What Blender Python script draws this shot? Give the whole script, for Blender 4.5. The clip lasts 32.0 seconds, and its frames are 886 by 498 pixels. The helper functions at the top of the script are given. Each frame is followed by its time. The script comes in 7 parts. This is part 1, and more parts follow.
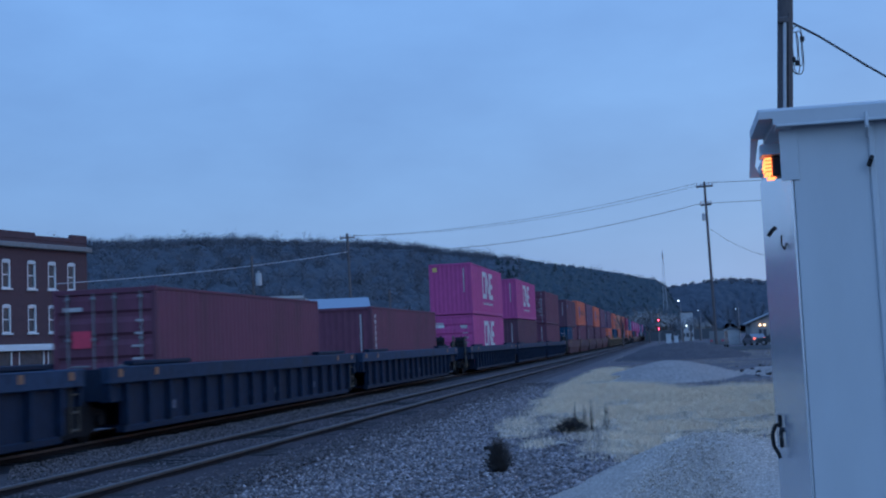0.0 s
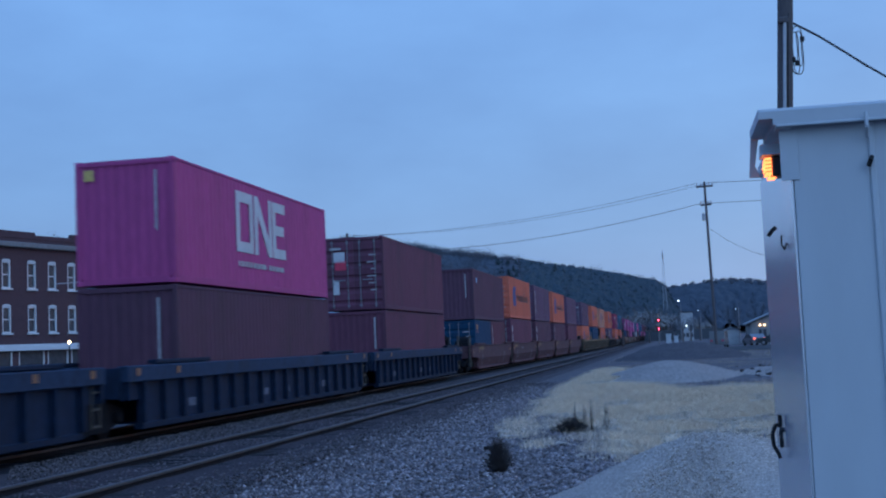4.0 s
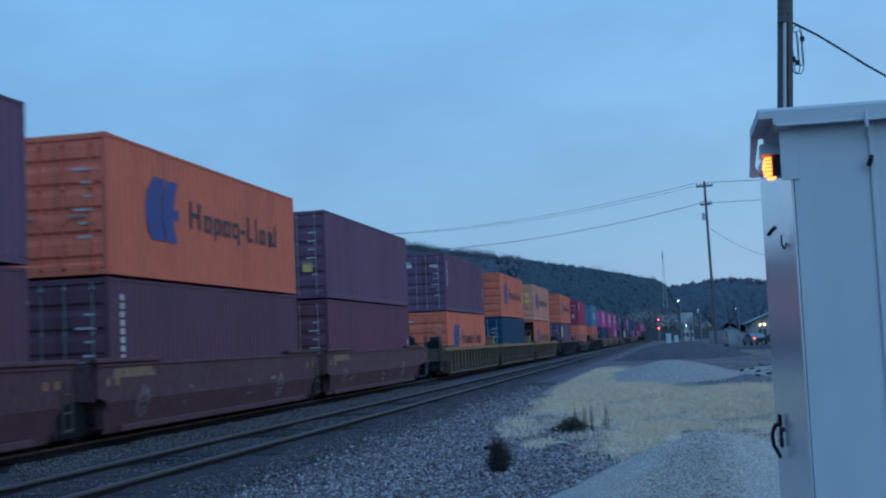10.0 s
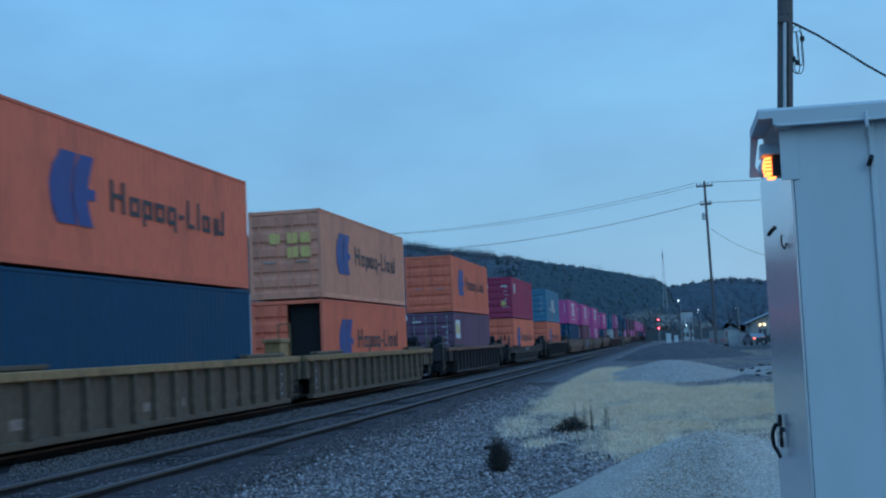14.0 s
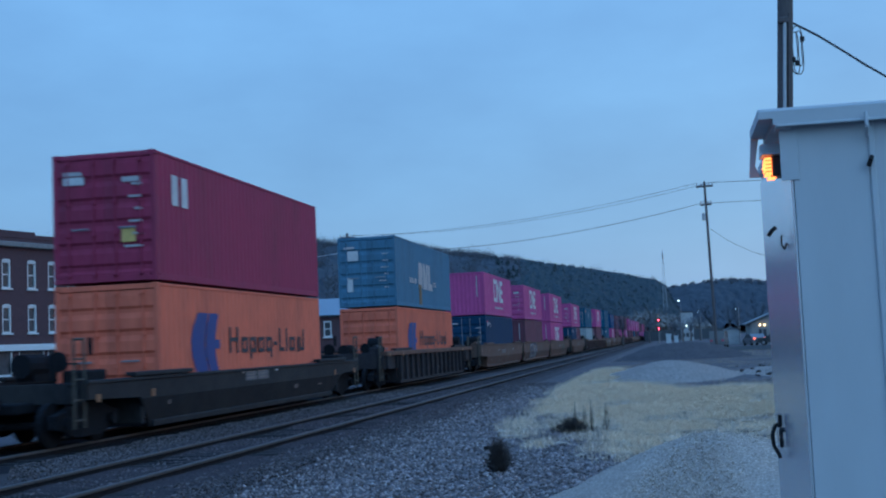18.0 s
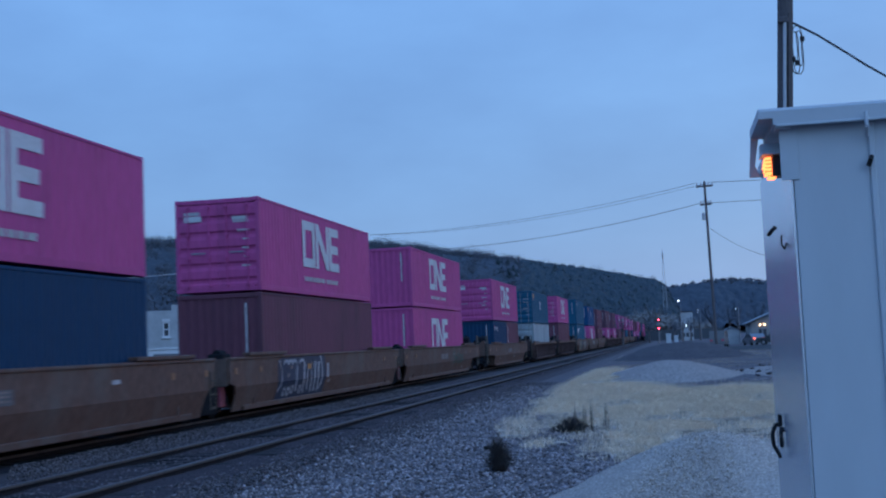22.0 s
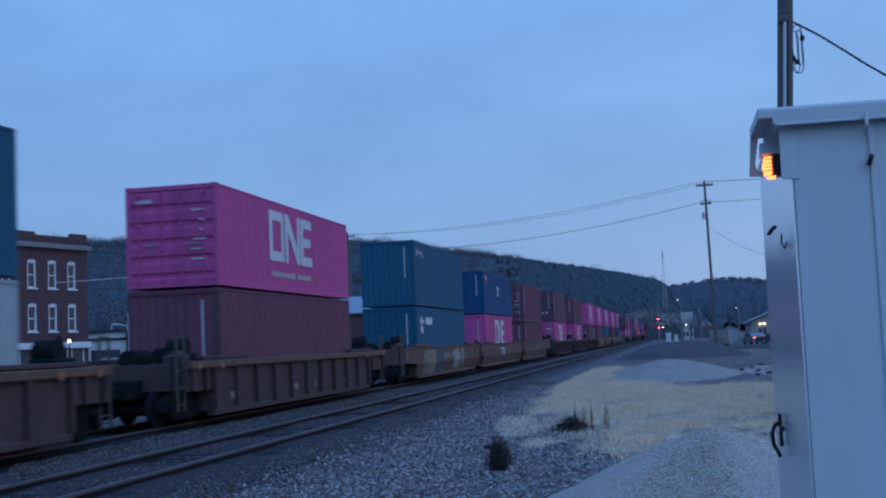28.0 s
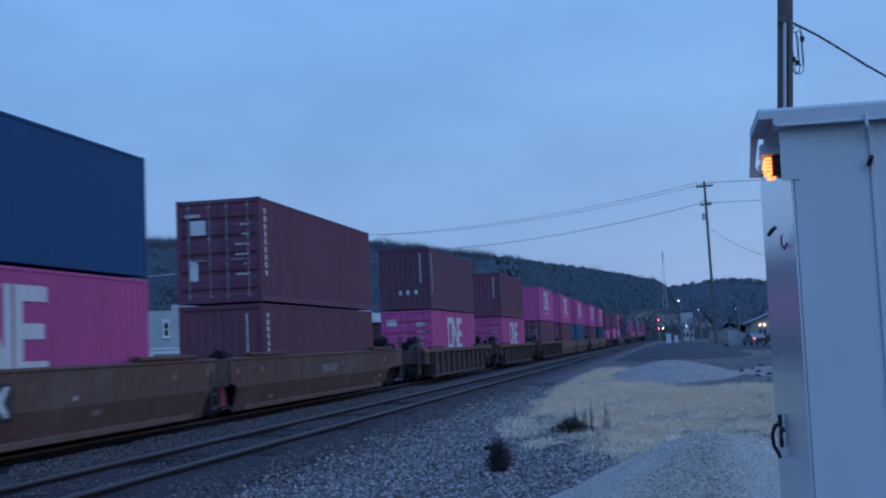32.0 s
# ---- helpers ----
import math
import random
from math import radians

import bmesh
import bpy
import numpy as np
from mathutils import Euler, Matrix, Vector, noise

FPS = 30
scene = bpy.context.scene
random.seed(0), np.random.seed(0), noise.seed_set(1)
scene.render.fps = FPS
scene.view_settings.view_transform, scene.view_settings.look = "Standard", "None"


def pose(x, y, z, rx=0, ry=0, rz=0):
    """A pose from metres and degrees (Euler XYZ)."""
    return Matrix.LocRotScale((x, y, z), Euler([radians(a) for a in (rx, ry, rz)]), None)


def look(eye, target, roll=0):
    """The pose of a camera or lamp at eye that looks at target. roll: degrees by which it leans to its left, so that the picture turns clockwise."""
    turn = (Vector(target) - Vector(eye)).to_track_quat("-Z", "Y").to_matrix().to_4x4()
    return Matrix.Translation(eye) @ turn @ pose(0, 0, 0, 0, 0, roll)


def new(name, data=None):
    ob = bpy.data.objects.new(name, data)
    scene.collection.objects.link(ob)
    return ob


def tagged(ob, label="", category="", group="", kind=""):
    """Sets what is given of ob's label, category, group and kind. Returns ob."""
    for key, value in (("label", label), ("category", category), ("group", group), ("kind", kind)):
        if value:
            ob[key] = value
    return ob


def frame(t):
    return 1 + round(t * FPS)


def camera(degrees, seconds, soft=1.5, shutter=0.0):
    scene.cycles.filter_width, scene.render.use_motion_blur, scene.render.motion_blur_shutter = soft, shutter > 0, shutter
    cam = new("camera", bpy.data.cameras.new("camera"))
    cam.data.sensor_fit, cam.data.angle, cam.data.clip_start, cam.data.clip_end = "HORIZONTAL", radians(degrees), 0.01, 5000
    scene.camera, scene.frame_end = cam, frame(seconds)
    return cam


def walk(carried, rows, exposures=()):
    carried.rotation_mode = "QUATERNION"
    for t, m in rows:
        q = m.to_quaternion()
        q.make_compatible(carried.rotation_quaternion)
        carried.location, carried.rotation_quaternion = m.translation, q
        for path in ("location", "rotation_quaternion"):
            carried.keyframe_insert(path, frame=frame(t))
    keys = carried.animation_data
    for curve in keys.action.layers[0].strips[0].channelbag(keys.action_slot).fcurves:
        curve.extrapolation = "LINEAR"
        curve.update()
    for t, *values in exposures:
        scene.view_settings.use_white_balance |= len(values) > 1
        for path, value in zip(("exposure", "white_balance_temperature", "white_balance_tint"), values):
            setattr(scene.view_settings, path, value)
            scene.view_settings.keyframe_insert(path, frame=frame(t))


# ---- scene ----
# ---------------------------------------------------------------- camera
EYE = (0.0, 0.0, 1.342)


def aim(pitch, yaw=10.641, roll=-2.532):
    a, b = radians(yaw), radians(pitch)
    way = Vector((math.cos(a) * math.cos(b), math.sin(a) * math.cos(b), math.sin(b)))
    return look(EYE, Vector(EYE) + way * 10, roll)


cam = camera(40.56, 32.0, soft=2.05, shutter=0.4)
walk(cam, [(0, aim(4.578)), (7, aim(4.578)), (12, aim(4.555)), (18, aim(4.575)), (21.5, aim(4.575)),
           (23.4, aim(4.515)), (25, aim(4.55)), (28, aim(4.525)), (29.5, aim(4.565)), (32, aim(4.57))],
     exposures=[(0, 0.0, 6500, 10), (7, 0.02, 6500, 9), (8, 0.15, 6740, -4), (9, 0.25, 6900, -17), (10, 0.16, 6880, -6), (11, 0.21, 6890, -14),
                (12, 0.16, 6880, -8), (13, 0.16, 6900, -8), (14, 0.20, 6820, -13), (17, 0.20, 6820, -15), (18, 0.12, 6600, -4), (19, 0.03, 6500, 4),
                (20, 0.06, 6450, 2), (21, 0.02, 6460, 6), (23, 0.0, 6500, 9), (32, 0.0, 6500, 9)])

# ---------------------------------------------------------------- sky and dusk light
world = bpy.data.worlds.new("dusk_sky")
scene.world = world
world.use_nodes = True


def build_sky():
    nt = world.node_tree
    nt.nodes.clear()
    out = nt.nodes.new("ShaderNodeOutputWorld")
    add = nt.nodes.new("ShaderNodeAddShader")
    clear = nt.nodes.new("ShaderNodeBackground")
    cloud = nt.nodes.new("ShaderNodeBackground")
    sky = nt.nodes.new("ShaderNodeTexSky")
    sky.sky_type, sky.sun_disc = "NISHITA", False
    sky.sun_elevation, sky.sun_rotation = radians(3), radians(150)
    clear.inputs["Strength"].default_value = 0.05
    nt.links.new(sky.outputs[0], clear.inputs["Color"])
    co = nt.nodes.new("ShaderNodeTexCoord")
    mp = nt.nodes.new("ShaderNodeMapping")
    mp.inputs["Scale"].default_value = (2.4, 2.4, 6.0)
    mp.inputs["Rotation"].default_value = (radians(4), radians(-3), 0)
    n1 = nt.nodes.new("ShaderNodeTexNoise")
    n1.inputs["Scale"].default_value, n1.inputs["Detail"].default_value, n1.inputs["Roughness"].default_value = 1.3, 6, 0.55
    ramp = nt.nodes.new("ShaderNodeValToRGB")
    e = ramp.color_ramp.elements
    e[0].position, e[0].color = 0.22, (0.112, 0.252, 0.560, 1)
    e[1].position, e[1].color = 0.78, (0.172, 0.370, 0.745, 1)
    sep = nt.nodes.new("ShaderNodeSeparateXYZ")
    up = nt.nodes.new("ShaderNodeValToRGB")
    g = up.color_ramp.elements
    g[0].position, g[0].color = 0.05, (0.89, 0.94, 0.97, 1)
    g[1].position, g[1].color = 0.42, (1.24, 1.29, 1.35, 1)
    top = up.color_ramp.elements.new(0.95)
    top.color = (1.05, 1.45, 2.05, 1)
    mul = nt.nodes.new("ShaderNodeMix")
    mul.data_type, mul.blend_type = "RGBA", "MULTIPLY"
    mul.inputs["Factor"].default_value = 1.0
    nt.links.new(co.outputs["Generated"], mp.inputs["Vector"])
    nt.links.new(mp.outputs[0], n1.inputs["Vector"])
    nt.links.new(n1.outputs["Fac"], ramp.inputs["Fac"])
    nt.links.new(co.outputs["Generated"], sep.inputs[0])
    nt.links.new(sep.outputs["Z"], up.inputs["Fac"])
    nt.links.new(ramp.outputs["Color"], mul.inputs[6])
    nt.links.new(up.outputs["Color"], mul.inputs[7])
    nt.links.new(mul.outputs[2], cloud.inputs["Color"])
    cloud.inputs["Strength"].default_value = 1.0
    nt.links.new(clear.outputs[0], add.inputs[0])
    nt.links.new(cloud.outputs[0], add.inputs[1])
    nt.links.new(add.outputs[0], out.inputs[0])


build_sky()
sun_data = bpy.data.lights.new("afterglow", "SUN")
sun_data.energy, sun_data.angle, sun_data.color = 0.84, radians(70), (0.44, 0.67, 1.0)
sun = new("afterglow", sun_data)
sun.matrix_world = look((0, 0, 0), (0.54, 0.56, -0.63))


# ---------------------------------------------------------------- materials
def node_mat(name, color, rough=0.7, metal=0.0, grain=18.0, spread=0.25, stain=0.0, stain_color=(0.05, 0.04, 0.035),
             streak=(1, 1, 1), bump=0.15, bump_scale=60.0, per_object=0.0, space="Object", spec=0.5, island=0.0):
    """A surface with fine grain, broad stains and relief."""
    m = bpy.data.materials.new(name)
    m.use_nodes = True
    nt = m.node_tree
    b = nt.nodes["Principled BSDF"]
    b.inputs["Roughness"].default_value, b.inputs["Metallic"].default_value = rough, metal
    b.inputs["Specular IOR Level"].default_value = min(spec, 0.1) if rough >= 0.85 else spec
    co = nt.nodes.new("ShaderNodeTexCoord")
    mp = nt.nodes.new("ShaderNodeMapping")
    mp.inputs["Scale"].default_value = streak
    nt.links.new(co.outputs[space], mp.inputs["Vector"])
    fine = nt.nodes.new("ShaderNodeTexNoise")
    fine.inputs["Scale"].default_value, fine.inputs["Detail"].default_value = grain, 5
    broad = nt.nodes.new("ShaderNodeTexNoise")
    broad.inputs["Scale"].default_value, broad.inputs["Detail"].default_value, broad.inputs["Roughness"].default_value = grain * 0.09, 6, 0.62
    nt.links.new(mp.outputs[0], fine.inputs["Vector"])
    nt.links.new(mp.outputs[0], broad.inputs["Vector"])
    r1 = nt.nodes.new("ShaderNodeMapRange")
    r1.inputs["From Min"].default_value, r1.inputs["From Max"].default_value = 0.25, 0.75
    r1.inputs["To Min"].default_value, r1.inputs["To Max"].default_value = 1 - spread, 1 + spread
    nt.links.new(fine.outputs["Fac"], r1.inputs["Value"])
    last = r1.outputs["Result"]
    if per_object:
        info = nt.nodes.new("ShaderNodeObjectInfo")
        r2 = nt.nodes.new("ShaderNodeMapRange")
        r2.inputs["To Min"].default_value, r2.inputs["To Max"].default_value = 1 - per_object, 1 + per_object
        nt.links.new(info.outputs["Random"], r2.inputs["Value"])
        mm = nt.nodes.new("ShaderNodeMath")
        mm.operation = "MULTIPLY"
        nt.links.new(last, mm.inputs[0])
        nt.links.new(r2.outputs["Result"], mm.inputs[1])
        last = mm.outputs[0]
    if island:
        geo = nt.nodes.new("ShaderNodeNewGeometry")
        r4 = nt.nodes.new("ShaderNodeMapRange")
        r4.inputs["To Min"].default_value, r4.inputs["To Max"].default_value = 1 - island, 1 + island
        nt.links.new(geo.outputs["Random Per Island"], r4.inputs["Value"])
        m4 = nt.nodes.new("ShaderNodeMath")
        m4.operation = "MULTIPLY"
        nt.links.new(last, m4.inputs[0])
        nt.links.new(r4.outputs["Result"], m4.inputs[1])
        last = m4.outputs[0]
    tint = nt.nodes.new("ShaderNodeMix")
    tint.data_type, tint.blend_type = "RGBA", "MULTIPLY"
    tint.inputs["Factor"].default_value = 1.0
    tint.inputs[6].default_value = (*color, 1)
    nt.links.new(last, tint.inputs[7])
    end = tint.outputs[2]
    if stain:
        r3 = nt.nodes.new("ShaderNodeMapRange")
        r3.inputs["From Min"].default_value, r3.inputs["From Max"].default_value = 0.46, 0.74
        r3.inputs["To Max"].default_value = stain
        nt.links.new(broad.outputs["Fac"], r3.inputs["Value"])
        mix = nt.nodes.new("ShaderNodeMix")
        mix.data_type = "RGBA"
        mix.inputs[7].default_value = (*stain_color, 1)
        nt.links.new(r3.outputs["Result"], mix.inputs["Factor"])
        nt.links.new(end, mix.inputs[6])
        end = mix.outputs[2]
    nt.links.new(end, b.inputs["Base Color"])
    if bump:
        bn = nt.nodes.new("ShaderNodeTexNoise")
        bn.inputs["Scale"].default_value, bn.inputs["Detail"].default_value = bump_scale, 4
        nt.links.new(mp.outputs[0], bn.inputs["Vector"])
        bp = nt.nodes.new("ShaderNodeBump")
        bp.inputs["Strength"].default_value, bp.inputs["Distance"].default_value = bump, 0.02
        nt.links.new(bn.outputs["Fac"], bp.inputs["Height"])
        nt.links.new(bp.outputs[0], b.inputs["Normal"])
    return m


def glow_mat(name, color, strength):
    m = bpy.data.materials.new(name)
    m.use_nodes = True
    b = m.node_tree.nodes["Principled BSDF"]
    b.inputs["Base Color"].default_value = (*color, 1)
    b.inputs["Emission Color"].default_value = (*color, 1)
    b.inputs["Emission Strength"].default_value = strength
    return m


def paint(name, color, dirt=0.45, dirt_color=(0.050, 0.040, 0.042)):
    return node_mat(name, color, rough=0.62, grain=9, spread=0.12, stain=dirt, stain_color=dirt_color,
                    streak=(1.0, 1.0, 0.28), bump=0.08, bump_scale=25, per_object=0.08, spec=0.14)


def car_paint(name, color, dirt=0.5, dirt_color=(0.06, 0.05, 0.05)):
    return node_mat(name, color, rough=0.65, grain=13, spread=0.34, stain=dirt, stain_color=dirt_color,
                    streak=(0.8, 0.8, 0.45), bump=0.3, bump_scale=30, per_object=0.15, spec=0.16)


PAINT = {
    "brown": paint("brown_container_paint", (0.148, 0.054, 0.082)),
    "rust": paint("red_brown_container_paint", (0.142, 0.053, 0.074)),
    "maroon": paint("maroon_container_paint", (0.118, 0.054, 0.078)),
    "plum": paint("plum_container_paint", (0.138, 0.074, 0.116)),
    "pink": paint("magenta_container_paint", (0.465, 0.080, 0.225), 0.2),
    "orange": paint("orange_container_paint", (0.670, 0.155, 0.092), 0.25),
    "peach": paint("faded_orange_container_paint", (0.620, 0.260, 0.170), 0.3),
    "crimson": paint("crimson_container_paint", (0.300, 0.040, 0.085), 0.3),
    "teal": paint("sea_green_container_paint", (0.075, 0.180, 0.265), 0.25),
    "navy": paint("navy_container_paint", (0.007, 0.041, 0.090), 0.10),
    "blue": paint("blue_container_paint", (0.007, 0.048, 0.100), 0.15),
    "deepteal": paint("dark_teal_container_paint", (0.014, 0.088, 0.146), 0.15),
    "royal": paint("clear_blue_container_paint", (0.010, 0.066, 0.158), 0.12),
    "grey": paint("pale_grey_container_paint", (0.300, 0.345, 0.355), 0.3),
}
CAR_PAINT = {
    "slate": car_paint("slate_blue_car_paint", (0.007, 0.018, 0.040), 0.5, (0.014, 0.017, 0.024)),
    "redbrown": car_paint("red_brown_car_paint", (0.094, 0.045, 0.053), 0.4, (0.12, 0.085, 0.085)),
    "tan": car_paint("yellow_tan_car_paint", (0.108, 0.082, 0.060), 0.6),
    "umber": car_paint("dark_brown_car_paint", (0.030, 0.027, 0.031), 0.6, (0.055, 0.045, 0.044)),
    "russet": car_paint("russet_car_paint", (0.074, 0.046, 0.045), 0.55, (0.05, 0.04, 0.04)),
    "ochre": car_paint("worn_ochre_car_paint", (0.118, 0.066, 0.050), 0.7, (0.140, 0.118, 0.102)),
    "black": car_paint("black_car_paint", (0.024, 0.024, 0.027), 0.5, (0.05, 0.045, 0.04)),
}
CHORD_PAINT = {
    # slate: sky reflected along the chord's top is put into its lighter colour
    "slate": car_paint("slate_blue_skylit_chord_paint", (0.019, 0.040, 0.078), 0.5, (0.024, 0.028, 0.038)),
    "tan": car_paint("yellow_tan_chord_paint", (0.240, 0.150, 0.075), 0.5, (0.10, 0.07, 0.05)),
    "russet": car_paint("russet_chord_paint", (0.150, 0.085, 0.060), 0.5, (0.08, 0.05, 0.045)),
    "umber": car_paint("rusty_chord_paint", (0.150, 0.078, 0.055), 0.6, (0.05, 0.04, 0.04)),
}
STEEL = node_mat("grimy_truck_steel", (0.013, 0.014, 0.017), 0.85, 0.1, 30, 0.4, 0.4, (0.024, 0.021, 0.020), bump=0.3)
LADDER = node_mat("worn_ladder_paint", (0.075, 0.062, 0.048), 0.7, 0.1, 30, 0.3, 0.5, (0.05, 0.045, 0.04))
TREAD = node_mat("polished_wheel_steel", (0.35, 0.34, 0.33), 0.35, 1.0, 30, 0.2)
GALV = node_mat("galvanised_bar_steel", (0.24, 0.25, 0.26), 0.5, 0.6, 40, 0.25, 0.4, (0.12, 0.09, 0.07))
WHITE = node_mat("white_marking_paint", (0.55, 0.55, 0.55), 0.7, 0, 14, 0.12, 0.4, (0.35, 0.32, 0.30))
YELLOW = node_mat("yellow_placard", (0.62, 0.42, 0.13), 0.6, 0, 14, 0.15, 0.2)
REDMARK = node_mat("red_placard", (0.62, 0.04, 0.09), 0.6, 0, 14, 0.15, 0.2)
LOGOBLUE = node_mat("blue_emblem_paint", (0.010, 0.040, 0.190), 0.55, 0, 14, 0.12, 0.15)
LOGODARK = node_mat("dark_marking_paint", (0.030, 0.020, 0.026), 0.6, 0, 14, 0.12, 0.15)
SHADE_PANEL = node_mat("painted_interior_shade", (0.02, 0.02, 0.022), 0.9, 0, 20, 0.2)
RAIL_HEAD = node_mat("worn_rail_steel", (0.085, 0.076, 0.074), 0.62, 0.35, 60, 0.2, 0.3, (0.06, 0.045, 0.04), (0.05, 1, 1))
RAIL_SIDE = node_mat("rusty_rail_web", (0.019, 0.017, 0.019), 0.9, 0.0, 40, 0.35, 0.4, (0.028, 0.022, 0.022))
TIE = node_mat("weathered_timber_tie", (0.028, 0.026, 0.026), 0.9, 0, 25, 0.4, 0.5, (0.046, 0.043, 0.043), (0.3, 3, 3), 0.5, per_object=0.25)
BALLAST = node_mat("crushed_ballast", (0.128, 0.109, 0.110), 0.95, 0, 22, 0.5, 0.5, (0.072, 0.062, 0.064), bump=1.0, bump_scale=26)
STONE = node_mat("broken_ballast_stone", (0.250, 0.213, 0.209), 0.9, 0, 12, 0.35, 0.4, (0.09, 0.078, 0.080), bump=0.3, island=0.7)
CHIP = node_mat("pale_broken_stone_face", (0.44, 0.40, 0.375), 0.85, 0, 12, 0.3, 0.3, (0.28, 0.25, 0.24), bump=0.2, island=0.35)
PALE_GRAVEL = node_mat("pale_limestone_gravel", (0.410, 0.332, 0.278), 0.95, 0, 34, 0.42, 0.3, (0.20, 0.165, 0.14), bump=0.9, bump_scale=55)
PALE_CHIP = node_mat("pale_limestone_chip", (0.520, 0.430, 0.355), 0.9, 0, 20, 0.3, 0.3, (0.22, 0.185, 0.155), bump=0.2, island=0.5)
DARK_FILL = node_mat("dark_broken_asphalt_fill", (0.080, 0.070, 0.074), 0.95, 0, 8, 0.5, 0.5, (0.12, 0.105, 0.10), bump=1.0, bump_scale=14)
SOOT_STONE = node_mat("sooty_ballast_stone", (0.122, 0.104, 0.104), 0.9, 0, 12, 0.4, 0.4, (0.05, 0.045, 0.046), bump=0.3, island=0.6)
OILY = node_mat("oily_track_ballast", (0.056, 0.043, 0.045), 0.95, 0, 22, 0.5, 0.5, (0.036, 0.029, 0.031), bump=1.0, bump_scale=26)
FADED = node_mat("faded_white_marking", (0.42, 0.40, 0.40), 0.7, 0, 14, 0.25, 0.4, (0.2, 0.17, 0.16))
REFLECT = node_mat("orange_reflector_tape", (0.28, 0.12, 0.05), 0.5, 0, 14, 0.2, 0.3)
FINE_GRAVEL = node_mat("fine_grey_gravel", (0.262, 0.214, 0.186), 0.95, 0, 9, 0.5, 0.5, (0.185, 0.150, 0.132), bump=1.0, bump_scale=12, island=0.2)
THATCH = node_mat("matted_dead_grass", (0.42, 0.335, 0.265), 0.95, 0, 14, 0.35, 0.5, (0.26, 0.205, 0.17), bump=1.0, bump_scale=30)
DRYGRASS = node_mat("dry_straw_grass", (0.860, 0.680, 0.500), 0.9, 0, 1.2, 0.12, 0.45, (0.62, 0.46, 0.30), bump=0, island=0.06)
WEED = node_mat("dead_brown_weed", (0.052, 0.046, 0.045), 0.95, 0, 6, 0.4, bump=0)


# ---------------------------------------------------------------- mesh tools
class Shape:
    """Vertices and faces of one mesh."""

    def __init__(self):
        self.v, self.f = [], []

    def quad(self, a, b, c, d):
        i = len(self.v)
        self.v += [a, b, c, d]
        self.f.append((i, i + 1, i + 2, i + 3))
        return self

    def poly(self, pts):
        i = len(self.v)
        self.v += list(pts)
        self.f.append(tuple(range(i, i + len(pts))))
        return self

    def box(self, x0, x1, y0, y1, z0, z1):
        i = len(self.v)
        self.v += [(x, y, z) for x in (x0, x1) for y in (y0, y1) for z in (z0, z1)]
        self.f += [tuple(i + k for k in q) for q in ((0, 1, 3, 2), (4, 6, 7, 5), (0, 4, 5, 1), (2, 3, 7, 6), (0, 2, 6, 4), (1, 5, 7, 3))]
        return self

    def cbox(self, x0, x1, y0, y1, z0, z1, c=0.01):
        """A box with its edges chamfered by c."""
        i = len(self.v)
        lo, hi = (x0, y0, z0), (x1, y1, z1)
        idx = {}
        for sx in (0, 1):
            for sy in (0, 1):
                for sz in (0, 1):
                    s = (sx, sy, sz)
                    for ax in range(3):
                        p = [0, 0, 0]
                        for k in range(3):
                            e = hi[k] if s[k] else lo[k]
                            p[k] = e if k == ax else (e - c if s[k] else e + c)
                        idx[s, ax] = len(self.v)
                        self.v.append(tuple(p))
        for ax in range(3):
            o = [k for k in range(3) if k != ax]
            for side in (0, 1):
                ring = []
                for a, b in ((0, 0), (1, 0), (1, 1), (0, 1)):
                    s = [0, 0, 0]
                    s[ax], s[o[0]], s[o[1]] = side, a, b
                    ring.append(idx[tuple(s), ax])
                if (side == 0) != (ax == 1):
                    ring.reverse()
                self.f.append(tuple(ring))
        for ax in range(3):
            o = [k for k in range(3) if k != ax]
            for a in (0, 1):
                for b in (0, 1):
                    s0, s1 = [0, 0, 0], [0, 0, 0]
                    s0[ax], s1[ax] = 0, 1
                    s0[o[0]] = s1[o[0]] = a
                    s0[o[1]] = s1[o[1]] = b
                    s0, s1 = tuple(s0), tuple(s1)
                    self.f.append((idx[s0, o[0]], idx[s1, o[0]], idx[s1, o[1]], idx[s0, o[1]]))
        for sx in (0, 1):
            for sy in (0, 1):
                for sz in (0, 1):
                    self.f.append(tuple(idx[(sx, sy, sz), ax] for ax in range(3)))
        return self

    def tube(self, p, q, r, n=8, r2=None):
        p, q = Vector(p), Vector(q)
        d = (q - p).normalized()
        a = d.orthogonal().normalized()
        b = d.cross(a)
        i = len(self.v)
        for e, rad in ((p, r), (q, r if r2 is None else r2)):
            for k in range(n):
                t = 2 * math.pi * k / n
                self.v.append(tuple(e + (a * math.cos(t) + b * math.sin(t)) * rad))
        for k in range(n):
            self.f.append((i + k, i + (k + 1) % n, i + n + (k + 1) % n, i + n + k))
        self.f.append(tuple(i + k for k in reversed(range(n))))
        self.f.append(tuple(i + n + k for k in range(n)))
        return self

    def slab(self, outline, y0, y1):
        """An outline in x and z, given thickness along y."""
        i, n = len(self.v), len(outline)
        self.v += [(x, y0, z) for x, z in outline] + [(x, y1, z) for x, z in outline]
        self.f.append(tuple(range(i, i + n)))
        self.f.append(tuple(range(i + 2 * n - 1, i + n - 1, -1)))
        for k in range(n):
            j = (k + 1) % n
            self.f.append((i + k, i + n + k, i + n + j, i + j))
        return self

    def path(self, pts, r, n=6):
        for a, b in zip(pts[:-1], pts[1:]):
            self.tube(a, b, r, n)
        return self

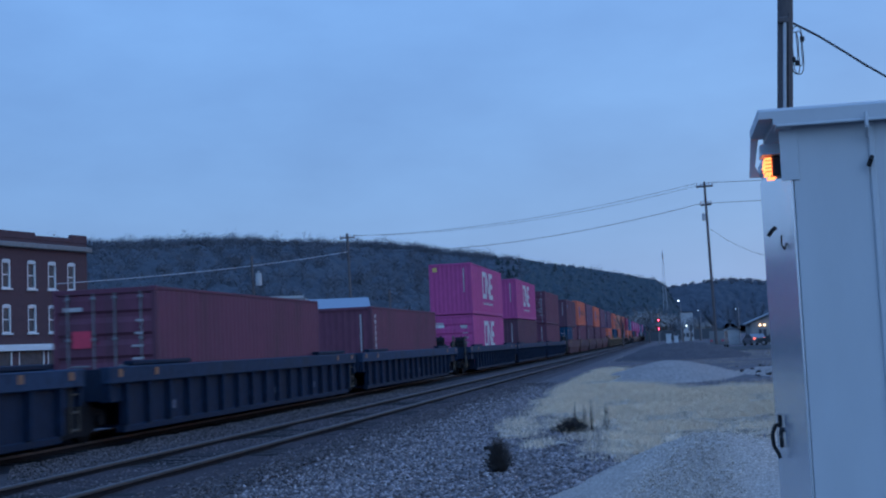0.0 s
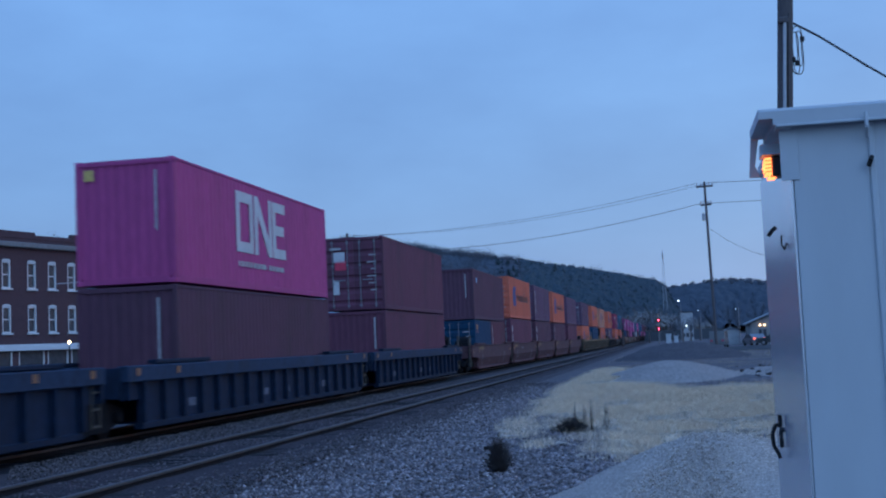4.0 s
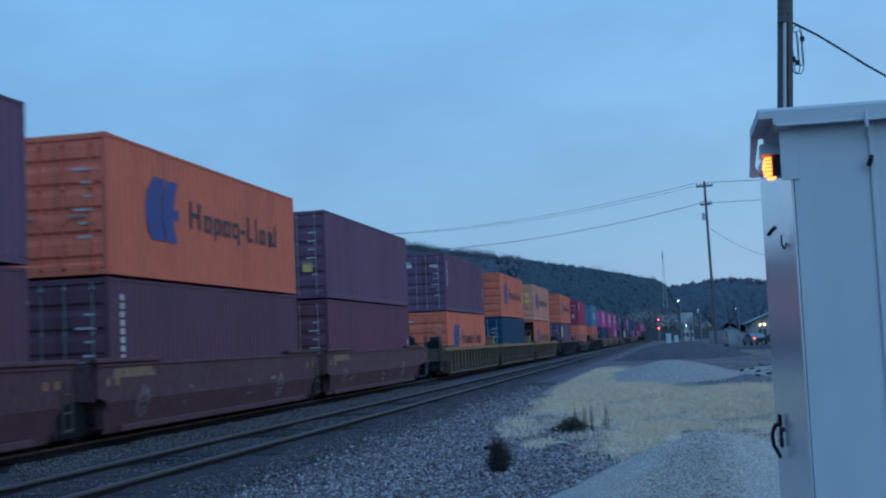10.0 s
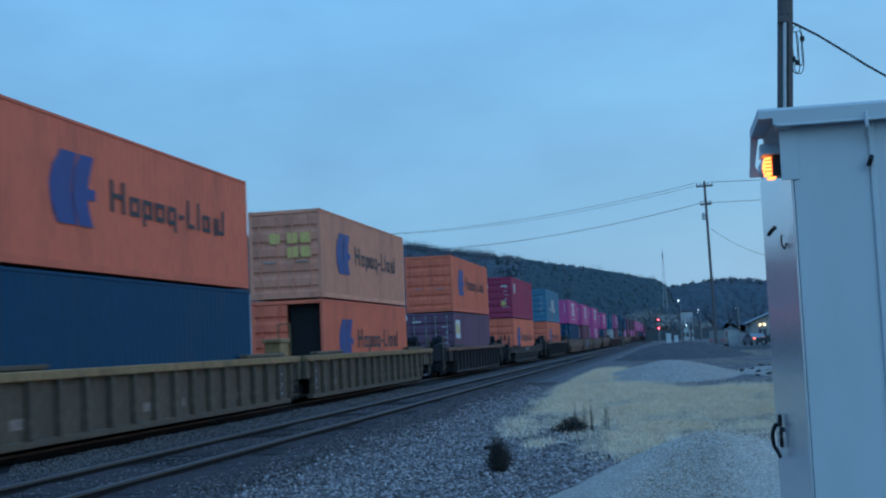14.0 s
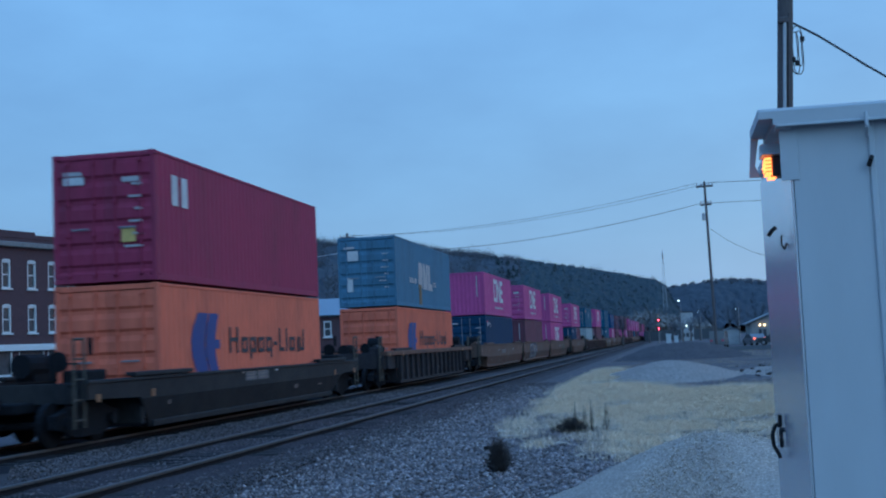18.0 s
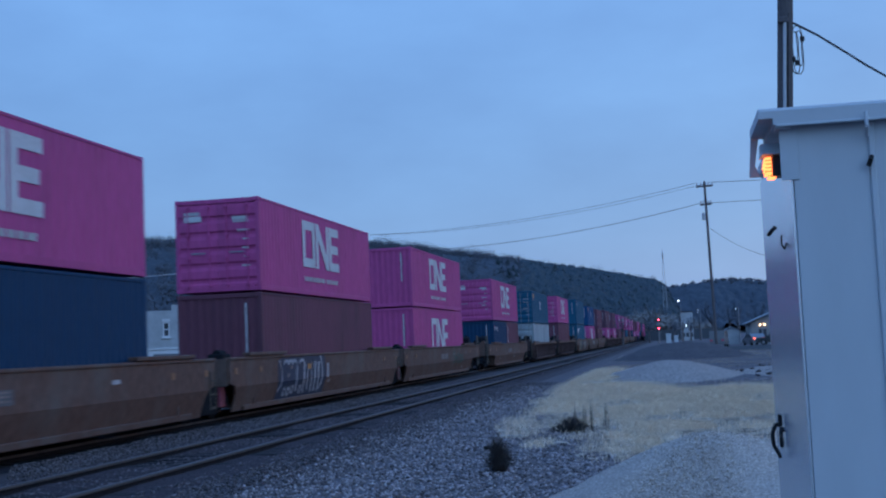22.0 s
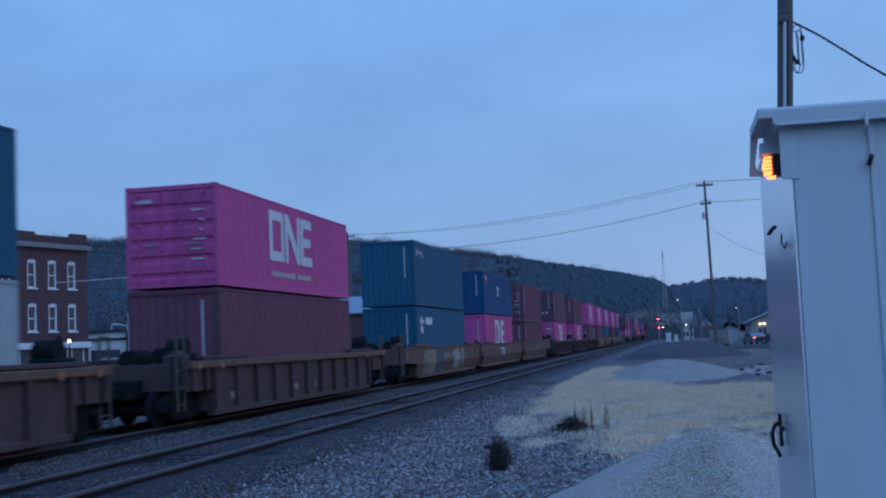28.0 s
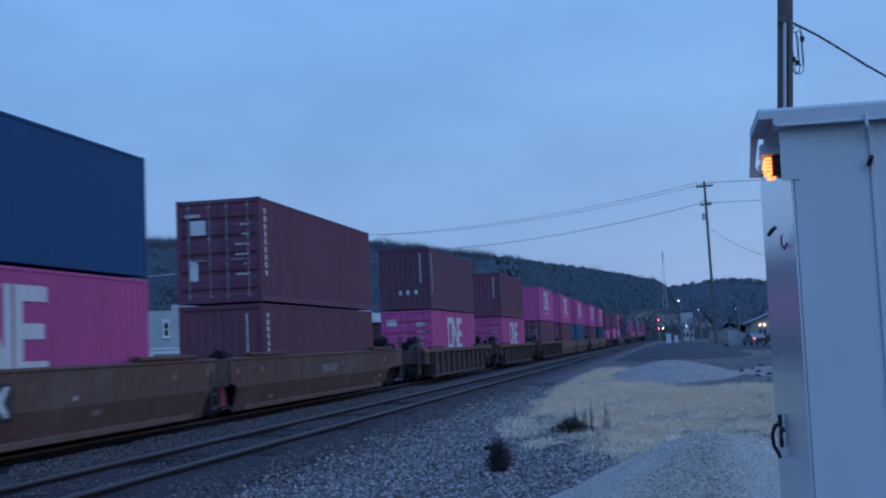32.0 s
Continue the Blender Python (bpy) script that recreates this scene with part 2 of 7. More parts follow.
    def mesh(self, name, mat, smooth=False):
        me = bpy.data.meshes.new(name)
        me.from_pydata(self.v, [], self.f)
        me.materials.append(mat)
        bm = bmesh.new()
        bm.from_mesh(me)
        bmesh.ops.remove_doubles(bm, verts=bm.verts, dist=0.0002)
        bmesh.ops.recalc_face_normals(bm, faces=bm.faces)
        bm.to_mesh(me)
        bm.free()
        if smooth:
            me.polygons.foreach_set("use_smooth", [True] * len(me.polygons))
        return me


def part(name, shape, mat, parent, label="", at=None, smooth=False):
    me = shape if isinstance(shape, bpy.types.Mesh) else shape.mesh(name, mat, smooth)
    ob = new(name, me)
    ob.parent = parent
    if at is not None:
        ob.matrix_basis = at
    if label:
        ob["label"] = label
    return ob


def thing(name, label, category, group="", kind="", at=None):
    ob = tagged(new(name), label, category, group, kind)
    ob.empty_display_size = 0.2
    if at is not None:
        ob.matrix_basis = at
    return ob


def solid(name, shape, mat, label, category, group="", kind="", smooth=False, at=None):
    ob = tagged(new(name, shape.mesh(name, mat, smooth)), label, category, group, kind)
    if at is not None:
        ob.matrix_basis = at
    return ob


def bulk(name, verts, faces, mat, smooth=False):
    """A large mesh out of number arrays, faces all of one size."""
    me = bpy.data.meshes.new(name)
    verts, faces = np.asarray(verts, "f4"), np.asarray(faces, "i4")
    n, k = faces.shape
    me.vertices.add(len(verts))
    me.vertices.foreach_set("co", verts.ravel())
    me.loops.add(n * k)
    me.loops.foreach_set("vertex_index", faces.ravel())
    me.polygons.add(n)
    me.polygons.foreach_set("loop_start", np.arange(0, n * k, k, dtype="i4"))
    me.polygons.foreach_set("loop_total", np.full(n, k, "i4"))
    if smooth:
        me.polygons.foreach_set("use_smooth", np.ones(n, bool))
    me.update(calc_edges=True)
    me.materials.append(mat)
    return me


# ---------------------------------------------------------------- ground
RAIL = -0.25          # top of the rails
GROUND = -0.42
NEAR_TRACK, TRAIN_TRACK = 7.93, 12.21


def lumps(x, y, s):
    return noise.noise(Vector((x * s, y * s, 3.1)))


def ground_height(x, y):
    z = GROUND
    if 5.4 < y < 14.6:
        z = RAIL - 0.13
    elif 4.4 < y <= 5.4:
        z = GROUND + (RAIL - 0.13 - GROUND) * (y - 4.4)
    elif y > 14.6:
        z = RAIL - 0.13 - 0.25 * min(1, (y - 14.6) / 2.0)
    fade = max(0.0, min(1.0, (x - 7.5) / 2.5, (48 - x) / 4, (y + 6) / 2, (16 - y) / 2))
    if fade:
        z += fade * (0.035 * lumps(x, y, 0.35) + 0.018 * lumps(x, y, 1.7))
    return z


def build_ground():
    xs = np.concatenate([[-3000, -800, -200, -60, -20], np.arange(-10, 8, 1.5), np.arange(8, 48, 0.35), np.arange(48, 120, 1.5),
                         np.arange(120, 300, 12), [340, 420, 560, 800, 1200, 2000, 4000]])
    ys = np.concatenate([[-4000, -1500, -600, -200, -80, -40, -20], np.arange(-12, -6, 1.0), np.arange(-6, 16, 0.35), np.arange(16, 40, 2.0),
                         [45, 60, 90, 140, 220, 400, 800, 1600, 4000]])
    v = [(x, y, ground_height(x, y)) for x in xs for y in ys]
    m = len(ys)
    f = [(i * m + j, (i + 1) * m + j, (i + 1) * m + j + 1, i * m + j + 1) for i in range(len(xs) - 1) for j in range(m - 1)]
    tagged(new("ground", bulk("ground", v, f, BALLAST, True)), "grey brown crushed stone ground beside the tracks", "ground", kind="structure")


build_ground()


def stones(name, count, spot, size, mat, label, flat=0.75):
    """Many loose angular stones as one mass; spot() gives a place."""
    base = np.array([(1, 0, 0), (-1, 0, 0), (0, 1, 0), (0, -1, 0), (0, 0, 1), (0, 0, -1)], float)
    tri = np.array([(0, 2, 4), (2, 1, 4), (1, 3, 4), (3, 0, 4), (2, 0, 5), (1, 2, 5), (3, 1, 5), (0, 3, 5)])
    vs, fs = [], []
    for i in range(count):
        x, y, z, s = spot()
        r = s * random.uniform(*size)
        q = np.array(Euler((random.uniform(0, 6.3), random.uniform(0, 6.3), random.uniform(0, 6.3))).to_matrix())
        b = (base * np.random.uniform(0.55, 1.15, (6, 1)) * r) @ q.T
        b[:, 2] *= flat
        vs.append(b + (x, y, z + r * 0.25))
        fs.append(tri + 6 * i)
    return tagged(new(name, bulk(name, np.concatenate(vs), np.concatenate(fs), mat)), label, "gravel", kind="stuff")


def ballast_spot():
    while True:
        x = 9.5 + 36 * random.random() ** 1.7
        y = random.uniform(-3.5, 5.9)
        if x * 0.56 > y and y < 5.6 + 0.6 * lumps(x, y, 0.8) - random.random() ** 2:
            break
    return x, y, ground_height(x, y) + (0.02 if y > 5.45 else 0), 1.0


def track_spot():
    while True:
        x = 9.5 + 40 * random.random() ** 2.0
        y = 4.6 + 6.3 * random.random() ** 0.8
        if x * 0.56 + 0.6 > y and not 6.75 < y < 7.35 and not 8.55 < y < 9.1 and (not 6.2 < y < 9.6 or random.random() < 0.35):
            break
    return x, y, ground_height(x, y) + (0.008 if 6.2 < y < 9.15 else 0.022 if y > 5.45 else 0.0), 1.0


stones("track_stones", 30000, track_spot, (0.012, 0.034), SOOT_STONE, "sooty grey ballast stones along the tracks")
stones("ballast_stones", 56000, ballast_spot, (0.014, 0.044), STONE, "loose angular grey ballast stones on the ground")
stones("pale_chips", 4200, ballast_spot, (0.012, 0.030), CHIP, "freshly broken pale stones scattered in the ballast")


# ---------------------------------------------------------------- tracks
def track_bed(y0, y1, label, mat=None):
    xs = np.concatenate([np.arange(-30, 8, 3.0), np.arange(8, 60, 0.5), np.arange(60, 200, 4), [260, 400, 800, 2400]])
    ys = np.linspace(y0, y1, 12)
    v = [(x, y + (0.10 * lumps(x, y, 0.9) if j in (0, 11) else 0), ground_height(x, y) + 0.016 + (0.02 * lumps(x, y, 2.3) if 0 < j < 11 and 10 < x < 44 else 0)) for x in xs for j, y in enumerate(ys)]
    f = [(i * 12 + j, (i + 1) * 12 + j, (i + 1) * 12 + j + 1, i * 12 + j + 1) for i in range(len(xs) - 1) for j in range(11)]
    tagged(new("track_bed", bulk("track_bed", v, f, mat or OILY, True)), label, "track bed", kind="structure")


track_bed(6.2, 9.15, "dark oily ballast between the rails of the empty track")
# the train's own shade is painted into this oily ballast
OILY_SHADE = node_mat("oily_ballast_with_shade", (0.020, 0.018, 0.021), 0.95, 0, 22, 0.5, 0.4, (0.030, 0.026, 0.028), bump=1.0, bump_scale=26)
track_bed(10.35, 13.9, "oily ballast under the train, its shade painted black", OILY_SHADE)
SOOTY = node_mat("sooty_shoulder_ballast", (0.078, 0.066, 0.067), 0.95, 0, 22, 0.5, 0.5, (0.052, 0.043, 0.045), bump=1.0, bump_scale=26)
track_bed(9.15, 10.35, "grey dusty ballast between the two tracks", SOOTY)
track_bed(5.55, 6.2, "grey dusty ballast shoulder of the empty track", SOOTY)


def build_track(y, label, ties_to):
    t = thing("railway_track", label, "railway track", kind="structure", group="railway tracks")
    for side in (-0.7525, 0.7525):
        r = part("rail", Shape().box(-300, 2500, y + side - 0.010, y + side + 0.010, RAIL - 0.15, RAIL - 0.045)
                 .box(-300, 2500, y + side - 0.070, y + side + 0.070, RAIL - 0.172, RAIL - 0.15), RAIL_SIDE, t)
        part("rail_head", Shape().cbox(-300, 2500, y + side - 0.036, y + side + 0.036, RAIL - 0.045, RAIL, 0.008), RAIL_HEAD, r, "steel rail head worn bright")
    me = Shape().cbox(-0.11, 0.11, -1.3, 1.3, -0.16, 0, 0.012).mesh("tie", TIE)
    for i in range(ties_to):
        part("tie", me, TIE, t, at=pose(6 + i * 0.52 + random.uniform(-.02, .02), y + random.uniform(-.05, .05), RAIL - 0.112 + random.uniform(-.012, .008), 0, 0, random.uniform(-1, 1)))
    far = Shape()
    for i in range(ties_to, 600):
        far.box(6 + i * 0.52 - 0.11, 6 + i * 0.52 + 0.11, y - 1.3, y + 1.3, RAIL - 0.33, RAIL - 0.118)
    tagged(part("far_ties", far, TIE, t), kind="stuff")


build_track(NEAR_TRACK, "empty railway track with worn rails on dark timber ties", 200)
build_track(TRAIN_TRACK, "railway track under the passing container train", 120)


# ---------------------------------------------------------------- containers
CL, CW = 12.192, 2.438          # forty foot box
SHARED = {}


def corrugated(length, height, pitch=0.278, depth=0.022, flat=0.0):
    """Upright trapezoid waves along x, face towards -y at y = 0."""
    s = Shape()
    n = max(1, round((length - 2 * flat) / pitch))
    p = (length - 2 * flat) / n
    xs = [(-length / 2, 0.0)]
    for i in range(n):
        x = -length / 2 + flat + i * p
        xs += [(x + p * 0.13, 0.0), (x + p * 0.37, depth), (x + p * 0.63, depth), (x + p * 0.87, 0.0)]
    xs.append((length / 2, 0.0))
    for (xa, ya), (xb, yb) in zip(xs[:-1], xs[1:]):
        s.quad((xa, ya, 0), (xb, yb, 0), (xb, yb, height), (xa, ya, height))
    return s


def shared(key, make):
    if key not in SHARED:
        SHARED[key] = make()
    return SHARED[key]


def door_shape(w, h):
    """A door leaf that faces -x, one folded sheet with level ribs, lower corner at the origin."""
    line = [(0.0, -0.012), (0.06, -0.012)]
    step = (h - 0.12) / 5
    for i in range(5):
        z = 0.06 + i * step
        line += [(z + step * 0.12, 0.020), (z + step * 0.30, 0.020), (z + step * 0.42, -0.020), (z + step * 0.88, -0.020)]
    line += [(h - 0.06, -0.012), (h, -0.012)]
    s = Shape()
    for (za, xa), (zb, xb) in zip(line[:-1], line[1:]):
        s.quad((xa, 0, za), (xa, w, za), (xb, w, zb), (xb, 0, zb))
        s.quad((xa, 0, za), (xb, 0, zb), (0.05, 0, zb), (0.05, 0, za))
        s.quad((xa, w, za), (xb, w, zb), (0.05, w, zb), (0.05, w, za))
    s.quad((0.05, 0, 0), (0.05, w, 0), (-0.012, w, 0), (-0.012, 0, 0))
    s.quad((0.05, 0, h), (0.05, w, h), (-0.012, w, h), (-0.012, 0, h))
    return s


def rod_shape(h):
    s = Shape().tube((0, 0, 0.02), (0, 0, h - 0.02), 0.020, 6)
    for z in (0.10, h * 0.36, h * 0.62, h - 0.14):
        s.cbox(-0.035, 0.03, -0.05, 0.05, z - 0.03, z + 0.03, 0.006)
    return s


def bar(parent, x0, x1, z0, z1, y, mat, name="marking", label=""):
    """A flat painted mark on the long side that faces -y."""
    return part(name, Shape().quad((x0, y, z0), (x1, y, z0), (x1, y, z1), (x0, y, z1)), mat, parent, label)


def endbar(parent, y0, y1, z0, z1, x, mat, name="marking", label=""):
    """A flat painted mark on the end that faces -x."""
    return part(name, Shape().quad((x, y1, z0), (x, y0, z0), (x, y0, z1), (x, y1, z1)), mat, parent, label)


def mark_square_emblem(box, h, low=0.0):
    """Three plain white blocks and two strips below, on the long side."""
    y = -CW / 2 - 0.006
    z0, z1 = h * 0.335 + low, h * 0.89 + low
    s = Shape()
    a = -2.16
    w, t = 1.30, 0.28
    out = [(a, z0), (a + w, z0), (a + w, z1), (a, z1)]
    inn = [(a + t, z0 + t), (a + w - t, z0 + t), (a + w - t, z1 - t), (a + t, z1 - t)]
    for k in range(4):
        j = (k + 1) % 4
        s.quad(*((q[0], y, q[1]) for q in (out[k], out[j], inn[j], inn[k])))
    part("emblem", s, WHITE, box, "white painted hollow square block")
    a += w + 0.10
    n = [(0, z0), (0.27, z0), (0.27, z1 - 0.50), (1.12, z0), (1.43, z0), (1.43, z1), (1.17, z1), (1.17, z0 + 0.48), (0.31, z1), (0, z1)]
    part("emblem", Shape().poly([(a + u, y, v) for u, v in n]), WHITE, box, "white painted slanted block")
    a += 1.43 + 0.07
    m = (z0 + z1) / 2
    e = [(0, z0), (1.12, z0), (1.12, z0 + t), (t, z0 + t), (t, m - t / 2), (1.0, m - t / 2), (1.0, m + t / 2), (t, m + t / 2), (t, z1 - t), (1.12, z1 - t), (1.12, z1), (0, z1)]
    part("emblem", Shape().poly([(a + u, y, v) for u, v in e]), WHITE, box, "white painted block with three arms")
    zb = h * (0.205 if h > 2.7 else 0.165) + low
    for x0, x1 in ((-2.05, -1.92), (-1.86, -1.62), (-1.55, -1.30), (-1.23, -0.98), (-0.91, -0.66), (-0.59, -0.36), (-0.28, 0.10), (0.34, 0.58), (0.65, 0.90), (0.97, 1.22), (1.29, 1.62)):
        bar(box, x0, x1, zb, zb + 0.14, y, FADED, "marking_strip")


def mark_twin_emblem(box, h, z=0.0):
    """A blue slanted double block and a dark run of blocks beside it."""
    y = -CW / 2 - 0.006
    z0, z1 = h * 0.30 + z, h * 0.78 + z
    def at(u, v):
        return (-4.32 + 1.80 * u, y, z0 + (z1 - z0) * v)

    part("emblem", Shape().poly([at(*q) for q in ((0.26, 1.0), (0.60, 1.0), (0.50, 0.72), (0.46, 0.50), (0.50, 0.28), (0.58, 0.0), (0.16, 0.0), (0.03, 0.28), (0.0, 0.52), (0.08, 0.76))]),
         LOGOBLUE, box, "blue painted curved block")
    part("emblem", Shape().poly([at(*q) for q in ((0.66, 1.0), (0.98, 1.0), (0.86, 0.66), (0.84, 0.54), (1.0, 0.54), (1.0, 0.38), (0.83, 0.38), (0.84, 0.28), (0.94, 0.0), (0.62, 0.0), (0.51, 0.34), (0.49, 0.54), (0.54, 0.76))]),
         LOGOBLUE, box, "blue painted curved block with a short arm")
    zt, k, t = h * 0.44 + z, 0.66, 0.125

    def stroke(x0, x1, a, b):
        bar(box, -1.87 + x0 * 1.09, -1.87 + x1 * 1.09, zt + a * k, zt + b * k, y, LOGODARK, "marking_block")

    # a row of uprights and hollow blocks of uneven height
    for x0, x1, a, b in ((0.0, t, 0, 1.0), (0.48, 0.48 + t, 0, 1.0), (t, 0.48, 0.44, 0.60), (3.14, 3.42, 0.26, 0.42), (3.58, 3.58 + t, 0, 1.0), (3.58 + t, 3.98, 0, 0.16), (4.14, 4.14 + t, 0, 1.0),
                         (5.10, 5.10 + t, -0.08, 0.62), (5.30, 5.30 + t, 0, 0.62), (5.60, 5.60 + t, 0, 0.95), (5.30 + t, 5.60, 0, 0.16)):
        stroke(x0, x1, a, b)
    for x0, tail in ((0.80, 0), (1.38, -0.26), (1.98, 0), (2.56, -0.26), (4.44, 0)):
        x1 = x0 + 0.45
        for q in ((x0, x0 + t, tail if x0 < 1.5 else 0, 0.62), (x1 - t, x1, tail if x0 > 2 else 0, 0.62), (x0 + t, x1 - t, 0, 0.16), (x0 + t, x1 - t, 0.46, 0.62)):
            stroke(*q)


def mark_slash(box, h):
    y = -CW / 2 - 0.006
    z0, z1 = h * 0.31, h * 0.70
    for pts in ([(-1.75, z0), (-0.80, z0), (-0.68, z1 - 0.2), (-0.85, z1), (-1.50, z1)],
                [(-0.66, z0 - 0.04), (0.30, z0 - 0.04), (0.42, z1), (0.10, z1), (-0.10, z0 + 0.50), (-0.22, z1), (-0.54, z1)],
                [(0.42, z0 - 0.06), (1.42, z0 - 0.06), (1.42, z0 + 0.26), (0.92, z0 + 0.26), (0.98, z1 - 0.02), (0.54, z1 - 0.02)]):
        part("emblem", Shape().poly([(u, y, v) for u, v in pts]), FADED, box, "worn white slanted block")
    for x0, x1 in ((-3.5, -3.3), (-3.2, -3.0), (-2.9, -2.7), (-2.55, -2.1), (1.7, 1.85), (1.95, 2.15), (2.2, 2.3)):
        bar(box, x0, x1, h * 0.36, h * 0.44, y, FADED, "marking_strip")
    bar(box, -1.60, -1.05, h * 0.05, h * 0.36, y - 0.001, node_rust(), "stain", "rusty brown stain")


def node_rust():
    return shared("rust_stain", lambda: node_mat("rust_stain", (0.20, 0.12, 0.055), 0.8, 0, 8, 0.4, 0.4, (0.07, 0.15, 0.16)))


def mark_column(box, h, x=-5.6, n=8, z0=0.42, z1=0.9, mat=None, w=0.16):
    """An upright run of short white strips near the end of the long side."""
    y = -CW / 2 - 0.006
    for i in range(n):
        a = h * (z0 + (z1 - z0) * i / n)
        bar(box, x, x + w, a, a + h * (z1 - z0) / n * 0.72, y, mat or WHITE, "marking_strip")


def mark_small(box, h, x=-5.5, z=0.85, w=0.9, d=0.22, mat=None):
    bar(box, x, x + w, h * z - d, h * z, -CW / 2 - 0.006, mat or WHITE, "marking_strip")


def mark_badge(box, h, x=-0.7, up=0.42):
    y = -CW / 2 - 0.006
    s = Shape()
    z = h * up
    s.poly([(x + 0.05, y, z + 0.30), (x + 0.38, y, z + 0.05), (x + 0.72, y, z + 0.12), (x + 0.50, y, z + 0.40), (x + 0.20, y, z + 0.45)])
    s.poly([(x, y, z + 0.62), (x + 0.14, y, z + 0.48), (x + 0.46, y, z + 0.46), (x + 0.52, y, z + 0.70), (x + 0.28, y, z + 0.82)])
    s.poly([(x + 0.54, y, z + 0.44), (x + 0.95, y, z + 0.56), (x + 0.90, y, z + 0.72), (x + 0.58, y, z + 0.62)])
    part("emblem", s, WHITE, box, "white painted badge")


def container(color, h, doors, marks, length=CL, upper=False):
    """A steel box; its doors, if any, face -x. Its origin is the middle of its base."""
    paintwork = PAINT[color]
    names = {"pink": "magenta", "peach": "faded orange", "deepteal": "dark teal", "teal": "sea green", "rust": "red-brown", "grey": "pale grey", "royal": "clear blue", "plum": "dark plum"}
    col = names.get(color, color)
    size = "twenty" if length < 8 else "forty"
    box = thing("shipping_container", "%s %s-foot shipping container, %s, %s" % (col, size, "closed doors" if doors == 1 else "open door" if doors else "blank end",
                "stacked above another" if upper else "in a well car"), "shipping container", "containers on the train")
    hl, hw = length / 2, CW / 2
    key = (color, h, round(length))

    def frame_mesh():
        s = Shape()
        for sx in (-1, 1):
            for sy in (-1, 1):
                x0, x1 = sorted((sx * hl, sx * (hl - 0.13)))
                y0, y1 = sorted((sy * hw, sy * (hw - 0.11)))
                s.cbox(x0, x1, y0, y1, 0.118, h - 0.118, 0.008)
        for sy in (-1, 1):
            y0, y1 = sorted((sy * hw, sy * (hw - 0.06)))
            s.cbox(-hl + 0.178, hl - 0.178, y0, y1, 0.012, 0.165, 0.006).cbox(-hl + 0.178, hl - 0.178, y0, y1, h - 0.075, h - 0.012, 0.006)
        for sx in (-1, 1):
            x0, x1 = sorted((sx * hl, sx * (hl - 0.10)))
            s.cbox(x0, x1, -hw + 0.16, hw - 0.16, 0.012, 0.16, 0.006).cbox(x0, x1, -hw + 0.16, hw - 0.16, h - 0.13, h - 0.012, 0.006)
        s.box(-hl + 0.1, hl - 0.1, -hw + 0.06, hw - 0.06, 0.02, 0.06)
        return s.mesh("frame", paintwork)

    part("frame", shared(("frame", key), frame_mesh), paintwork, box)
    cast = shared(("casting", color), lambda: Shape().cbox(-0.089, 0.089, -0.081, 0.081, -0.059, 0.059, 0.012).mesh("corner_casting", paintwork))
    for sx in (-1, 1):
        for sy in (-1, 1):
            for z in (0.059, h - 0.059):
                part("corner_casting", cast, paintwork, box, at=pose(sx * (hl - 0.0875), sy * (hw - 0.0795), z))
    side = shared(("side", key), lambda: corrugated(length - 0.26, h - 0.24).mesh("side_panel", paintwork))
    part("side_panel", side, paintwork, box, at=pose(0, -hw + 0.006, 0.165))
    part("side_panel", side, paintwork, box, at=pose(0, hw - 0.006, 0.165, 0, 0, 180))
    part("roof_panel", shared(("roof", key), lambda: Shape().box(-hl + 0.1, hl - 0.1, -hw + 0.06, hw - 0.06, h - 0.05, h - 0.02).mesh("roof_panel", paintwork)), paintwork, box)
    end = shared(("end", key), lambda: corrugated(CW - 0.22, h - 0.29, 0.25, 0.026).mesh("end_panel", paintwork))
    part("end_panel", end, paintwork, box, at=pose(hl - 0.02, 0, 0.16, 0, 0, 90))
    if doors:
        w = CW / 2 - 0.11
        leaf = shared(("door", key), lambda: door_shape(w - 0.005, h - 0.30).mesh("door", paintwork))
        plain = color in ("orange", "peach", "pink", "crimson", "teal")
        rod_mat = paintwork if plain else GALV
        rod = shared(("rod", h, color if plain else ""), lambda: rod_shape(h - 0.16).mesh("locking_bar", rod_mat))
        for k, y0 in enumerate((-w, 0.005)):
            if doors == "open" and k == 0:
                # a near-black panel set back in the opening paints the shade inside
                part("doorway", Shape().box(-hl + 0.3, -hl + 0.32, -w, 0, 0.16, h - 0.14), SHADE_PANEL, box, "open doorway with its inner shade painted dark")
                continue
            d = part("door", leaf, paintwork, box, at=pose(-hl + 0.025, y0, 0.15))
            for yy in (0.24, w - 0.26):
                part("locking_bar", rod, rod_mat, d, "" if plain else "galvanised locking bar", at=pose(-0.04, yy, -0.07))
            part("handle", shared("handle", lambda: Shape().cbox(-0.03, 0.0, 0, 0.42, -0.02, 0.02, 0.006).mesh("handle", GALV)), GALV, d, at=pose(-0.05, w / 2 - 0.22, h * 0.36))
    else:
        part("end_panel", end, paintwork, box, at=pose(-hl + 0.02, 0, 0.16, 0, 0, -90))
    xe = -hl - 0.022
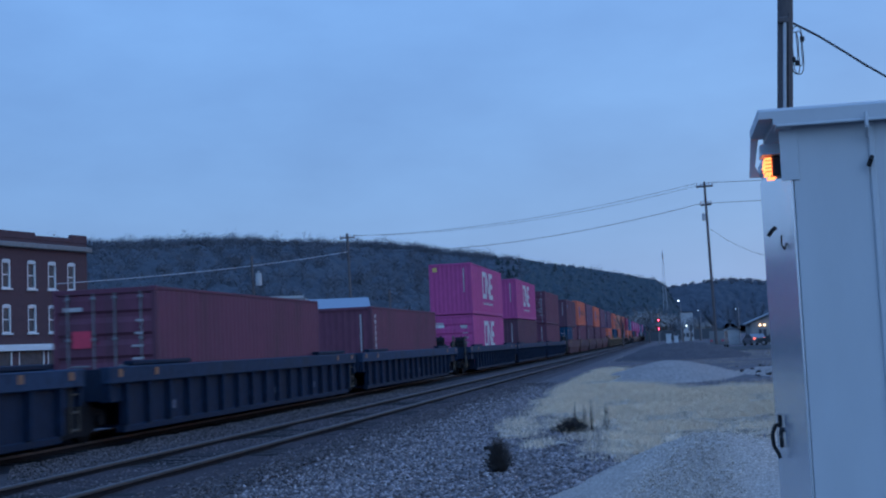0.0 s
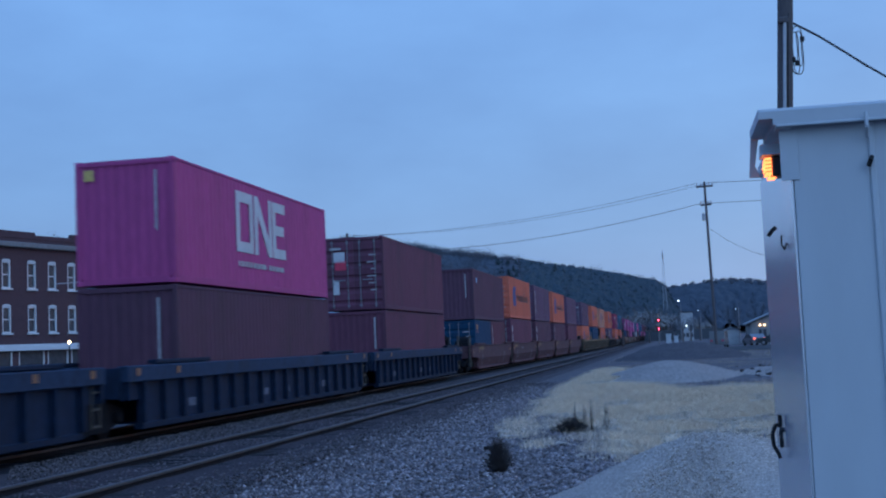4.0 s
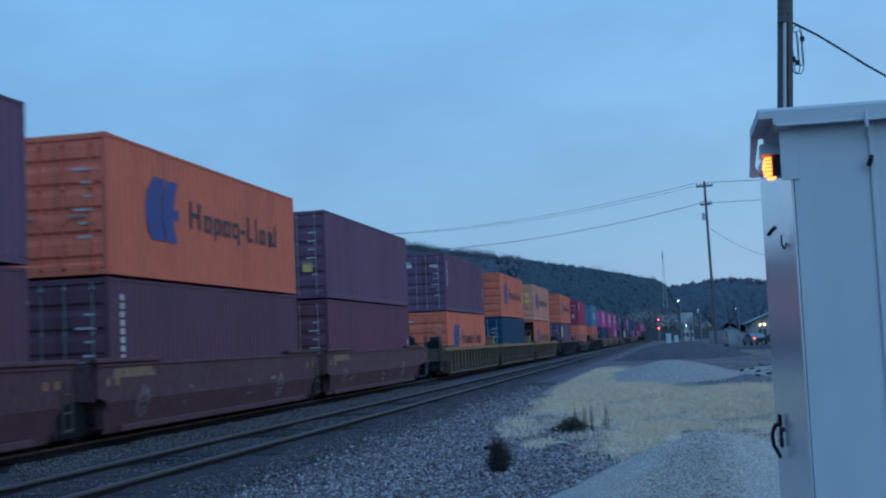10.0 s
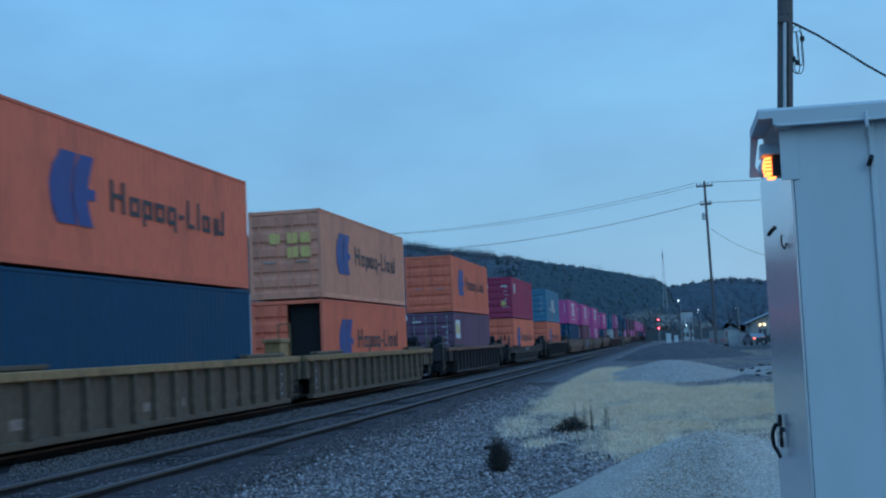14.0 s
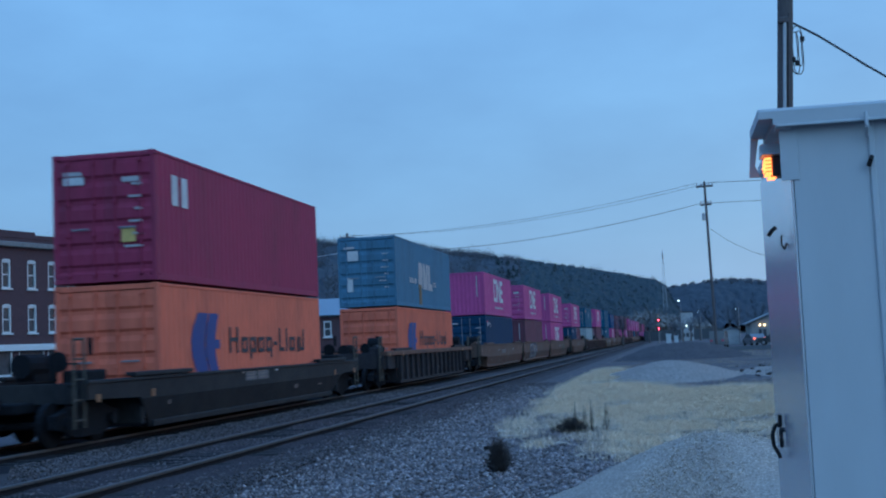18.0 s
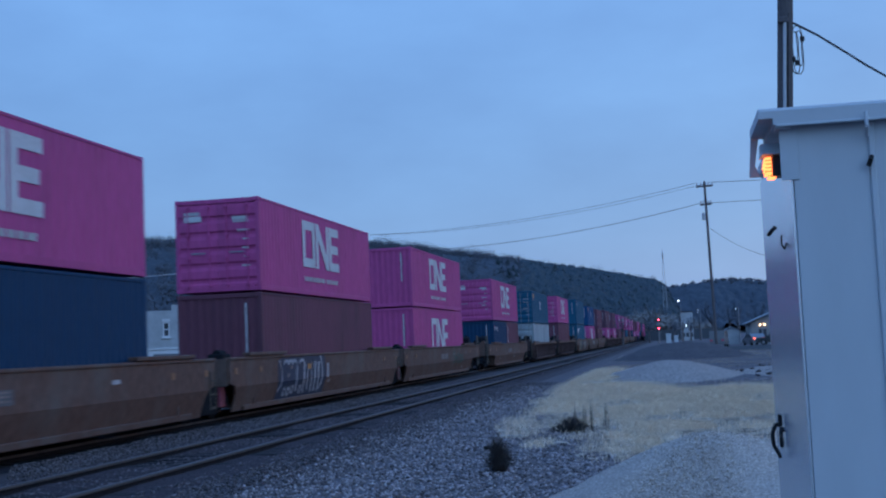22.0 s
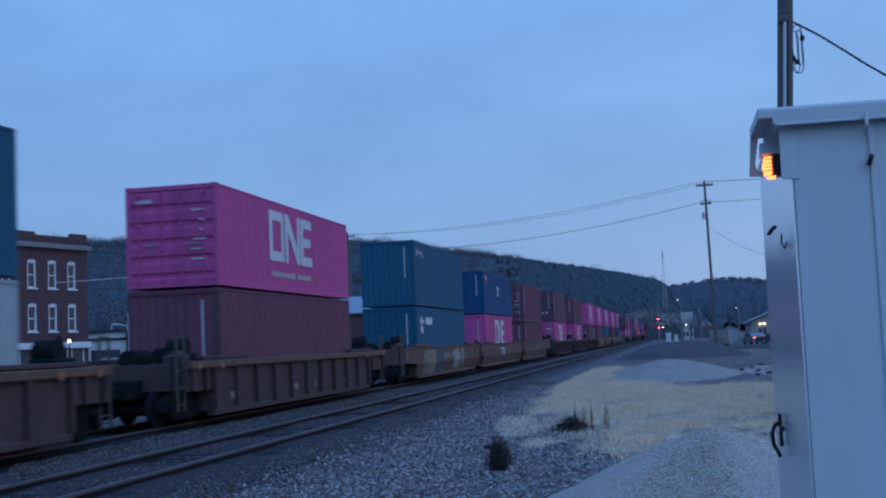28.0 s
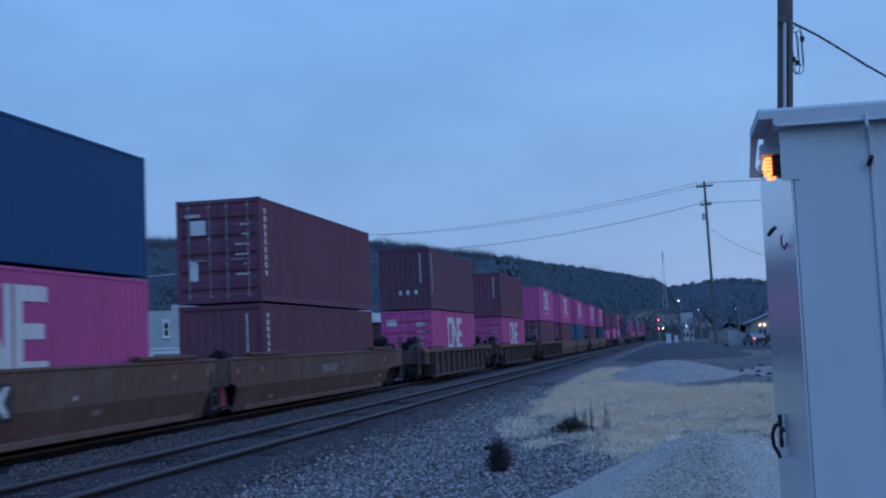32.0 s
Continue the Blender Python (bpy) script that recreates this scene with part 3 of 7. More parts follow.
    for m in marks.split():
        if m == "sq":
            mark_square_emblem(box, h)
        elif m == "sqlow":
            mark_square_emblem(box, h, -0.12)
        elif m == "tw":
            mark_twin_emblem(box, h)
        elif m == "slash":
            mark_slash(box, h)
        elif m == "col":
            mark_column(box, h)
        elif m == "dash":
            mark_column(box, h, -5.55, 3, 0.22, 0.9, None, 0.28)
        elif m == "col2":
            mark_column(box, h, -length / 2 + 0.35, 9, 0.25, 0.92)
        elif m == "name":
            for k, mk in enumerate((REDMARK, WHITE, WHITE)):
                mark_small(box, h, -hl + 0.42, 0.88 - 0.038 * k, 0.36, 0.062, mk)
            for k in range(4):
                mark_small(box, h, -hl + 0.86 + 0.25 * k, 0.855 - 0.004 * (k % 2), 0.17, 0.17, FADED)
            mark_small(box, h, -hl + 1.55, 0.775, 0.42, 0.05, FADED)
        elif m == "name2":
            mark_small(box, h, -length / 2 + 0.50, 0.90, 0.9 if length > 8 else 0.5, 0.30, shared("amber_mark", lambda: node_mat("orange_yellow_marking_paint", (0.42, 0.20, 0.07), 0.6, 0, 12, 0.3, 0.4, (0.2, 0.08, 0.05))))
            mark_small(box, h, -length / 2 + 0.55, 0.76, 0.8 if length > 8 else 0.5, 0.12, shared("dull_red_mark", lambda: node_mat("dull_red_marking_paint", (0.20, 0.06, 0.09), 0.6, 0, 12, 0.3, 0.4)))
        elif m == "letters":
            mark_badge(box, h, -5.45, 0.57)
            mark_small(box, h, -4.2, 0.84, 1.5, 0.32)
        elif m == "two":
            for a in (0, 0.55):
                bar(box, -5.2 + a, -4.85 + a, h * 0.6, h * 0.84, -hw - 0.006, WHITE, "marking_block")
        elif m == "badge":
            mark_badge(box, h)
        elif m == "spot":
            mark_small(box, h, -5.1, 0.82, 0.36, 0.26, shared("cyan", lambda: node_mat("pale_blue_spot_paint", (0.2, 0.5, 0.75), 0.6)))
        elif m == "tail":
            mark_column(box, h, hl - 0.55, 3, 0.30, 0.55)
        elif m == "sticker":
            mark_small(box, h, -5.6, 0.86, 1.3, 0.95)
            bar(box, -5.4, -4.5, h * 0.62, h * 0.78, -hw - 0.009, YELLOW, "sticker", "yellow sticker")
        elif m == "rows":
            for i in range(6):
                z = h * (0.26 + 0.095 * i)
                endbar(box, -0.92, -0.92 + random.uniform(0.15, 0.45), z, z + 0.05, xe, FADED, "marking_strip")
            endbar(box, 0.5, 0.95, h * 0.83, h * 0.83 + 0.09, xe, FADED, "marking_strip")
        elif m == "end_name":
            endbar(box, 0.45, 0.95, h * 0.76, h * 0.82, xe, WHITE, "marking_block")
            endbar(box, -0.9, -0.45, h * 0.76, h * 0.80, xe, FADED, "marking_block")
        elif m == "yel":
            endbar(box, -0.75, -0.42, h * 0.30, h * 0.42, xe, YELLOW, "placard", "yellow placard")
        elif m == "yel2":
            for y0, z in ((0.15, .62), (-0.45, .62), (-0.9, .62), (-0.45, .46), (-0.9, .46)):
                endbar(box, y0, y0 + 0.36, h * z, h * z + 0.34, xe, YELLOW, "placard", "yellow placard")
        elif m == "red":
            endbar(box, 0.3, 0.75, h * 0.55, h * 0.68, xe, REDMARK, "placard", "red and white placard")
        elif m == "paper":
            endbar(box, 0.35, 0.80, h * 0.66, h * 0.80, xe, WHITE, "placard", "white paper placard")
            endbar(box, 0.6, 0.85, h * 0.22, h * 0.42, xe, WHITE, "placard")
        elif m == "stripe":
            endbar(box, -0.80, -0.74, h * 0.42, h * 0.90, -hl - 0.004, FADED, "marking_strip")
        elif m == "eyel":
            endbar(box, 0.75, 1.0, h * 0.84, h * 0.93, -hl - 0.004, YELLOW, "placard", "yellow placard")
        elif m == "dots":
            for y0 in (-0.6, -0.2, 0.15):
                endbar(box, y0, y0 + 0.14, h * 0.24, h * 0.31, -hl - 0.004, WHITE, "marking_block")
    return box


# ---------------------------------------------------------------- railway cars
def bogie(parent, x):
    """A two-axle truck; its origin lies on the rails."""
    b = part("bogie", shared("bogie_frame", lambda: Shape().cbox(-0.25, 0.25, -0.95, 0.95, 0.38, 0.62, 0.03).mesh("bogie", STEEL)), STEEL, parent, at=pose(x, 0, RAIL))
    frame_me = shared("side_frame", lambda: Shape().slab([(-1.25, 0.36), (-0.95, 0.30), (-0.5, 0.16), (0.5, 0.16), (0.95, 0.30), (1.25, 0.36), (1.25, 0.60), (0.9, 0.66),
                                                        (0.45, 0.82), (-0.45, 0.82), (-0.9, 0.66), (-1.25, 0.60)], -0.09, 0.09).mesh("side_frame", STEEL))
    wheel_me = shared("wheel", lambda: Shape().tube((0, -0.065, 0), (0, 0.065, 0), 0.419, 20).tube((0, -0.085, 0), (0, 0.085, 0), 0.12, 10).mesh("wheel", STEEL))
    tread_me = shared("tread", lambda: Shape().tube((0, -0.066, 0), (0, -0.05, 0), 0.4185, 20).mesh("tread", TREAD))
    cap_me = shared("cap", lambda: Shape().tube((0, -0.07, 0), (0, 0.07, 0), 0.12, 10).mesh("bearing_cap", STEEL))
    axle_me = shared("axle", lambda: Shape().tube((0, -0.95, 0), (0, 0.95, 0), 0.075, 8).mesh("axle", STEEL))
    for y in (-1.0, 1.0):
        part("side_frame", frame_me, STEEL, b, at=pose(0, y, 0))
    for dx in (-0.88, 0.88):
        part("axle", axle_me, STEEL, b, at=pose(dx, 0, 0.419))
        for y in (-0.7525, 0.7525):
            part("wheel", wheel_me, STEEL, b, at=pose(dx, y, 0.419))
        part("bearing_cap", cap_me, GALV, b, at=pose(dx, -1.13, 0.44))


CREASE, LEAN = 0.52, 0.30          # smooth sides fold inwards below this height


def skin(s, leans):
    """Lays flat marks on a folded side."""
    if leans:
        s.v = [(x, y + max(0.0, CREASE - z) * LEAN, z) for x, y, z in s.v]
    return s


def cut(pts, keep):
    """The part of an outline above (1) or below (-1) the fold."""
    out = []
    for a, b in zip(pts, pts[1:] + pts[:1]):
        ia, ib = (a[1] - CREASE) * keep >= 0, (b[1] - CREASE) * keep >= 0
        if ia:
            out.append(a)
        if ia != ib:
            k = (CREASE - a[1]) / (b[1] - a[1])
            out.append((a[0] + (b[0] - a[0]) * k, CREASE))
    return out


def splash(w, name, pts, y, mat, label="", leans=True):
    """A painted patch on a car's side, folded with it; pts in x and z."""
    s = Shape()
    for keep in (1, -1):
        ring = cut(pts, keep)
        if len(ring) > 2:
            s.poly([(x, y, z) for x, z in ring])
    return part(name, skin(s, leans), mat, w, label)


def well_car(color, style, half, front, back, tag="", coupled=(False, False)):
    """One well unit. front and back: how far its upper body reaches from the middle. Its origin is under the middle of the well."""
    names = {"slate": "slate blue", "redbrown": "red-brown", "tan": "yellow tan", "umber": "dark brown", "russet": "russet brown", "ochre": "worn ochre", "black": "black"}
    looks = "ribbed steel sides" if style == "rib" else "smooth steel sides"
    car = thing("well_car", "%s articulated container well car with %s%s" % (names[color], looks, ", graffiti painted" if tag == "tag" else ""), "railway car", "well cars of the train")
    mat = CAR_PAINT[color]
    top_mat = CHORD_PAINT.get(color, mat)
    z0, z1 = -0.10, (1.20 if style == "rib" else 0.97 if color == "black" else 1.26)
    key = (color, style, half, round(front, 1), round(back, 1))
    leans = style != "rib"
    cut_in = 0.55 if leans else 0.75          # the lower side stops short of a shared truck
    low_f, low_b = (half if coupled[0] else front - cut_in), (half if coupled[1] else back - cut_in)
    deep = 0.33 if color == "slate" else 0.17          # height of the top chord

    def wall(side=1):
        if style == "rib":
            o = [(-low_f, z0 + 0.05), (low_b, z0 + 0.05), (low_b, 0.52), (back, 0.52), (back, z1), (-front, z1), (-front, 0.52), (-low_f, 0.52)]
            return Shape().slab(o, -0.03, 0.03).mesh("side_wall", mat)
        f_in, b_in = (0.55 if coupled[0] else 0.0), (0.55 if coupled[1] else 0.0)
        low = [(-low_f + f_in, z0), (low_b - b_in, z0), (low_b + 0.02 - 0.2 * b_in, 0.32), (low_b + 0.20, CREASE), (-low_f - 0.20, CREASE), (-low_f - 0.02 + 0.2 * f_in, 0.32)]
        high = [(-low_f - 0.20, CREASE), (low_b + 0.20, CREASE), (low_b + 0.25, 0.56), (back, 0.62), (back, z1), (-front, z1), (-front, 0.62), (-low_f - 0.25, 0.56)]
        s = Shape().slab(low, -0.03, 0.03)
        s.v = [(x, y + side * (CREASE - z) * LEAN, z) for x, y, z in s.v]
        return s.slab(high, -0.03, 0.03).mesh("side_wall", mat)

    def chord():
        if style == "rib":
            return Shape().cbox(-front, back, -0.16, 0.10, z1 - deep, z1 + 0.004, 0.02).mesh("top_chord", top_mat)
        return Shape().cbox(-front, back, -0.06, 0.10, z1 - 0.07, z1 + 0.004, 0.015).mesh("top_chord", mat)

    def sill():
        e = 0.0 if style == "rib" else 0.6
        return Shape().cbox(-low_f + e, low_b - e, -0.09, 0.12, z0, z0 + 0.14, 0.02).mesh("bottom_sill", mat)

    rib = shared(("rib", color), lambda: Shape().cbox(-0.055, 0.055, -0.12, 0.0, z0 + 0.14, z1 - deep, 0.012).mesh("rib", mat))
    stub = shared(("stub", color), lambda: Shape().cbox(-0.05, 0.05, -0.11, 0.0, 0.52, z1 - deep, 0.012).mesh("rib", mat))
    for turn, y in ((0, -1.43), (180, 1.43)):
        side = 1 if y < 0 else -1
        w = part("side_wall", shared(("wall", side if leans else 0, *key), lambda: wall(side)), mat, car, at=pose(0, y, 0))
        part("top_chord", shared(("chord", *key), chord), top_mat, w, "lighter top chord" if style == "rib" and color in CHORD_PAINT else "")
        part("bottom_sill", shared(("sill", *key), sill), mat, w, at=pose(0, side * 0.16 if leans else 0, 0))
        flip = pose(0, 0, 0, 0, 0, turn)
        if style == "rib":
            n = round((low_f + low_b) / (1.5 if color == "russet" else 1.02))
            for i in range(n + 1):
                x = -low_f + 0.06 + i * (low_f + low_b - 0.12) / n
                part("rib", rib, mat, w, at=flip @ pose(x * side, -0.03, 0))
            if y < 0:
                for x in ([-front + 0.2, -half - 0.5] if coupled[0] else [-front + 0.1]) + ([half + 0.5, back - 0.2] if coupled[1] else [back - 0.1]):
                    part("rib", stub, mat, w, at=pose(x, -0.03, 0))
        elif y < 0:
            for _ in range(5):
                x, z = random.uniform(-half + 1, half - 1), random.choice((0.12, 0.30, 0.34, 0.62, 0.85))
                ww, hh = random.uniform(0.10, 0.40), random.uniform(0.04, 0.12)
                splash(w, "marking_strip", [(x, z), (x + ww, z), (x + ww, z + hh), (x, z + hh)], -0.035, FADED if random.random() < 0.25 else FAINT())
            if color == "redbrown":
                for x in (-half + 1.5, half - 3.2):
                    chalk_ring(w, x + random.uniform(-.3, .3), 0.45)
                splash(w, "stain", [(-half + 0.2, 0.98), (-half + 2.2, 0.98), (-half + 2.0, 1.18), (-half + 0.3, 1.16)], -0.034, shared("ochre_smear", lambda: node_mat("ochre_smear", (0.24, 0.15, 0.08), 0.8, 0, 8, 0.4, 0.7, (0.10, 0.05, 0.05))), "ochre coloured smear")
            if color in ("ochre", "black") and tag not in ("tag", "block"):
                x = -1.4
                for a, b in ((0, 0.80), (0.86, 1.75)):
                    splash(w, "marking_plate", [(x + a, 0.66), (x + b, 0.66), (x + b, 0.92), (x + a, 0.92)], -0.035, DULLPLATE(), "grey stencilled plate")
                    for zz in (0.71, 0.79, 0.86):
                        splash(w, "marking_strip", [(x + a + 0.08, zz), (x + b - 0.1, zz), (x + b - 0.1, zz + 0.035), (x + a + 0.08, zz + 0.035)], -0.037, FAINT())
            if tag == "patina":
                patina(w)
        if y < 0:
            for x in (-front + 0.35, -half + 0.3, half - 0.6, back - 0.6):
                part("reflector", shared("reflector", lambda: Shape().cbox(0, 0.16, -0.012, 0.0, 0, 0.15, 0.004).mesh("reflector", REFLECT)), REFLECT, w, "orange reflector patch", at=pose(x, -0.165 if style == "rib" else -0.03, z1 - (0.2 if style == "rib" else 0.42)))
            if style == "rib":
                for x, ww in ((-half + 1.2, 0.6), (-1.1, 0.5), (0.9, 0.25), (half - 3.1, 0.55)):
                    part("marking_strip", Shape().quad((x, -0.034, 0.24), (x + ww * 0.7, -0.034, 0.24), (x + ww * 0.7, -0.034, 0.42), (x, -0.034, 0.42)), SLATEMARK() if color == "slate" else FAINT(), w)
            if color == "tan":
                for x in ([-low_f + 0.16] if not coupled[0] else []) + ([low_b - 1.0] if not coupled[1] else []):
                    splash(w, "notice_panel", [(x, 0.10), (x + 0.52, 0.10), (x + 0.52, 0.96), (x, 0.96)], -0.036, shared("notice", lambda: node_mat("dark_blue_notice_panel", (0.012, 0.017, 0.030), 0.6, 0, 14, 0.2, 0.3)), "dark notice panel", False)
                    for zz, ww in ((0.18, 0.34), (0.36, 0.28), (0.44, 0.34), (0.52, 0.22), (0.70, 0.30), (0.80, 0.24)):
                        splash(w, "marking_strip", [(x + 0.08, zz), (x + 0.08 + ww, zz), (x + 0.08 + ww, zz + 0.045), (x + 0.08, zz + 0.045)], -0.039, FADED, "", False)
            if tag == "tag":
                graffiti(w, -4.6, 0.2)
            if tag.startswith("green"):
                scrawl(w, 2.0, 0.25, GREEN_SPRAY(), 9)
            if tag == "block":
                splash(w, "marking_ground", [(-1.80, 0.37), (0.28, 0.37), (0.30, 1.03), (-1.78, 1.03)], -0.0345, BLACKMETAL_PAINT(), "dark painted panel")
                for k, (drop, m) in enumerate(((0.05, BLACKMETAL_PAINT()), (0.0, WHITE))):
                    yy = -0.036 - 0.003 * k
                    for x0 in (-1.68, -1.08):
                        splash(w, "marking_block", [(x0 + drop, 0.84 - drop), (x0 + 0.55 + drop, 0.84 - drop), (x0 + 0.55 + drop, 0.97 - drop), (x0 + drop, 0.97 - drop)], yy, m)
                        splash(w, "marking_block", [(x0 + 0.18 + drop, 0.46 - drop), (x0 + 0.34 + drop, 0.46 - drop), (x0 + 0.38 + drop, 0.84 - drop), (x0 + 0.22 + drop, 0.84 - drop)], yy, m)
                    for a, b in ((0.0, 0.42), (0.42, 0.0)):
                        splash(w, "marking_block", [(-0.45 + a + drop, 0.46 - drop), (-0.27 + a + drop, 0.46 - drop), (-0.27 + b + drop, 0.97 - drop), (-0.45 + b + drop, 0.97 - drop)], yy - 0.001 * (a > 0), m)
        for sx in (-1, 1):
            part("guide_plate", shared(("guide", color), lambda: Shape().cbox(-1.5, 1.5, -0.10, 0.12, 0, 0.09, 0.015).box(-1.45, 1.45, -0.02, 0.02, -0.02, 0.0).mesh("guide_plate", mat)), mat, w, at=pose(sx * (half - 0.9), 0, z1 + 0.02))
    part("well_floor", shared(("floor", color, half), lambda: Shape().box(-half + 0.6, half - 0.6, -1.20, 1.20, z0 + 0.01, z0 + 0.07).mesh("well_floor", mat)), mat, car)
    for sx, reach, free in ((-1, front, coupled[0]), (1, back, coupled[1])):
        x0, x1 = sorted((sx * half, sx * reach))
        deck = z1 - 0.24
        part("end_deck", Shape().cbox(x0, x1, -1.39, 1.39, deck - 0.12, deck, 0.02), mat, car)
        part("end_beam", Shape().cbox(*sorted((sx * half, sx * (reach + (0.7 if free else 0.3)))), -0.40, 0.40, 0.40, deck - 0.12, 0.03), STEEL, car)
        part("bulkhead", Shape().cbox(sx * (half - 0.05) - 0.05, sx * (half - 0.05) + 0.05, -1.38, 1.38, 0.0, deck - 0.12, 0.02), mat, car)
        part("end_sheet", Shape().cbox(sx * reach - 0.04, sx * reach + 0.04, -1.39, 1.39, 0.55, z1 - 0.03, 0.01), mat, car)
        if free:
            for y in (-1.30, 1.30):
                part("grab_iron", shared(("grab", color), lambda: Shape().path([(0, 0, -0.10), (0, 0, 1.30), (0.42, 0, 1.30), (0.42, 0, -0.10)], 0.018).path([(0, 0, 0.1), (.42, 0, 0.1)], .016).path([(0, 0, .5), (.42, 0, .5)], .016)
                     .path([(0, 0, .9), (.42, 0, .9)], .016).mesh("grab_iron", STEEL)), STEEL, car, at=pose(sx * (reach + 0.26) - 0.21, y, 0))
        elif sx > 0:
            part("step_irons", shared("step_irons", lambda: Shape().path([(-0.16, 0, 0.05), (-0.16, 0, 0.95)], 0.018).path([(0.16, 0, 0.05), (0.16, 0, 0.95)], 0.018).path([(-0.16, 0, 0.10), (0.16, 0, 0.10)], 0.022)
                 .path([(-0.16, 0, 0.42), (0.16, 0, 0.42)], 0.022).path([(-0.16, 0, 0.74), (0.16, 0, 0.74)], 0.022).mesh("step_irons", LADDER)), LADDER, car, "worn step irons beside the shared truck", at=pose(reach - 0.24, -1.50, 0))
        if color == "tan" and sx > 0 and not free:
            part("brake_box", Shape().cbox(reach - 0.86, reach - 0.10, -1.28, -0.80, deck, 1.62, 0.02).cbox(reach - 0.92, reach - 0.04, -1.32, -0.76, 1.60, 1.72, 0.02), top_mat, car, "yellow tan brake gear box on the end deck")
            part("end_post", Shape().path([(reach - 0.02, -1.30, 0.95), (reach - 0.02, -1.30, 2.15), (reach - 0.02, -0.95, 2.15), (reach - 0.02, -0.95, 0.95)], 0.020), top_mat, car)
        elif color in ("ochre", "russet", "umber") and sx < 0:
            part("brake_box", Shape().cbox(-reach + 0.05, -reach + 0.62, -1.28, -0.86, deck, 1.36, 0.03).tube((-reach + 0.12, -1.07, 1.34), (-reach + 0.55, -1.07, 1.34), 0.12, 10), STEEL if not free else mat, car, "small grimy brake gear box on the end deck")
        if color == "ochre" and sx < 0 and not free:
            part("inner_bulkhead", Shape().slab([(-low_f - 0.62, 0.06), (-low_f - 0.14, 0.06), (-low_f - 0.26, 0.60), (-low_f - 0.55, 0.60)], -1.20, -1.14), shared("dull_red", lambda: node_mat("dull_red_plate_paint", (0.22, 0.035, 0.060), 0.7, 0, 12, 0.3, 0.5)), car, "dull red steel plate behind the arch")
        if free:
            part("coupler", Shape().cbox(*sorted((sx * (reach + 0.7), sx * (reach + 1.55))), -0.14, 0.14, 0.44, 0.74, 0.04), STEEL, car)
            part("hand_brake" if color != "black" else "brake_wheel", Shape().tube((sx * (reach - 0.5) - 0.04, -0.6, 1.34), (sx * (reach - 0.5) + 0.04, -0.6, 1.34), 0.2, 14).box(sx * (reach - 0.5) - 0.06, sx * (reach - 0.5) + 0.06, -0.56, -0.46, 0.98, 1.4), STEEL, car)
            part("valve_gear", (Shape() if color == "black" else Shape().tube((sx * (reach - 1.0) - 0.15, -1.12, 1.50), (sx * (reach - 1.0) - 0.15, -0.66, 1.50), 0.24, 14)).cbox(sx * (reach - 1.0) - 0.42, sx * (reach - 1.0) + 0.42, -1.15, -0.62, z1 - 0.26, z1 + 0.20, 0.04)
                 .tube((sx * (reach - 1.0) + 0.22, -0.9, 1.46), (sx * (reach - 1.0) + 0.22, -0.9, 1.80), 0.05, 8), STEEL, car, "grimy brake valve gear on the end deck")
            part("end_ladder", shared("end_ladder", lambda: Shape().path([(0, 0, 0.10), (0, 0, 1.75), (0.40, 0, 1.75), (0.40, 0, 0.10)], 0.028).path([(0, 0, 0.25), (0.40, 0, 0.25)], 0.018).path([(0, 0, 0.62), (0.40, 0, 0.62)], 0.018)
                 .path([(0, 0, 1.0), (0.40, 0, 1.0)], 0.018).path([(0, 0, 1.38), (0.40, 0, 1.38)], 0.018).mesh("end_ladder", LADDER)), LADDER, car, "worn yellowish end ladder", at=pose(sx * (reach + 0.12) - 0.2, -1.36, 0))
            part("brake_cylinder", Shape().tube((sx * (reach - 1.6), 0.3, 1.28), (sx * (reach - 0.7), 0.3, 1.28), 0.24, 12).box(sx * (reach - 1.15) - 0.3, sx * (reach - 1.15) + 0.3, 0.1, 0.5, 0.98, 1.12), STEEL, car)
    return car


def BLACKMETAL_PAINT():
    return shared("panel_black", lambda: node_mat("black_panel_paint", (0.02, 0.02, 0.022), 0.6, 0, 14, 0.2, 0.3))


def GREEN_SPRAY():
    return shared("green_spray", lambda: node_mat("green_spray_paint", (0.032, 0.080, 0.058), 0.7, 0, 12, 0.35, 0.4))


def FAINT():
    return shared("faint", lambda: node_mat("faded_marking_paint", (0.22, 0.17, 0.15), 0.7, 0, 10, 0.3, 0.5))


def SLATEMARK():
    return shared("slatemark", lambda: node_mat("grimy_blue_grey_marking", (0.10, 0.12, 0.16), 0.7, 0, 10, 0.4, 0.6, (0.03, 0.04, 0.06)))


def DULLPLATE():
    return shared("dullplate", lambda: node_mat("dull_grey_stencil_plate", (0.11, 0.105, 0.11), 0.7, 0, 10, 0.3, 0.5, (0.06, 0.055, 0.055)))


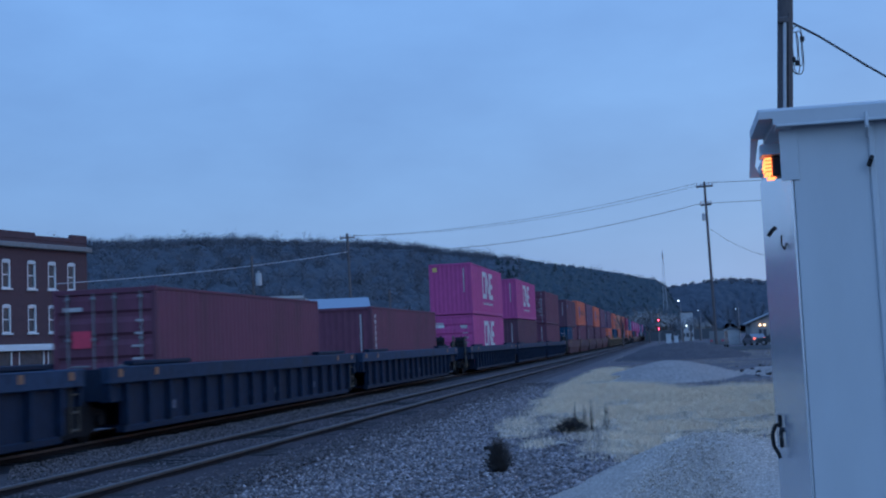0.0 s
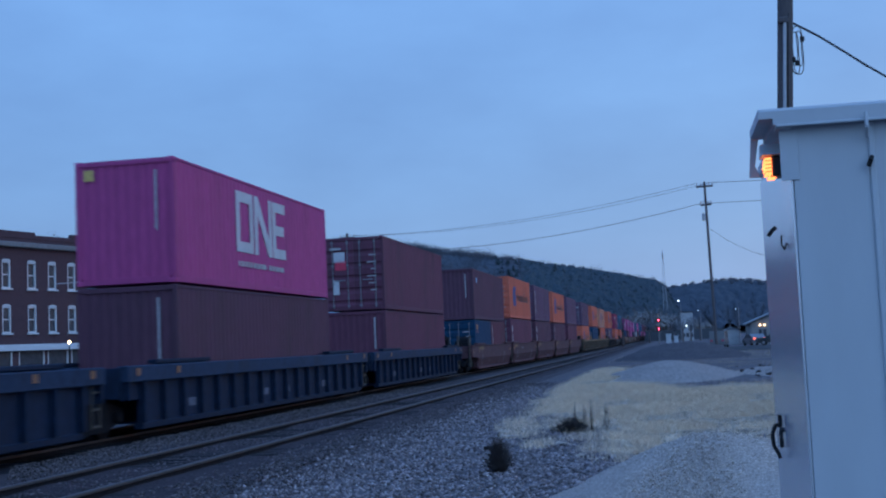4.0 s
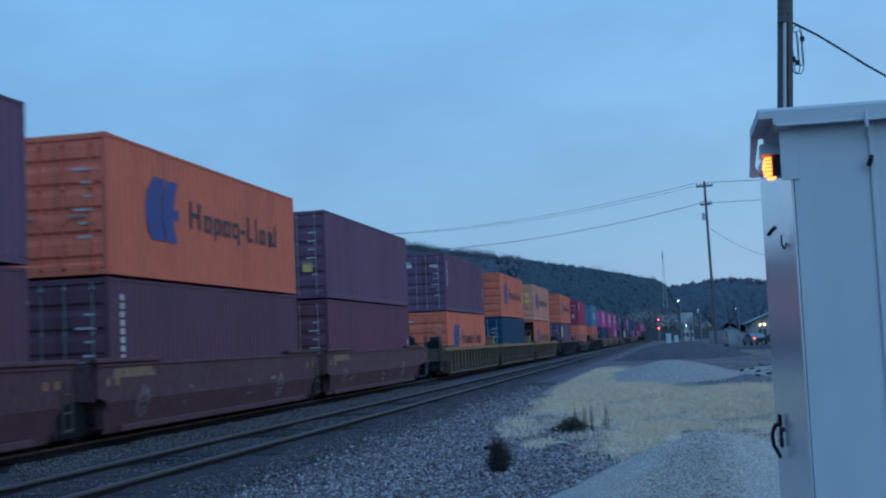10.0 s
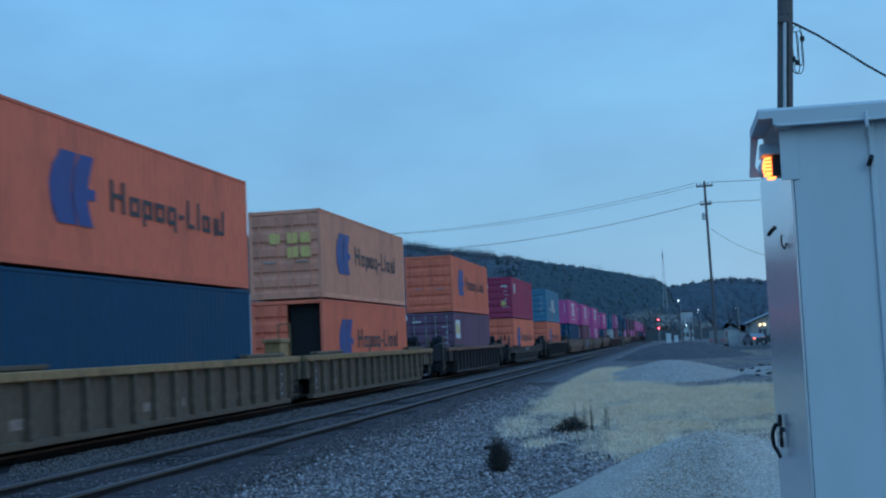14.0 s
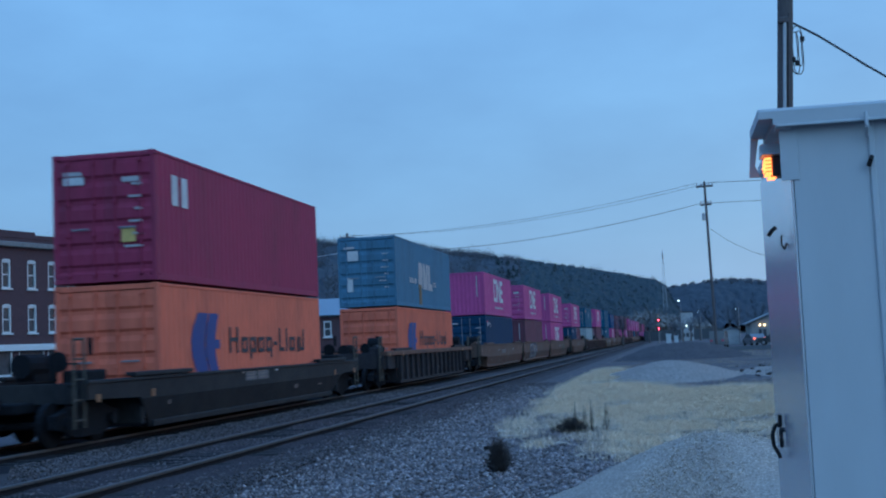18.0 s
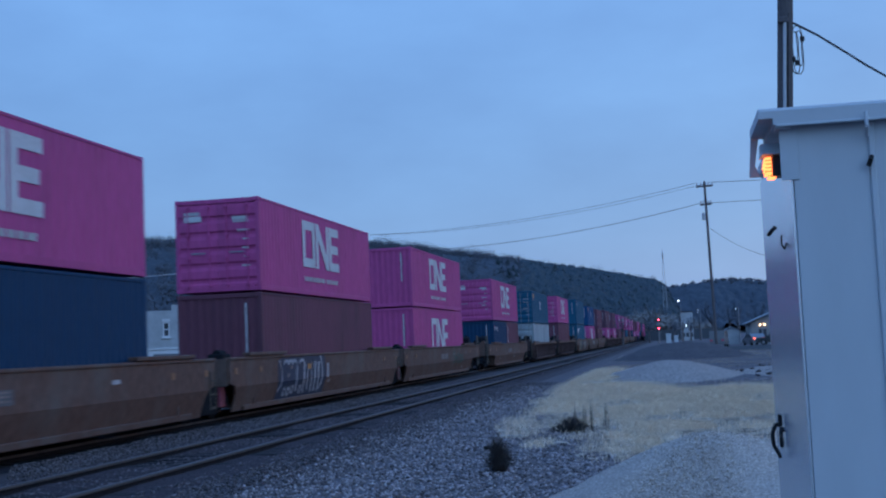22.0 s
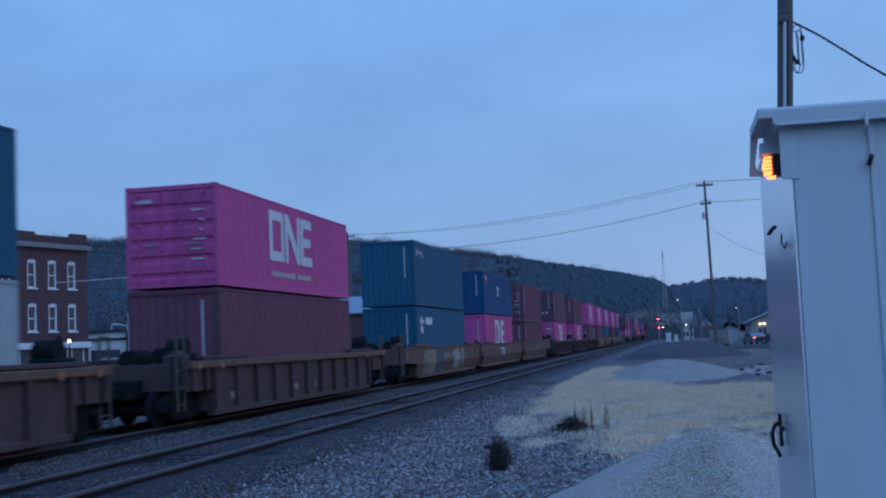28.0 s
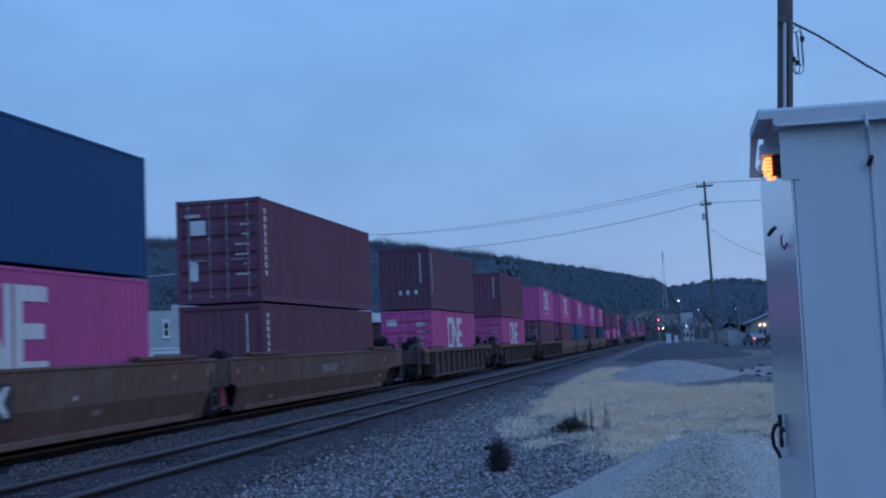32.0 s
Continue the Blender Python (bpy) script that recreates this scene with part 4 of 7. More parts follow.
def chalk_ring(w, x, z):
    """A rubbed chalk ring with strokes through it."""
    rng = random.Random(int(x * 31))
    pale = shared("chalk", lambda: node_mat("rubbed_white_chalk", (0.17, 0.14, 0.145), 0.8, 0, 16, 0.4, 0.8, (0.10, 0.055, 0.06)))
    for k in range(10):
        a0, a1 = 6.283 * k / 10, 6.283 * (k + 0.9) / 10
        r0, r1 = 0.20, 0.20 + rng.uniform(0.05, 0.14)
        splash(w, "chalk_mark", [(x + r * math.cos(a), z + 1.1 * r * math.sin(a)) for r, a in ((r0, a0), (r0, a1), (r1, a1), (r1, a0))], -0.036, pale, "rubbed chalk stroke")
    for k in range(3):
        zz = z - 0.16 + 0.14 * k
        splash(w, "chalk_mark", [(x - 0.2, zz), (x + 0.2, zz + 0.03), (x + 0.2, zz + 0.08), (x - 0.2, zz + 0.05)], -0.036, pale, "rubbed chalk stroke")


def patina(w):
    """Weathered sprayed patches, tan, green-grey and pale, over the whole side."""
    rng = random.Random(23)
    tan = shared("tan_spray", lambda: node_mat("tan_spray_paint", (0.21, 0.165, 0.115), 0.75, 0, 5, 0.35, 0.6, (0.12, 0.085, 0.07)))
    green = shared("grey_green_spray", lambda: node_mat("grey_green_spray_paint", (0.045, 0.058, 0.062), 0.75, 0, 5, 0.35, 0.5, (0.07, 0.06, 0.06)))
    pale = shared("pale_spray", lambda: node_mat("pale_grey_spray_paint", (0.27, 0.25, 0.22), 0.75, 0, 5, 0.35, 0.6, (0.14, 0.12, 0.11)))
    def blob(x0, x1, z0, z1, mat, y, label):
        n = 9
        low = [(x0 + (x1 - x0) * i / n, z0 + rng.uniform(0, 0.10)) for i in range(n + 1)]
        high = [(x0 + (x1 - x0) * i / n + rng.uniform(-.1, .1), z1 - rng.uniform(0, 0.16)) for i in range(n, -1, -1)]
        splash(w, "graffiti", low + high, y, mat, label)
    blob(-6.0, -3.3, 0.0, 1.16, tan, -0.034, "faded tan sprayed patch")
    blob(-3.2, -1.0, 0.0, 1.20, green, -0.0345, "grey-green sprayed patch")
    blob(1.4, 3.0, 0.1, 1.10, pale, -0.034, "pale sprayed patch")
    for x in (-5.4, -4.5, 1.8, 3.4, 3.8):
        blob(x, x + 0.35, 0.25, 1.22, pale if x > 0 else tan, -0.036, "pale sprayed streak")
    for x, z in ((-4.7, 0.75), (-5.6, 0.35), (0.6, 0.65), (2.2, 0.8)):
        splash(w, "graffiti", [(x, z), (x + 0.12, z - 0.02), (x + 0.55, z + 0.30), (x + 0.45, z + 0.34)], -0.038, green if x < 0 else pale, "slanted sprayed stroke")


def arc(w, x, z, r, tall, a0, a1, thick, y, mat, label):
    """A bent brush stroke."""
    n = 7
    inner = [(x + r * math.cos(a0 + (a1 - a0) * i / n), z + tall * math.sin(a0 + (a1 - a0) * i / n)) for i in range(n + 1)]
    for i in range(n):
        (xa, za), (xb, zb) = inner[i], inner[i + 1]
        dx, dz = xb - xa, zb - za
        k = thick / max(1e-6, math.hypot(dx, dz))
        ox, oz = -dz * k, dx * k
        splash(w, "graffiti", [(xa - 0.25 * dx, za - 0.25 * dz), (xb, zb), (xb + ox, zb + oz), (xa + ox - 0.25 * dx, za + oz - 0.25 * dz)], y, mat, label)


def scrawl(w, x, z, mat, count):
    """Loose curved sprayed strokes with no readable words."""
    rng = random.Random(int(x * 7) + count)
    for k in range(count):
        arc(w, x + k * 0.3, z + 0.3 + rng.uniform(0, 0.15), rng.uniform(0.14, 0.30), rng.uniform(0.16, 0.36), rng.uniform(0, 6.28), rng.uniform(7.5, 9.5), 0.07, -0.036 - 0.0005 * k, mat, "sprayed graffiti stroke")


def graffiti(w, x, z):
    """Bent pale strokes sprayed over a dark blue ground, with no readable words."""
    rng = random.Random(7)
    ground = shared("navy_spray", lambda: node_mat("dark_navy_spray_paint", (0.010, 0.018, 0.042), 0.6, 0, 10, 0.3, 0.4, (0.02, 0.03, 0.06)))
    white = shared("white_spray", lambda: node_mat("greyed_white_spray_paint", (0.34, 0.34, 0.35), 0.7, 0, 8, 0.3, 0.6, (0.14, 0.15, 0.19)))
    splash(w, "graffiti", [(x - 1.0, z - 0.24), (x + 3.5, z - 0.24), (x + 3.7, z + 0.4), (x + 3.5, z + 1.04), (x + 2.6, z + 0.98), (x + 2.3, z + 1.05), (x + 0.6, z + 1.02), (x - 0.2, z + 1.06), (x - 1.0, z + 0.9)],
           -0.034, ground, "dark navy sprayed ground")
    for k in range(12):
        a = x - 0.7 + k * 0.36
        label = "pale sprayed graffiti stroke"
        y = -0.037 - 0.0006 * k
        kind = rng.choice((0, 0, 1, 1, 2))
        if kind == 0:
            arc(w, a, z + 0.35, rng.uniform(0.10, 0.2), rng.uniform(0.38, 0.55), 1.2 + rng.uniform(-.3, .3), 4.6, rng.uniform(0.09, 0.17), y, white, label)
        elif kind == 1:
            arc(w, a - 0.3, z + 0.5, rng.uniform(0.25, 0.4), rng.uniform(0.4, 0.6), -1.3, 1.2, rng.uniform(0.09, 0.15), y, white, label)
        else:
            arc(w, a, z + rng.uniform(0.0, 0.3), 0.16, 0.14, 0, 5.6, 0.08, y, white, label)
            arc(w, a + 0.1, z + 0.72, 0.22, 0.12, 2.8, 0.2, 0.09, y, white, label)
    splash(w, "graffiti", [(x + 1.7, z + 0.62), (x + 2.05, z + 0.60), (x + 2.1, z + 0.74), (x + 1.72, z + 0.78)], -0.048, shared("orange_spray", lambda: node_mat("orange_spray_paint", (0.45, 0.20, 0.06), 0.7, 0, 8, 0.3, 0.4)), "orange sprayed spot")
    splash(w, "graffiti", [(x + 3.75, z + 0.3), (x + 3.95, z + 0.28), (x + 4.0, z + 0.72), (x + 3.8, z + 0.75)], -0.036, white, label)


# near end of each box along the train, floor height, car paint and style, lower and upper box: paint, height, doors, marks
TALL, LOW = 2.896, 2.591
CONSIST = [
    (5.3, .02, "slate", "rib", None, None),
    (24.44, .02, "slate", "rib", ("brown", TALL, 1, "rows red"), None),
    (43.56, .02, "slate", "rib", ("brown", TALL, 0, "stripe col2"), None),
    (66.76, .10, "slate", "rib", ("pink", TALL, 1, "sq end_name rows"), ("pink", TALL, 0, "sq eyel stripe")),
    (86.57, .10, "slate", "rib", ("maroon", TALL, 0, "stripe"), ("pink", TALL, 0, "sq eyel stripe")),
    (106.72, .22, "slate", "rib", ("brown", LOW, 0, "stripe dots"), ("brown", TALL, 1, "rows red paper")),
    (128.27, .10, "redbrown", "smooth", ("pair", LOW, 1, ""), ("maroon", TALL, 0, "stripe spot")),
    (143.68, .10, "redbrown", "smooth", ("brown", TALL, 1, "rows dash paper"), ("orange", TALL, 1, "tw rows")),
    (158.93, .10, "redbrown", "smooth", ("maroon", TALL, 1, "rows dash"), ("plum", TALL, 1, "rows dash")),
    (174.18, .10, "redbrown", "smooth", ("maroon", TALL, 1, "rows col"), ("orange", TALL, 1, "tw rows")),
    (189.67, .10, "redbrown", "smooth", ("brown", TALL, 1, "rows tail"), ("plum", TALL, 1, "rows yel")),
    (210.66, .10, "tan", "rib", ("orange", TALL, 1, "tw rows"), ("plum", TALL, 1, "rows end_name col tail")),
    (230.19, .10, "tan", "rib", ("blue", TALL, 1, "rows"), ("orange", TALL, 1, "tw")),
    (249.21, .10, "tan", "rib", ("orange", TALL, "open", "tw"), ("peach", TALL, 1, "tw yel2")),
    (272.58, .10, "umber", "rib", ("plum", TALL, 1, "rows sticker"), ("orange", TALL, 1, "tw")),
    (296.16, .10, "black", "smooth", ("orange", TALL, 1, "tw"), ("crimson", TALL, 1, "rows end_name two yel")),
    (319.43, .10, "umber", "rib", ("orange", TALL, 1, "tw"), ("teal", TALL, 1, "slash rows paper")),
    (342.93, .12, "ochre", "smooth", ("navy", TALL, 1, "rows name"), ("pink", LOW, 0, "sq stripe")),
    (362.43, .12, "ochre", "smooth", ("rust", TALL, 0, "stripe"), ("pink", LOW, 1, "sq end_name rows")),
    (382.01, .14, "ochre", "smooth", ("pink", TALL, 0, "sqlow stripe"), ("pink", LOW, 0, "sq stripe")),
    (405.56, .12, "ochre", "smooth", ("pair2", LOW, 0, ""), ("pink", LOW, 1, "sq end_name rows")),
    (427.52, .16, "russet", "rib", ("grey", LOW, 1, "rows"), ("deepteal", LOW, 1, "rows badge name2")),
    (449.03, .10, "russet", "rib", ("rust", TALL, 0, "stripe"), ("pink", LOW, 1, "sq rows")),
    (472.38, .15, "ochre", "smooth", ("deepteal", TALL, 0, "stripe letters"), ("deepteal", TALL, 0, "stripe name")),
    (492.04, .12, "ochre", "smooth", ("pink", TALL, 0, "sq stripe"), ("royal", LOW, 0, "stripe badge name2")),
    (511.52, .12, "ochre", "smooth", ("rust", LOW, 0, "stripe col2"), ("brown", TALL, 1, "rows paper col2")),
    (535.05, .12, "russet", "rib", ("pink", TALL, 1, "sq end_name rows"), ("maroon", TALL, 0, "stripe dots col2")),
    (558.40, .12, "russet", "rib", ("pink", TALL, 1, "sq rows"), ("brown", TALL, 0, "stripe")),
    (581.80, .12, "russet", "rib", ("rust", TALL, 1, "rows"), ("pink", TALL, 0, "sq")),
    (601.30, .12, "ochre", "smooth", ("rust", TALL, 0, "stripe"), ("pink", TALL, 0, "sq")),
    (620.80, .12, "ochre", "smooth", ("deepteal", TALL, 1, "rows"), ("pink", TALL, 0, "sq")),
    (644.20, .12, "ochre", "smooth", ("rust", TALL, 0, ""), ("pink", TALL, 0, "sq")),
    (663.70, .12, "ochre", "smooth", ("navy", TALL, 0, "name"), ("pink", TALL, 1, "sq")),
    (683.20, .12, "russet", "rib", ("pink", LOW, 0, "sq"), ("brown", LOW, 0, "")),
]


def build_train():
    rng = random.Random(5)
    rows = list(CONSIST)
    x = 683.20
    tail = ["pink", "crimson", "pink", "rust", "pink", "brown", "deepteal", "pink"]
    while x < 1010:
        x += rng.choice((19.5, 19.5, 23.4))
        c, u = rng.choice(tail), rng.choice(tail)
        rows.append((x, .12, rng.choice(("ochre", "umber", "slate")), rng.choice(("rib", "smooth")), (c, TALL, 0, "sq" if c == "pink" else ""), (u, TALL, rng.choice((0, 1)), "sq" if u == "pink" else "")))
    movers = []
    for i, (s, floor, paintwork, style, low, high) in enumerate(rows):
        mid = s + CL / 2
        before = mid - (rows[i - 1][0] + CL / 2) if i else 19.3
        after = rows[i + 1][0] + CL / 2 - mid if i + 1 < len(rows) else 23.4
        half = 6.70 if min(before, after) < 15.8 else 7.35
        joint = 0.50 if style == "smooth" or paintwork == "slate" else 0.32
        fr = before / 2 - (1.95 if before > 20.6 else joint)
        bk = after / 2 - (1.95 if after > 20.6 else joint)
        car = well_car(paintwork, style, half, fr, bk, {18: "tag", 19: "green", 23: "patina", 24: "block"}.get(i, ""), (before > 20.6, after > 20.6))
        if before > 20.6:
            bogie(car, -fr + 0.75)
        if after > 20.6:
            bogie(car, bk - 0.75)
        else:
            bogie(car, after / 2)
        movers.append((car, mid, 0.0))
        z = floor
        for spec in (low, high):
            if not spec:
                continue
            color, h, doors, marks = spec
            if color.startswith("pair"):
                a = ("blue", "rust") if color == "pair" else ("navy", "rust")
                for k, c in enumerate(a):
                    b = container(c, h, doors if k == 0 else 0, ("name2 rows" if color == "pair" else "name stripe") if k == 0 else "col2", 6.058)
                    movers.append((b, mid + (-3.067, 3.067)[k], z))
            else:
                b = container(color, h, doors, marks, upper=spec is high)
                movers.append((b, mid, z))
            z += h + 0.045
    for ob, x, z in movers:
        ob.matrix_basis = pose(x, TRAIN_TRACK, z)
    return movers


# distance that the train has gone, metres by seconds
GONE = [(0, 0.0), (2, 30.41), (5.5, 83.88), (8, 121.71), (11, 167.04), (14, 212.03), (16.5, 249.39), (19, 286.43), (22, 331.15), (25, 376.0), (27.5, 413.42), (30, 450.46), (32, 480.18)]


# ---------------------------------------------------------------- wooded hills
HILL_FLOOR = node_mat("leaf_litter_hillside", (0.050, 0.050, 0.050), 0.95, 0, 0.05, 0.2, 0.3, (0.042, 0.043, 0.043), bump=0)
# twigs, canopies and evergreens: blue distance haze is mixed into these colours
TWIGS = node_mat("haze_tinted_bare_twigs", (0.108, 0.116, 0.132), 0.95, 0, 0.02, 0.25, 0.4, (0.080, 0.084, 0.094), bump=0)
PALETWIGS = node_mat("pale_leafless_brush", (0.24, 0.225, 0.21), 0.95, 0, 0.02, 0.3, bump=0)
CANOPY = node_mat("haze_tinted_grey_canopy", (0.066, 0.077, 0.090), 0.95, 0, 0.5, 0.2, 0.4, (0.054, 0.062, 0.071), bump=0.4, bump_scale=1.2)
CEDAR_CANOPY = node_mat("haze_tinted_evergreen_canopy", (0.052, 0.070, 0.078), 0.95, 0, 0.5, 0.35, 0.3, (0.040, 0.048, 0.050), bump=0.6, bump_scale=1.2)
CEDAR = node_mat("haze_tinted_evergreen_foliage", (0.052, 0.068, 0.074), 0.95, 0, 0.03, 0.2, bump=0)


def ridge_height(az, side):
    """Height of the crest and its distance, by the bearing left of the track, in degrees."""
    if side == "left":
        table = [(-1.3, 10, 2150), (-0.4, 28, 2120), (0.3, 76.2, 2090), (0.67, 82.2, 2060), (2.2, 88.4, 1930), (4.9, 94.2, 1720), (7.5, 94.1, 1520), (10.2, 91.6, 1360), (12.0, 91.1, 1250), (14.5, 90.7, 1180), (20.1, 85.6, 1060), (27.3, 81.2, 1000), (45, 82, 1000), (70, 80, 1100)]
    else:
        table = [(-40, 80, 2600), (-20, 86, 2650), (-4.5, 94.4, 2700), (-2.2, 103.3, 2720), (-0.8, 97.8, 2750), (0.6, 95.9, 2800), (2.0, 70, 2900), (5, 40, 2900)]
    for (a0, h0, d0), (a1, h1, d1) in zip(table[:-1], table[1:]):
        if a0 <= az <= a1:
            k = (az - a0) / (a1 - a0)
            return h0 + (h1 - h0) * k, d0 + (d1 - d0) * k
    return table[-1][1:]


def hill_point(az, k, side):
    """k runs from the foot (0) over the crest (1) to behind it (1.4)."""
    h, d = ridge_height(az, side)
    wide = 0.55 if side == "left" else 0.3
    r = d * (1 - wide + wide * k)
    if k <= 1:
        z = h * (3 * k * k - 2 * k ** 3) ** 0.85
    else:
        z = h * max(0, 1 - 1.2 * (k - 1))
    a = radians(az)
    x, y = r * math.cos(a), r * math.sin(a)
    z += 2.5 * lumps(x, y, 0.008) * min(1, k * 2)
    return x, y, GROUND - 0.3 + max(0, z)


def build_hill(side, a0, a1, label):
    na, nk = 90, 26
    v = [hill_point(a0 + (a1 - a0) * i / na, 1.5 * j / nk, side) for i in range(na + 1) for j in range(nk + 1)]
    f = [(i * (nk + 1) + j, (i + 1) * (nk + 1) + j, (i + 1) * (nk + 1) + j + 1, i * (nk + 1) + j + 1) for i in range(na) for j in range(nk)]
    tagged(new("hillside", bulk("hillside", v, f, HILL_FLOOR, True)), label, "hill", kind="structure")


build_hill("left", -1.2, 70, "dark wooded hillside behind the town")
build_hill("right", -40, 5, "distant wooded hill in the dusk haze")


def twig_tree(rng, x, y, z, h, vs, fs, slim, count, thick=1.0):
    """A bare tree: trunk, limbs and a ragged fan of twigs, as thin blades."""
    def blade(p, q, w):
        i = len(vs)
        dx, dy = q[1] - p[1], p[0] - q[0]
        n = math.hypot(dx, dy)
        if n < 0.2 * abs(q[2] - p[2]):
            a = rng.uniform(0, 6.28)
            dx, dy, n = math.cos(a), math.sin(a), 1
        dx, dy = dx / n * w, dy / n * w
        vs.append((p[0] - dx, p[1] - dy, p[2]))
        vs.append((p[0] + dx, p[1] + dy, p[2]))
        vs.append((q[0], q[1], q[2]))
        fs.append((i, i + 1, i + 2))
    lean = (rng.uniform(-.05, .05) * h, rng.uniform(-.05, .05) * h)
    fork = rng.uniform(0.3, 0.45)
    f = (x + lean[0] * fork, y + lean[1] * fork, z + h * fork)
    blade((x, y, z - 1), (f[0], f[1], f[2] + h * 0.2), 0.26 * thick)
    rx, rz = h * rng.uniform(0.26, 0.38) * slim, h * (1 - fork) * 0.5
    cx, cy, cz = x + lean[0], y + lean[1], z + h * (0.5 + fork / 2)
    for i in range(count):
        a, e = rng.uniform(0, 6.28), math.asin(rng.uniform(-0.55, 1))
        k = rng.uniform(0.75, 1.05)
        q = (cx + rx * k * math.cos(a) * math.cos(e), cy + rx * k * math.sin(a) * math.cos(e), cz + rz * k * math.sin(e))
        blade(f, q, 0.10 * thick)
        for _ in range(4):
            b = rng.uniform(0.35, 1.0)
            m = tuple(f[n] + (q[n] - f[n]) * b for n in range(3))
            l2 = h * rng.uniform(0.08, 0.17)
            a2 = a + rng.uniform(-1.3, 1.3)
            blade(m, (m[0] + l2 * math.cos(a2), m[1] + l2 * math.sin(a2), m[2] + l2 * rng.uniform(0.0, 1.4)), 0.10 * thick)


def cone_tree(rng, x, y, z, h, vs, fs):
    """An evergreen: tiers of drooping boughs round a stem."""
    tiers = 7
    for t in range(tiers):
        k = t / tiers
        r = h * 0.36 * (1 - k * k) * rng.uniform(0.75, 1.2) + 0.4
        n = 6
        a0 = rng.uniform(0, 6.28)
        for j in range(n):
            a = a0 + 6.283 * j / n
            rr = r * rng.uniform(0.6, 1.25)
            i = len(vs)
            vs.append((x, y, z + h * (k + 0.22)))
            vs.append((x + rr * math.cos(a - .5), y + rr * math.sin(a - .5), z + h * k + rng.uniform(-.3, .3)))
            vs.append((x + rr * math.cos(a + .5), y + rr * math.sin(a + .5), z + h * k + rng.uniform(-.3, .3)))
            fs.append((i, i + 1, i + 2))


def crown_tree(rng, x, y, z, h, vs, fs, leaf, count):
    """A rounded crown of many small ragged clumps over a thin stem."""
    i = len(vs)
    vs += [(x - 0.3, y - 0.2, z - 1), (x + 0.3, y + 0.2, z - 1), (x, y, z + h * 0.6)]
    fs.append((i, i + 1, i + 2))
    rx, rz = h * rng.uniform(0.30, 0.42), h * rng.uniform(0.36, 0.46)
    for _ in range(count):
        a, e = rng.uniform(0, 6.283), math.asin(rng.uniform(-0.7, 1))
        k = rng.uniform(0.55, 1.03)
        c = (x + rx * k * math.cos(a) * math.cos(e), y + rx * k * math.sin(a) * math.cos(e), z + h * 0.56 + rz * k * math.sin(e))
        i = len(vs)
        # each clump lies along the crown's surface
        u = (-math.sin(a), math.cos(a), 0.0)
        w = (-math.cos(a) * math.sin(e), -math.sin(a) * math.sin(e), math.cos(e))
        t0 = rng.uniform(0, 6.283)
        for j in range(3):
            r, t = leaf * rng.uniform(0.8, 1.6), t0 + j * 2.094
            p, q = r * math.cos(t), r * math.sin(t)
            vs.append((c[0] + p * u[0] + q * w[0], c[1] + p * u[1] + q * w[1], c[2] + p * u[2] + q * w[2] + rng.uniform(-.2, .2) * leaf))
        fs.append((i, i + 1, i + 2))


def canopy(side, a0, a1, na, nk, lump, rise, mat, label):
    """The closed roof of the woods: rounded crowns side by side over the slope."""
    v, f = [], []
    for i in range(na + 1):
        for j in range(nk + 1):
            x, y, z = hill_point(a0 + (a1 - a0) * i / na, 0.06 + 1.06 * j / nk, side)
            d = noise.voronoi(Vector((x / lump, y / lump, 0.0)))[0][0]
            v.append((x, y, z + rise * (0.12 + 1.1 * max(0.0, 1 - 1.5 * d * d)) + 0.12 * rise * lumps(x, y, 0.35)))
    for i in range(na):
        for j in range(nk):
            f.append((i * (nk + 1) + j, (i + 1) * (nk + 1) + j, (i + 1) * (nk + 1) + j + 1, i * (nk + 1) + j + 1))
    tagged(new("bare_woods", bulk("bare_woods", v, f, mat, True)), label, "woods", kind="stuff")


